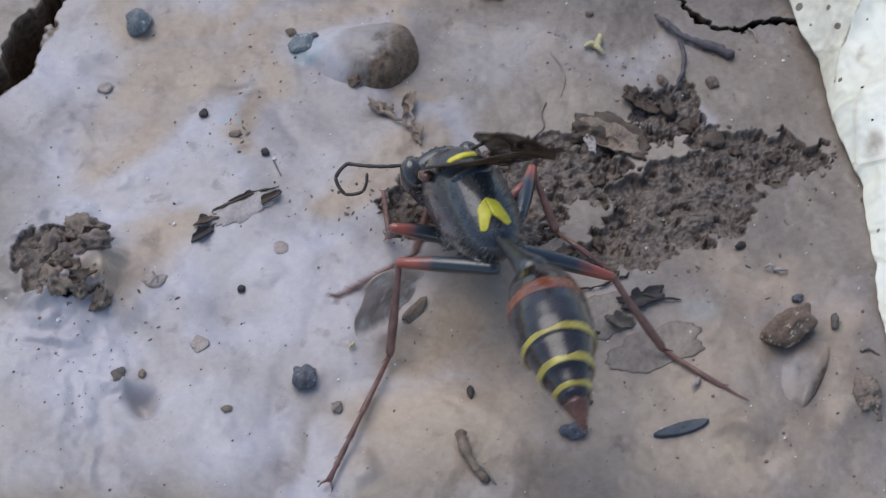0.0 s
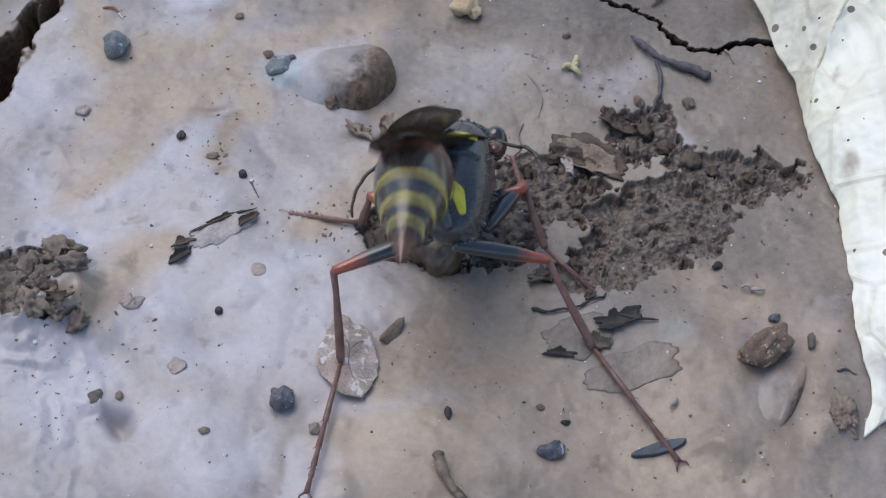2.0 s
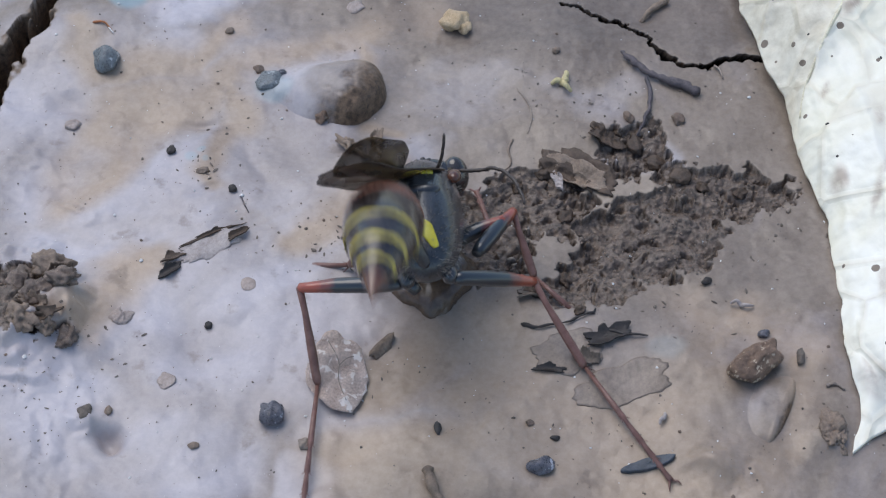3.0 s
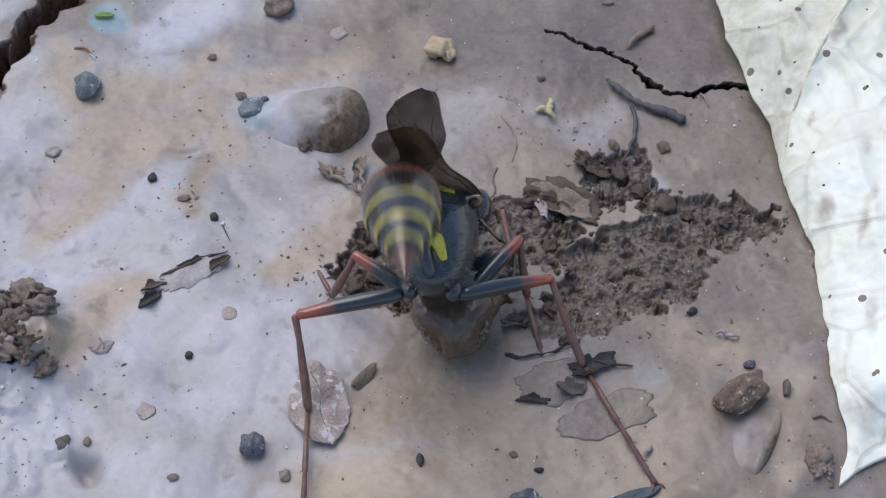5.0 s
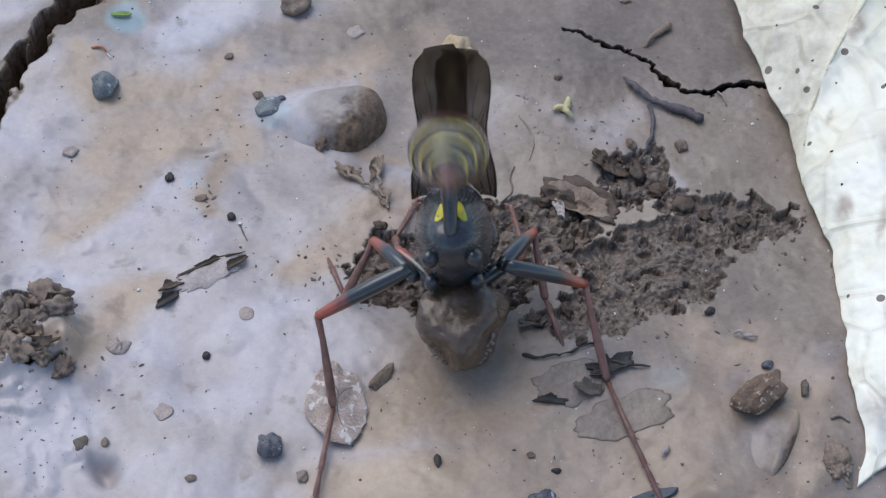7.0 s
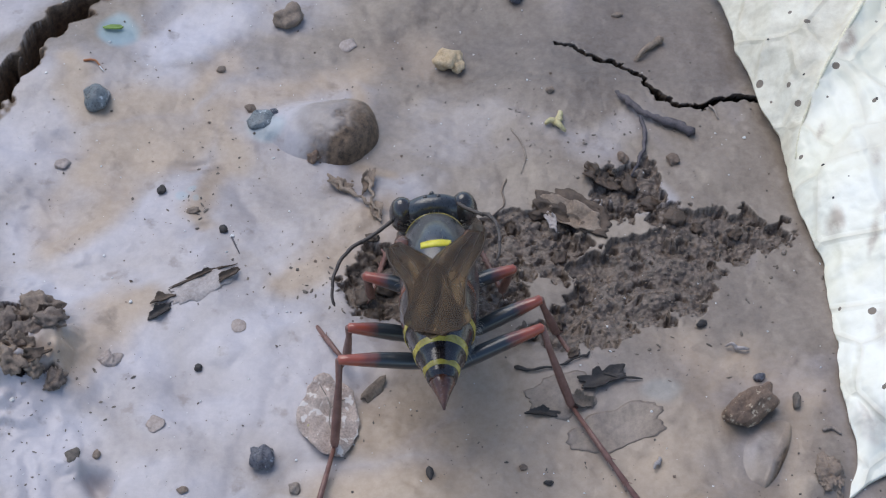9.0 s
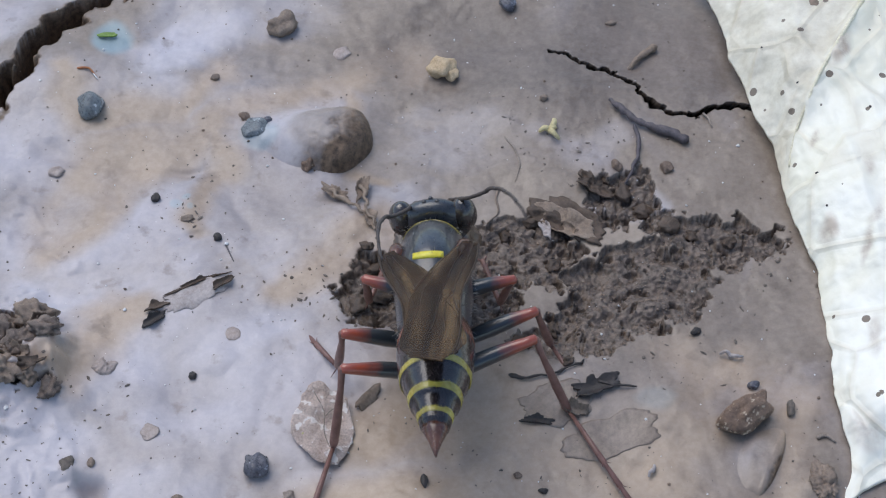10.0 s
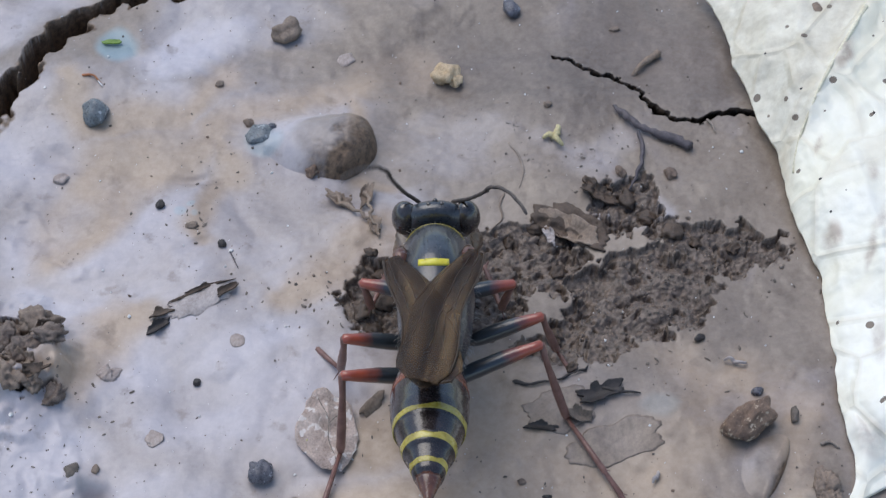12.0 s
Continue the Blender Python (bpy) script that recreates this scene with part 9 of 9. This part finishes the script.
    walk(WP["antenna_tip1_r"], [
        (0, pose(0.00332, 0.00190, 0.00214, -87.6, 11.0, 121.4)), (0.5, pose(0.00397, 0.00261, 0.00275, -90.2, 18.6, 133.5)),
        (1, pose(0.00352, 0.00213, 0.00249, -94.8, 15.4, 125.2)), (1.5, pose(0.00364, 0.00308, 0.00430, 165.1, 66.1, 48.3)),
        (2, pose(0.00365, 0.00172, 0.00200, 28.3, 66.9, -119.4)), (2.5, pose(0.00310, 0.00169, 0.00298, 46.0, 58.1, -110.1)),
        (3, pose(0.00414, 0.00205, 0.00181, 25.4, 69.6, -115.0)), (3.7, pose(0.00439, 0.00226, 0.00072, -7.0, 54.4, -140.5)),
        (5.3, pose(0.00332, 0.00210, -0.00112, -32.9, 35.4, -166.2)), (7.2, pose(0.00184, 0.00268, -0.00259, -50.8, 15.7, -179.4)),
        (8.8, pose(0.00280, 0.00178, 0.00281, 24.2, 40.9, -139.0)), (9, pose(0.00301, 0.00186, 0.00276, 24.1, 42.7, -136.0)),
        (9.5, pose(0.00291, 0.00214, 0.00353, 40.5, 45.4, -121.2)), (10, pose(0.00363, 0.00317, 0.00428, 68.2, 49.2, -75.1)),
        (10.5, pose(0.00422, 0.00377, 0.00425, 60.1, 46.4, -73.8)), (11, pose(0.00359, 0.00353, 0.00465, 74.8, 45.4, -65.0)),
        (11.5, pose(0.00348, 0.00354, 0.00475, 77.0, 44.3, -63.6)), (12, pose(0.00319, 0.00338, 0.00483, 79.6, 43.6, -65.4))])
    walk(WP["antenna_tip2_r"], [
        (0, pose(0.00320, 0.00202, 0.00113, -85.3, -59.0, 117.0)), (0.5, pose(0.00396, 0.00263, 0.00172, -90.3, -51.5, 133.8)),
        (1, pose(0.00353, 0.00225, 0.00147, -97.9, -54.4, 132.9)), (1.5, pose(0.00459, 0.00273, 0.00408, -127.6, 50.0, 124.0)),
        (2, pose(0.00412, 0.00081, 0.00185, -19.9, 68.4, -171.0)), (2.5, pose(0.00346, 0.00073, 0.00305, 12.5, 67.9, -147.3)),
        (3, pose(0.00472, 0.00122, 0.00163, -27.8, 69.2, -171.2)), (3.7, pose(0.00491, 0.00145, 0.00037, -29.9, 48.1, -169.7)),
        (5.3, pose(0.00353, 0.00132, -0.00175, -41.6, 23.7, 176.3)), (7.2, pose(0.00171, 0.00207, -0.00340, -52.5, 0.6, 168.6)),
        (8.8, pose(0.00299, 0.00077, 0.00287, 6.4, 46.1, -164.5)), (9, pose(0.00324, 0.00086, 0.00281, 5.3, 47.6, -162.3)),
        (9.5, pose(0.00318, 0.00117, 0.00372, 20.3, 55.3, -147.1)), (10, pose(0.00421, 0.00238, 0.00460, 53.3, 66.1, -92.5)),
        (10.5, pose(0.00492, 0.00309, 0.00457, 43.6, 61.6, -93.9)), (11, pose(0.00421, 0.00281, 0.00506, 65.8, 63.4, -76.0)),
        (11.5, pose(0.00407, 0.00282, 0.00518, 69.6, 62.6, -72.8)), (12, pose(0.00373, 0.00263, 0.00527, 73.8, 62.2, -72.6))])
    walk(WP["antenna_tip3_r"], [
        (0, pose(0.00267, 0.00288, 0.00094, 86.2, -50.8, -56.1)), (0.5, pose(0.00329, 0.00334, 0.00139, 90.4, -58.4, -46.7)),
        (1, pose(0.00296, 0.00306, 0.00120, 98.0, -55.0, -60.1)), (1.5, pose(0.00528, 0.00277, 0.00331, -113.9, 14.9, 148.0)),
        (2, pose(0.00444, -0.00006, 0.00140, -50.7, 56.9, 154.7)), (2.5, pose(0.00369, -0.00024, 0.00280, -31.7, 64.5, 164.8)),
        (3, pose(0.00514, 0.00042, 0.00114, -55.8, 56.0, 157.6)), (3.7, pose(0.00518, 0.00065, -0.00022, -44.0, 36.5, 169.7)),
        (5.3, pose(0.00342, 0.00060, -0.00248, -45.9, 10.4, 161.9)), (7.2, pose(0.00126, 0.00156, -0.00417, -51.0, -14.4, 156.8)),
        (8.8, pose(0.00293, -0.00024, 0.00270, -13.3, 44.9, 168.1)), (9, pose(0.00324, -0.00015, 0.00261, -15.3, 45.9, 169.7)),
        (9.5, pose(0.00327, 0.00015, 0.00362, -8.8, 57.3, 178.2)), (10, pose(0.00475, 0.00150, 0.00459, 1.8, 76.0, -146.4)),
        (10.5, pose(0.00556, 0.00229, 0.00458, 3.6, 69.8, -137.3)), (11, pose(0.00482, 0.00199, 0.00514, 26.8, 78.1, -116.8)),
        (11.5, pose(0.00468, 0.00200, 0.00529, 36.0, 78.6, -108.0)), (12, pose(0.00428, 0.00177, 0.00539, 45.7, 79.3, -102.0))])
    walk(pellet, [
        (0, pose(-0.00227, 0.00162, -0.00220, 0, 0, 0)), (1.5, pose(-0.00100, -0.00072, -0.00200, 0, 0, 0)),
        (2, pose(-0.00142, -0.00246, 0.00000, 0, 0, 0)), (2.5, pose(0.00009, -0.00390, 0.00020, 0, 0, 0)),
        (3, pose(-0.00115, -0.00419, -0.00090, 0, 0, 0)), (3.5, pose(0.00011, -0.00443, -0.00060, 0, 0, 0)),
        (3.7, pose(0.00020, -0.00460, -0.00030, 0, 0, 0)), (4.5, pose(0.00060, -0.00579, 0.00150, 0, 0, 0)),
        (5.3, pose(0.00106, -0.00615, 0.00220, 0, 0, 0)), (5.5, pose(0.00086, -0.00640, 0.00220, 0, 0, 0)),
        (6, pose(0.00074, -0.00675, 0.00230, 0, 0, 0)), (6.5, pose(0.00018, -0.00692, 0.00230, 0, 0, 0)),
        (7, pose(0.00037, -0.00695, 0.00240, 0, 0, 0)), (7.2, pose(0.00017, -0.00712, 0.00240, 0, 0, 0)),
        (8, pose(-0.00018, -0.00440, 0.00230, 0, 0, 0)), (8.8, pose(-0.00045, -0.00096, 0.00240, 0, 0, 0)),
        (9.5, pose(-0.00028, -0.00095, 0.00240, 0, 0, 0)), (12, pose(-0.00044, -0.00050, 0.00240, 0, 0, 0))])
    walk(disc, [
        (0, DISC_UP), (0.1, DISC_MID),
        (0.3, DISC_FLAT), (12, DISC_FLAT)])


motions()
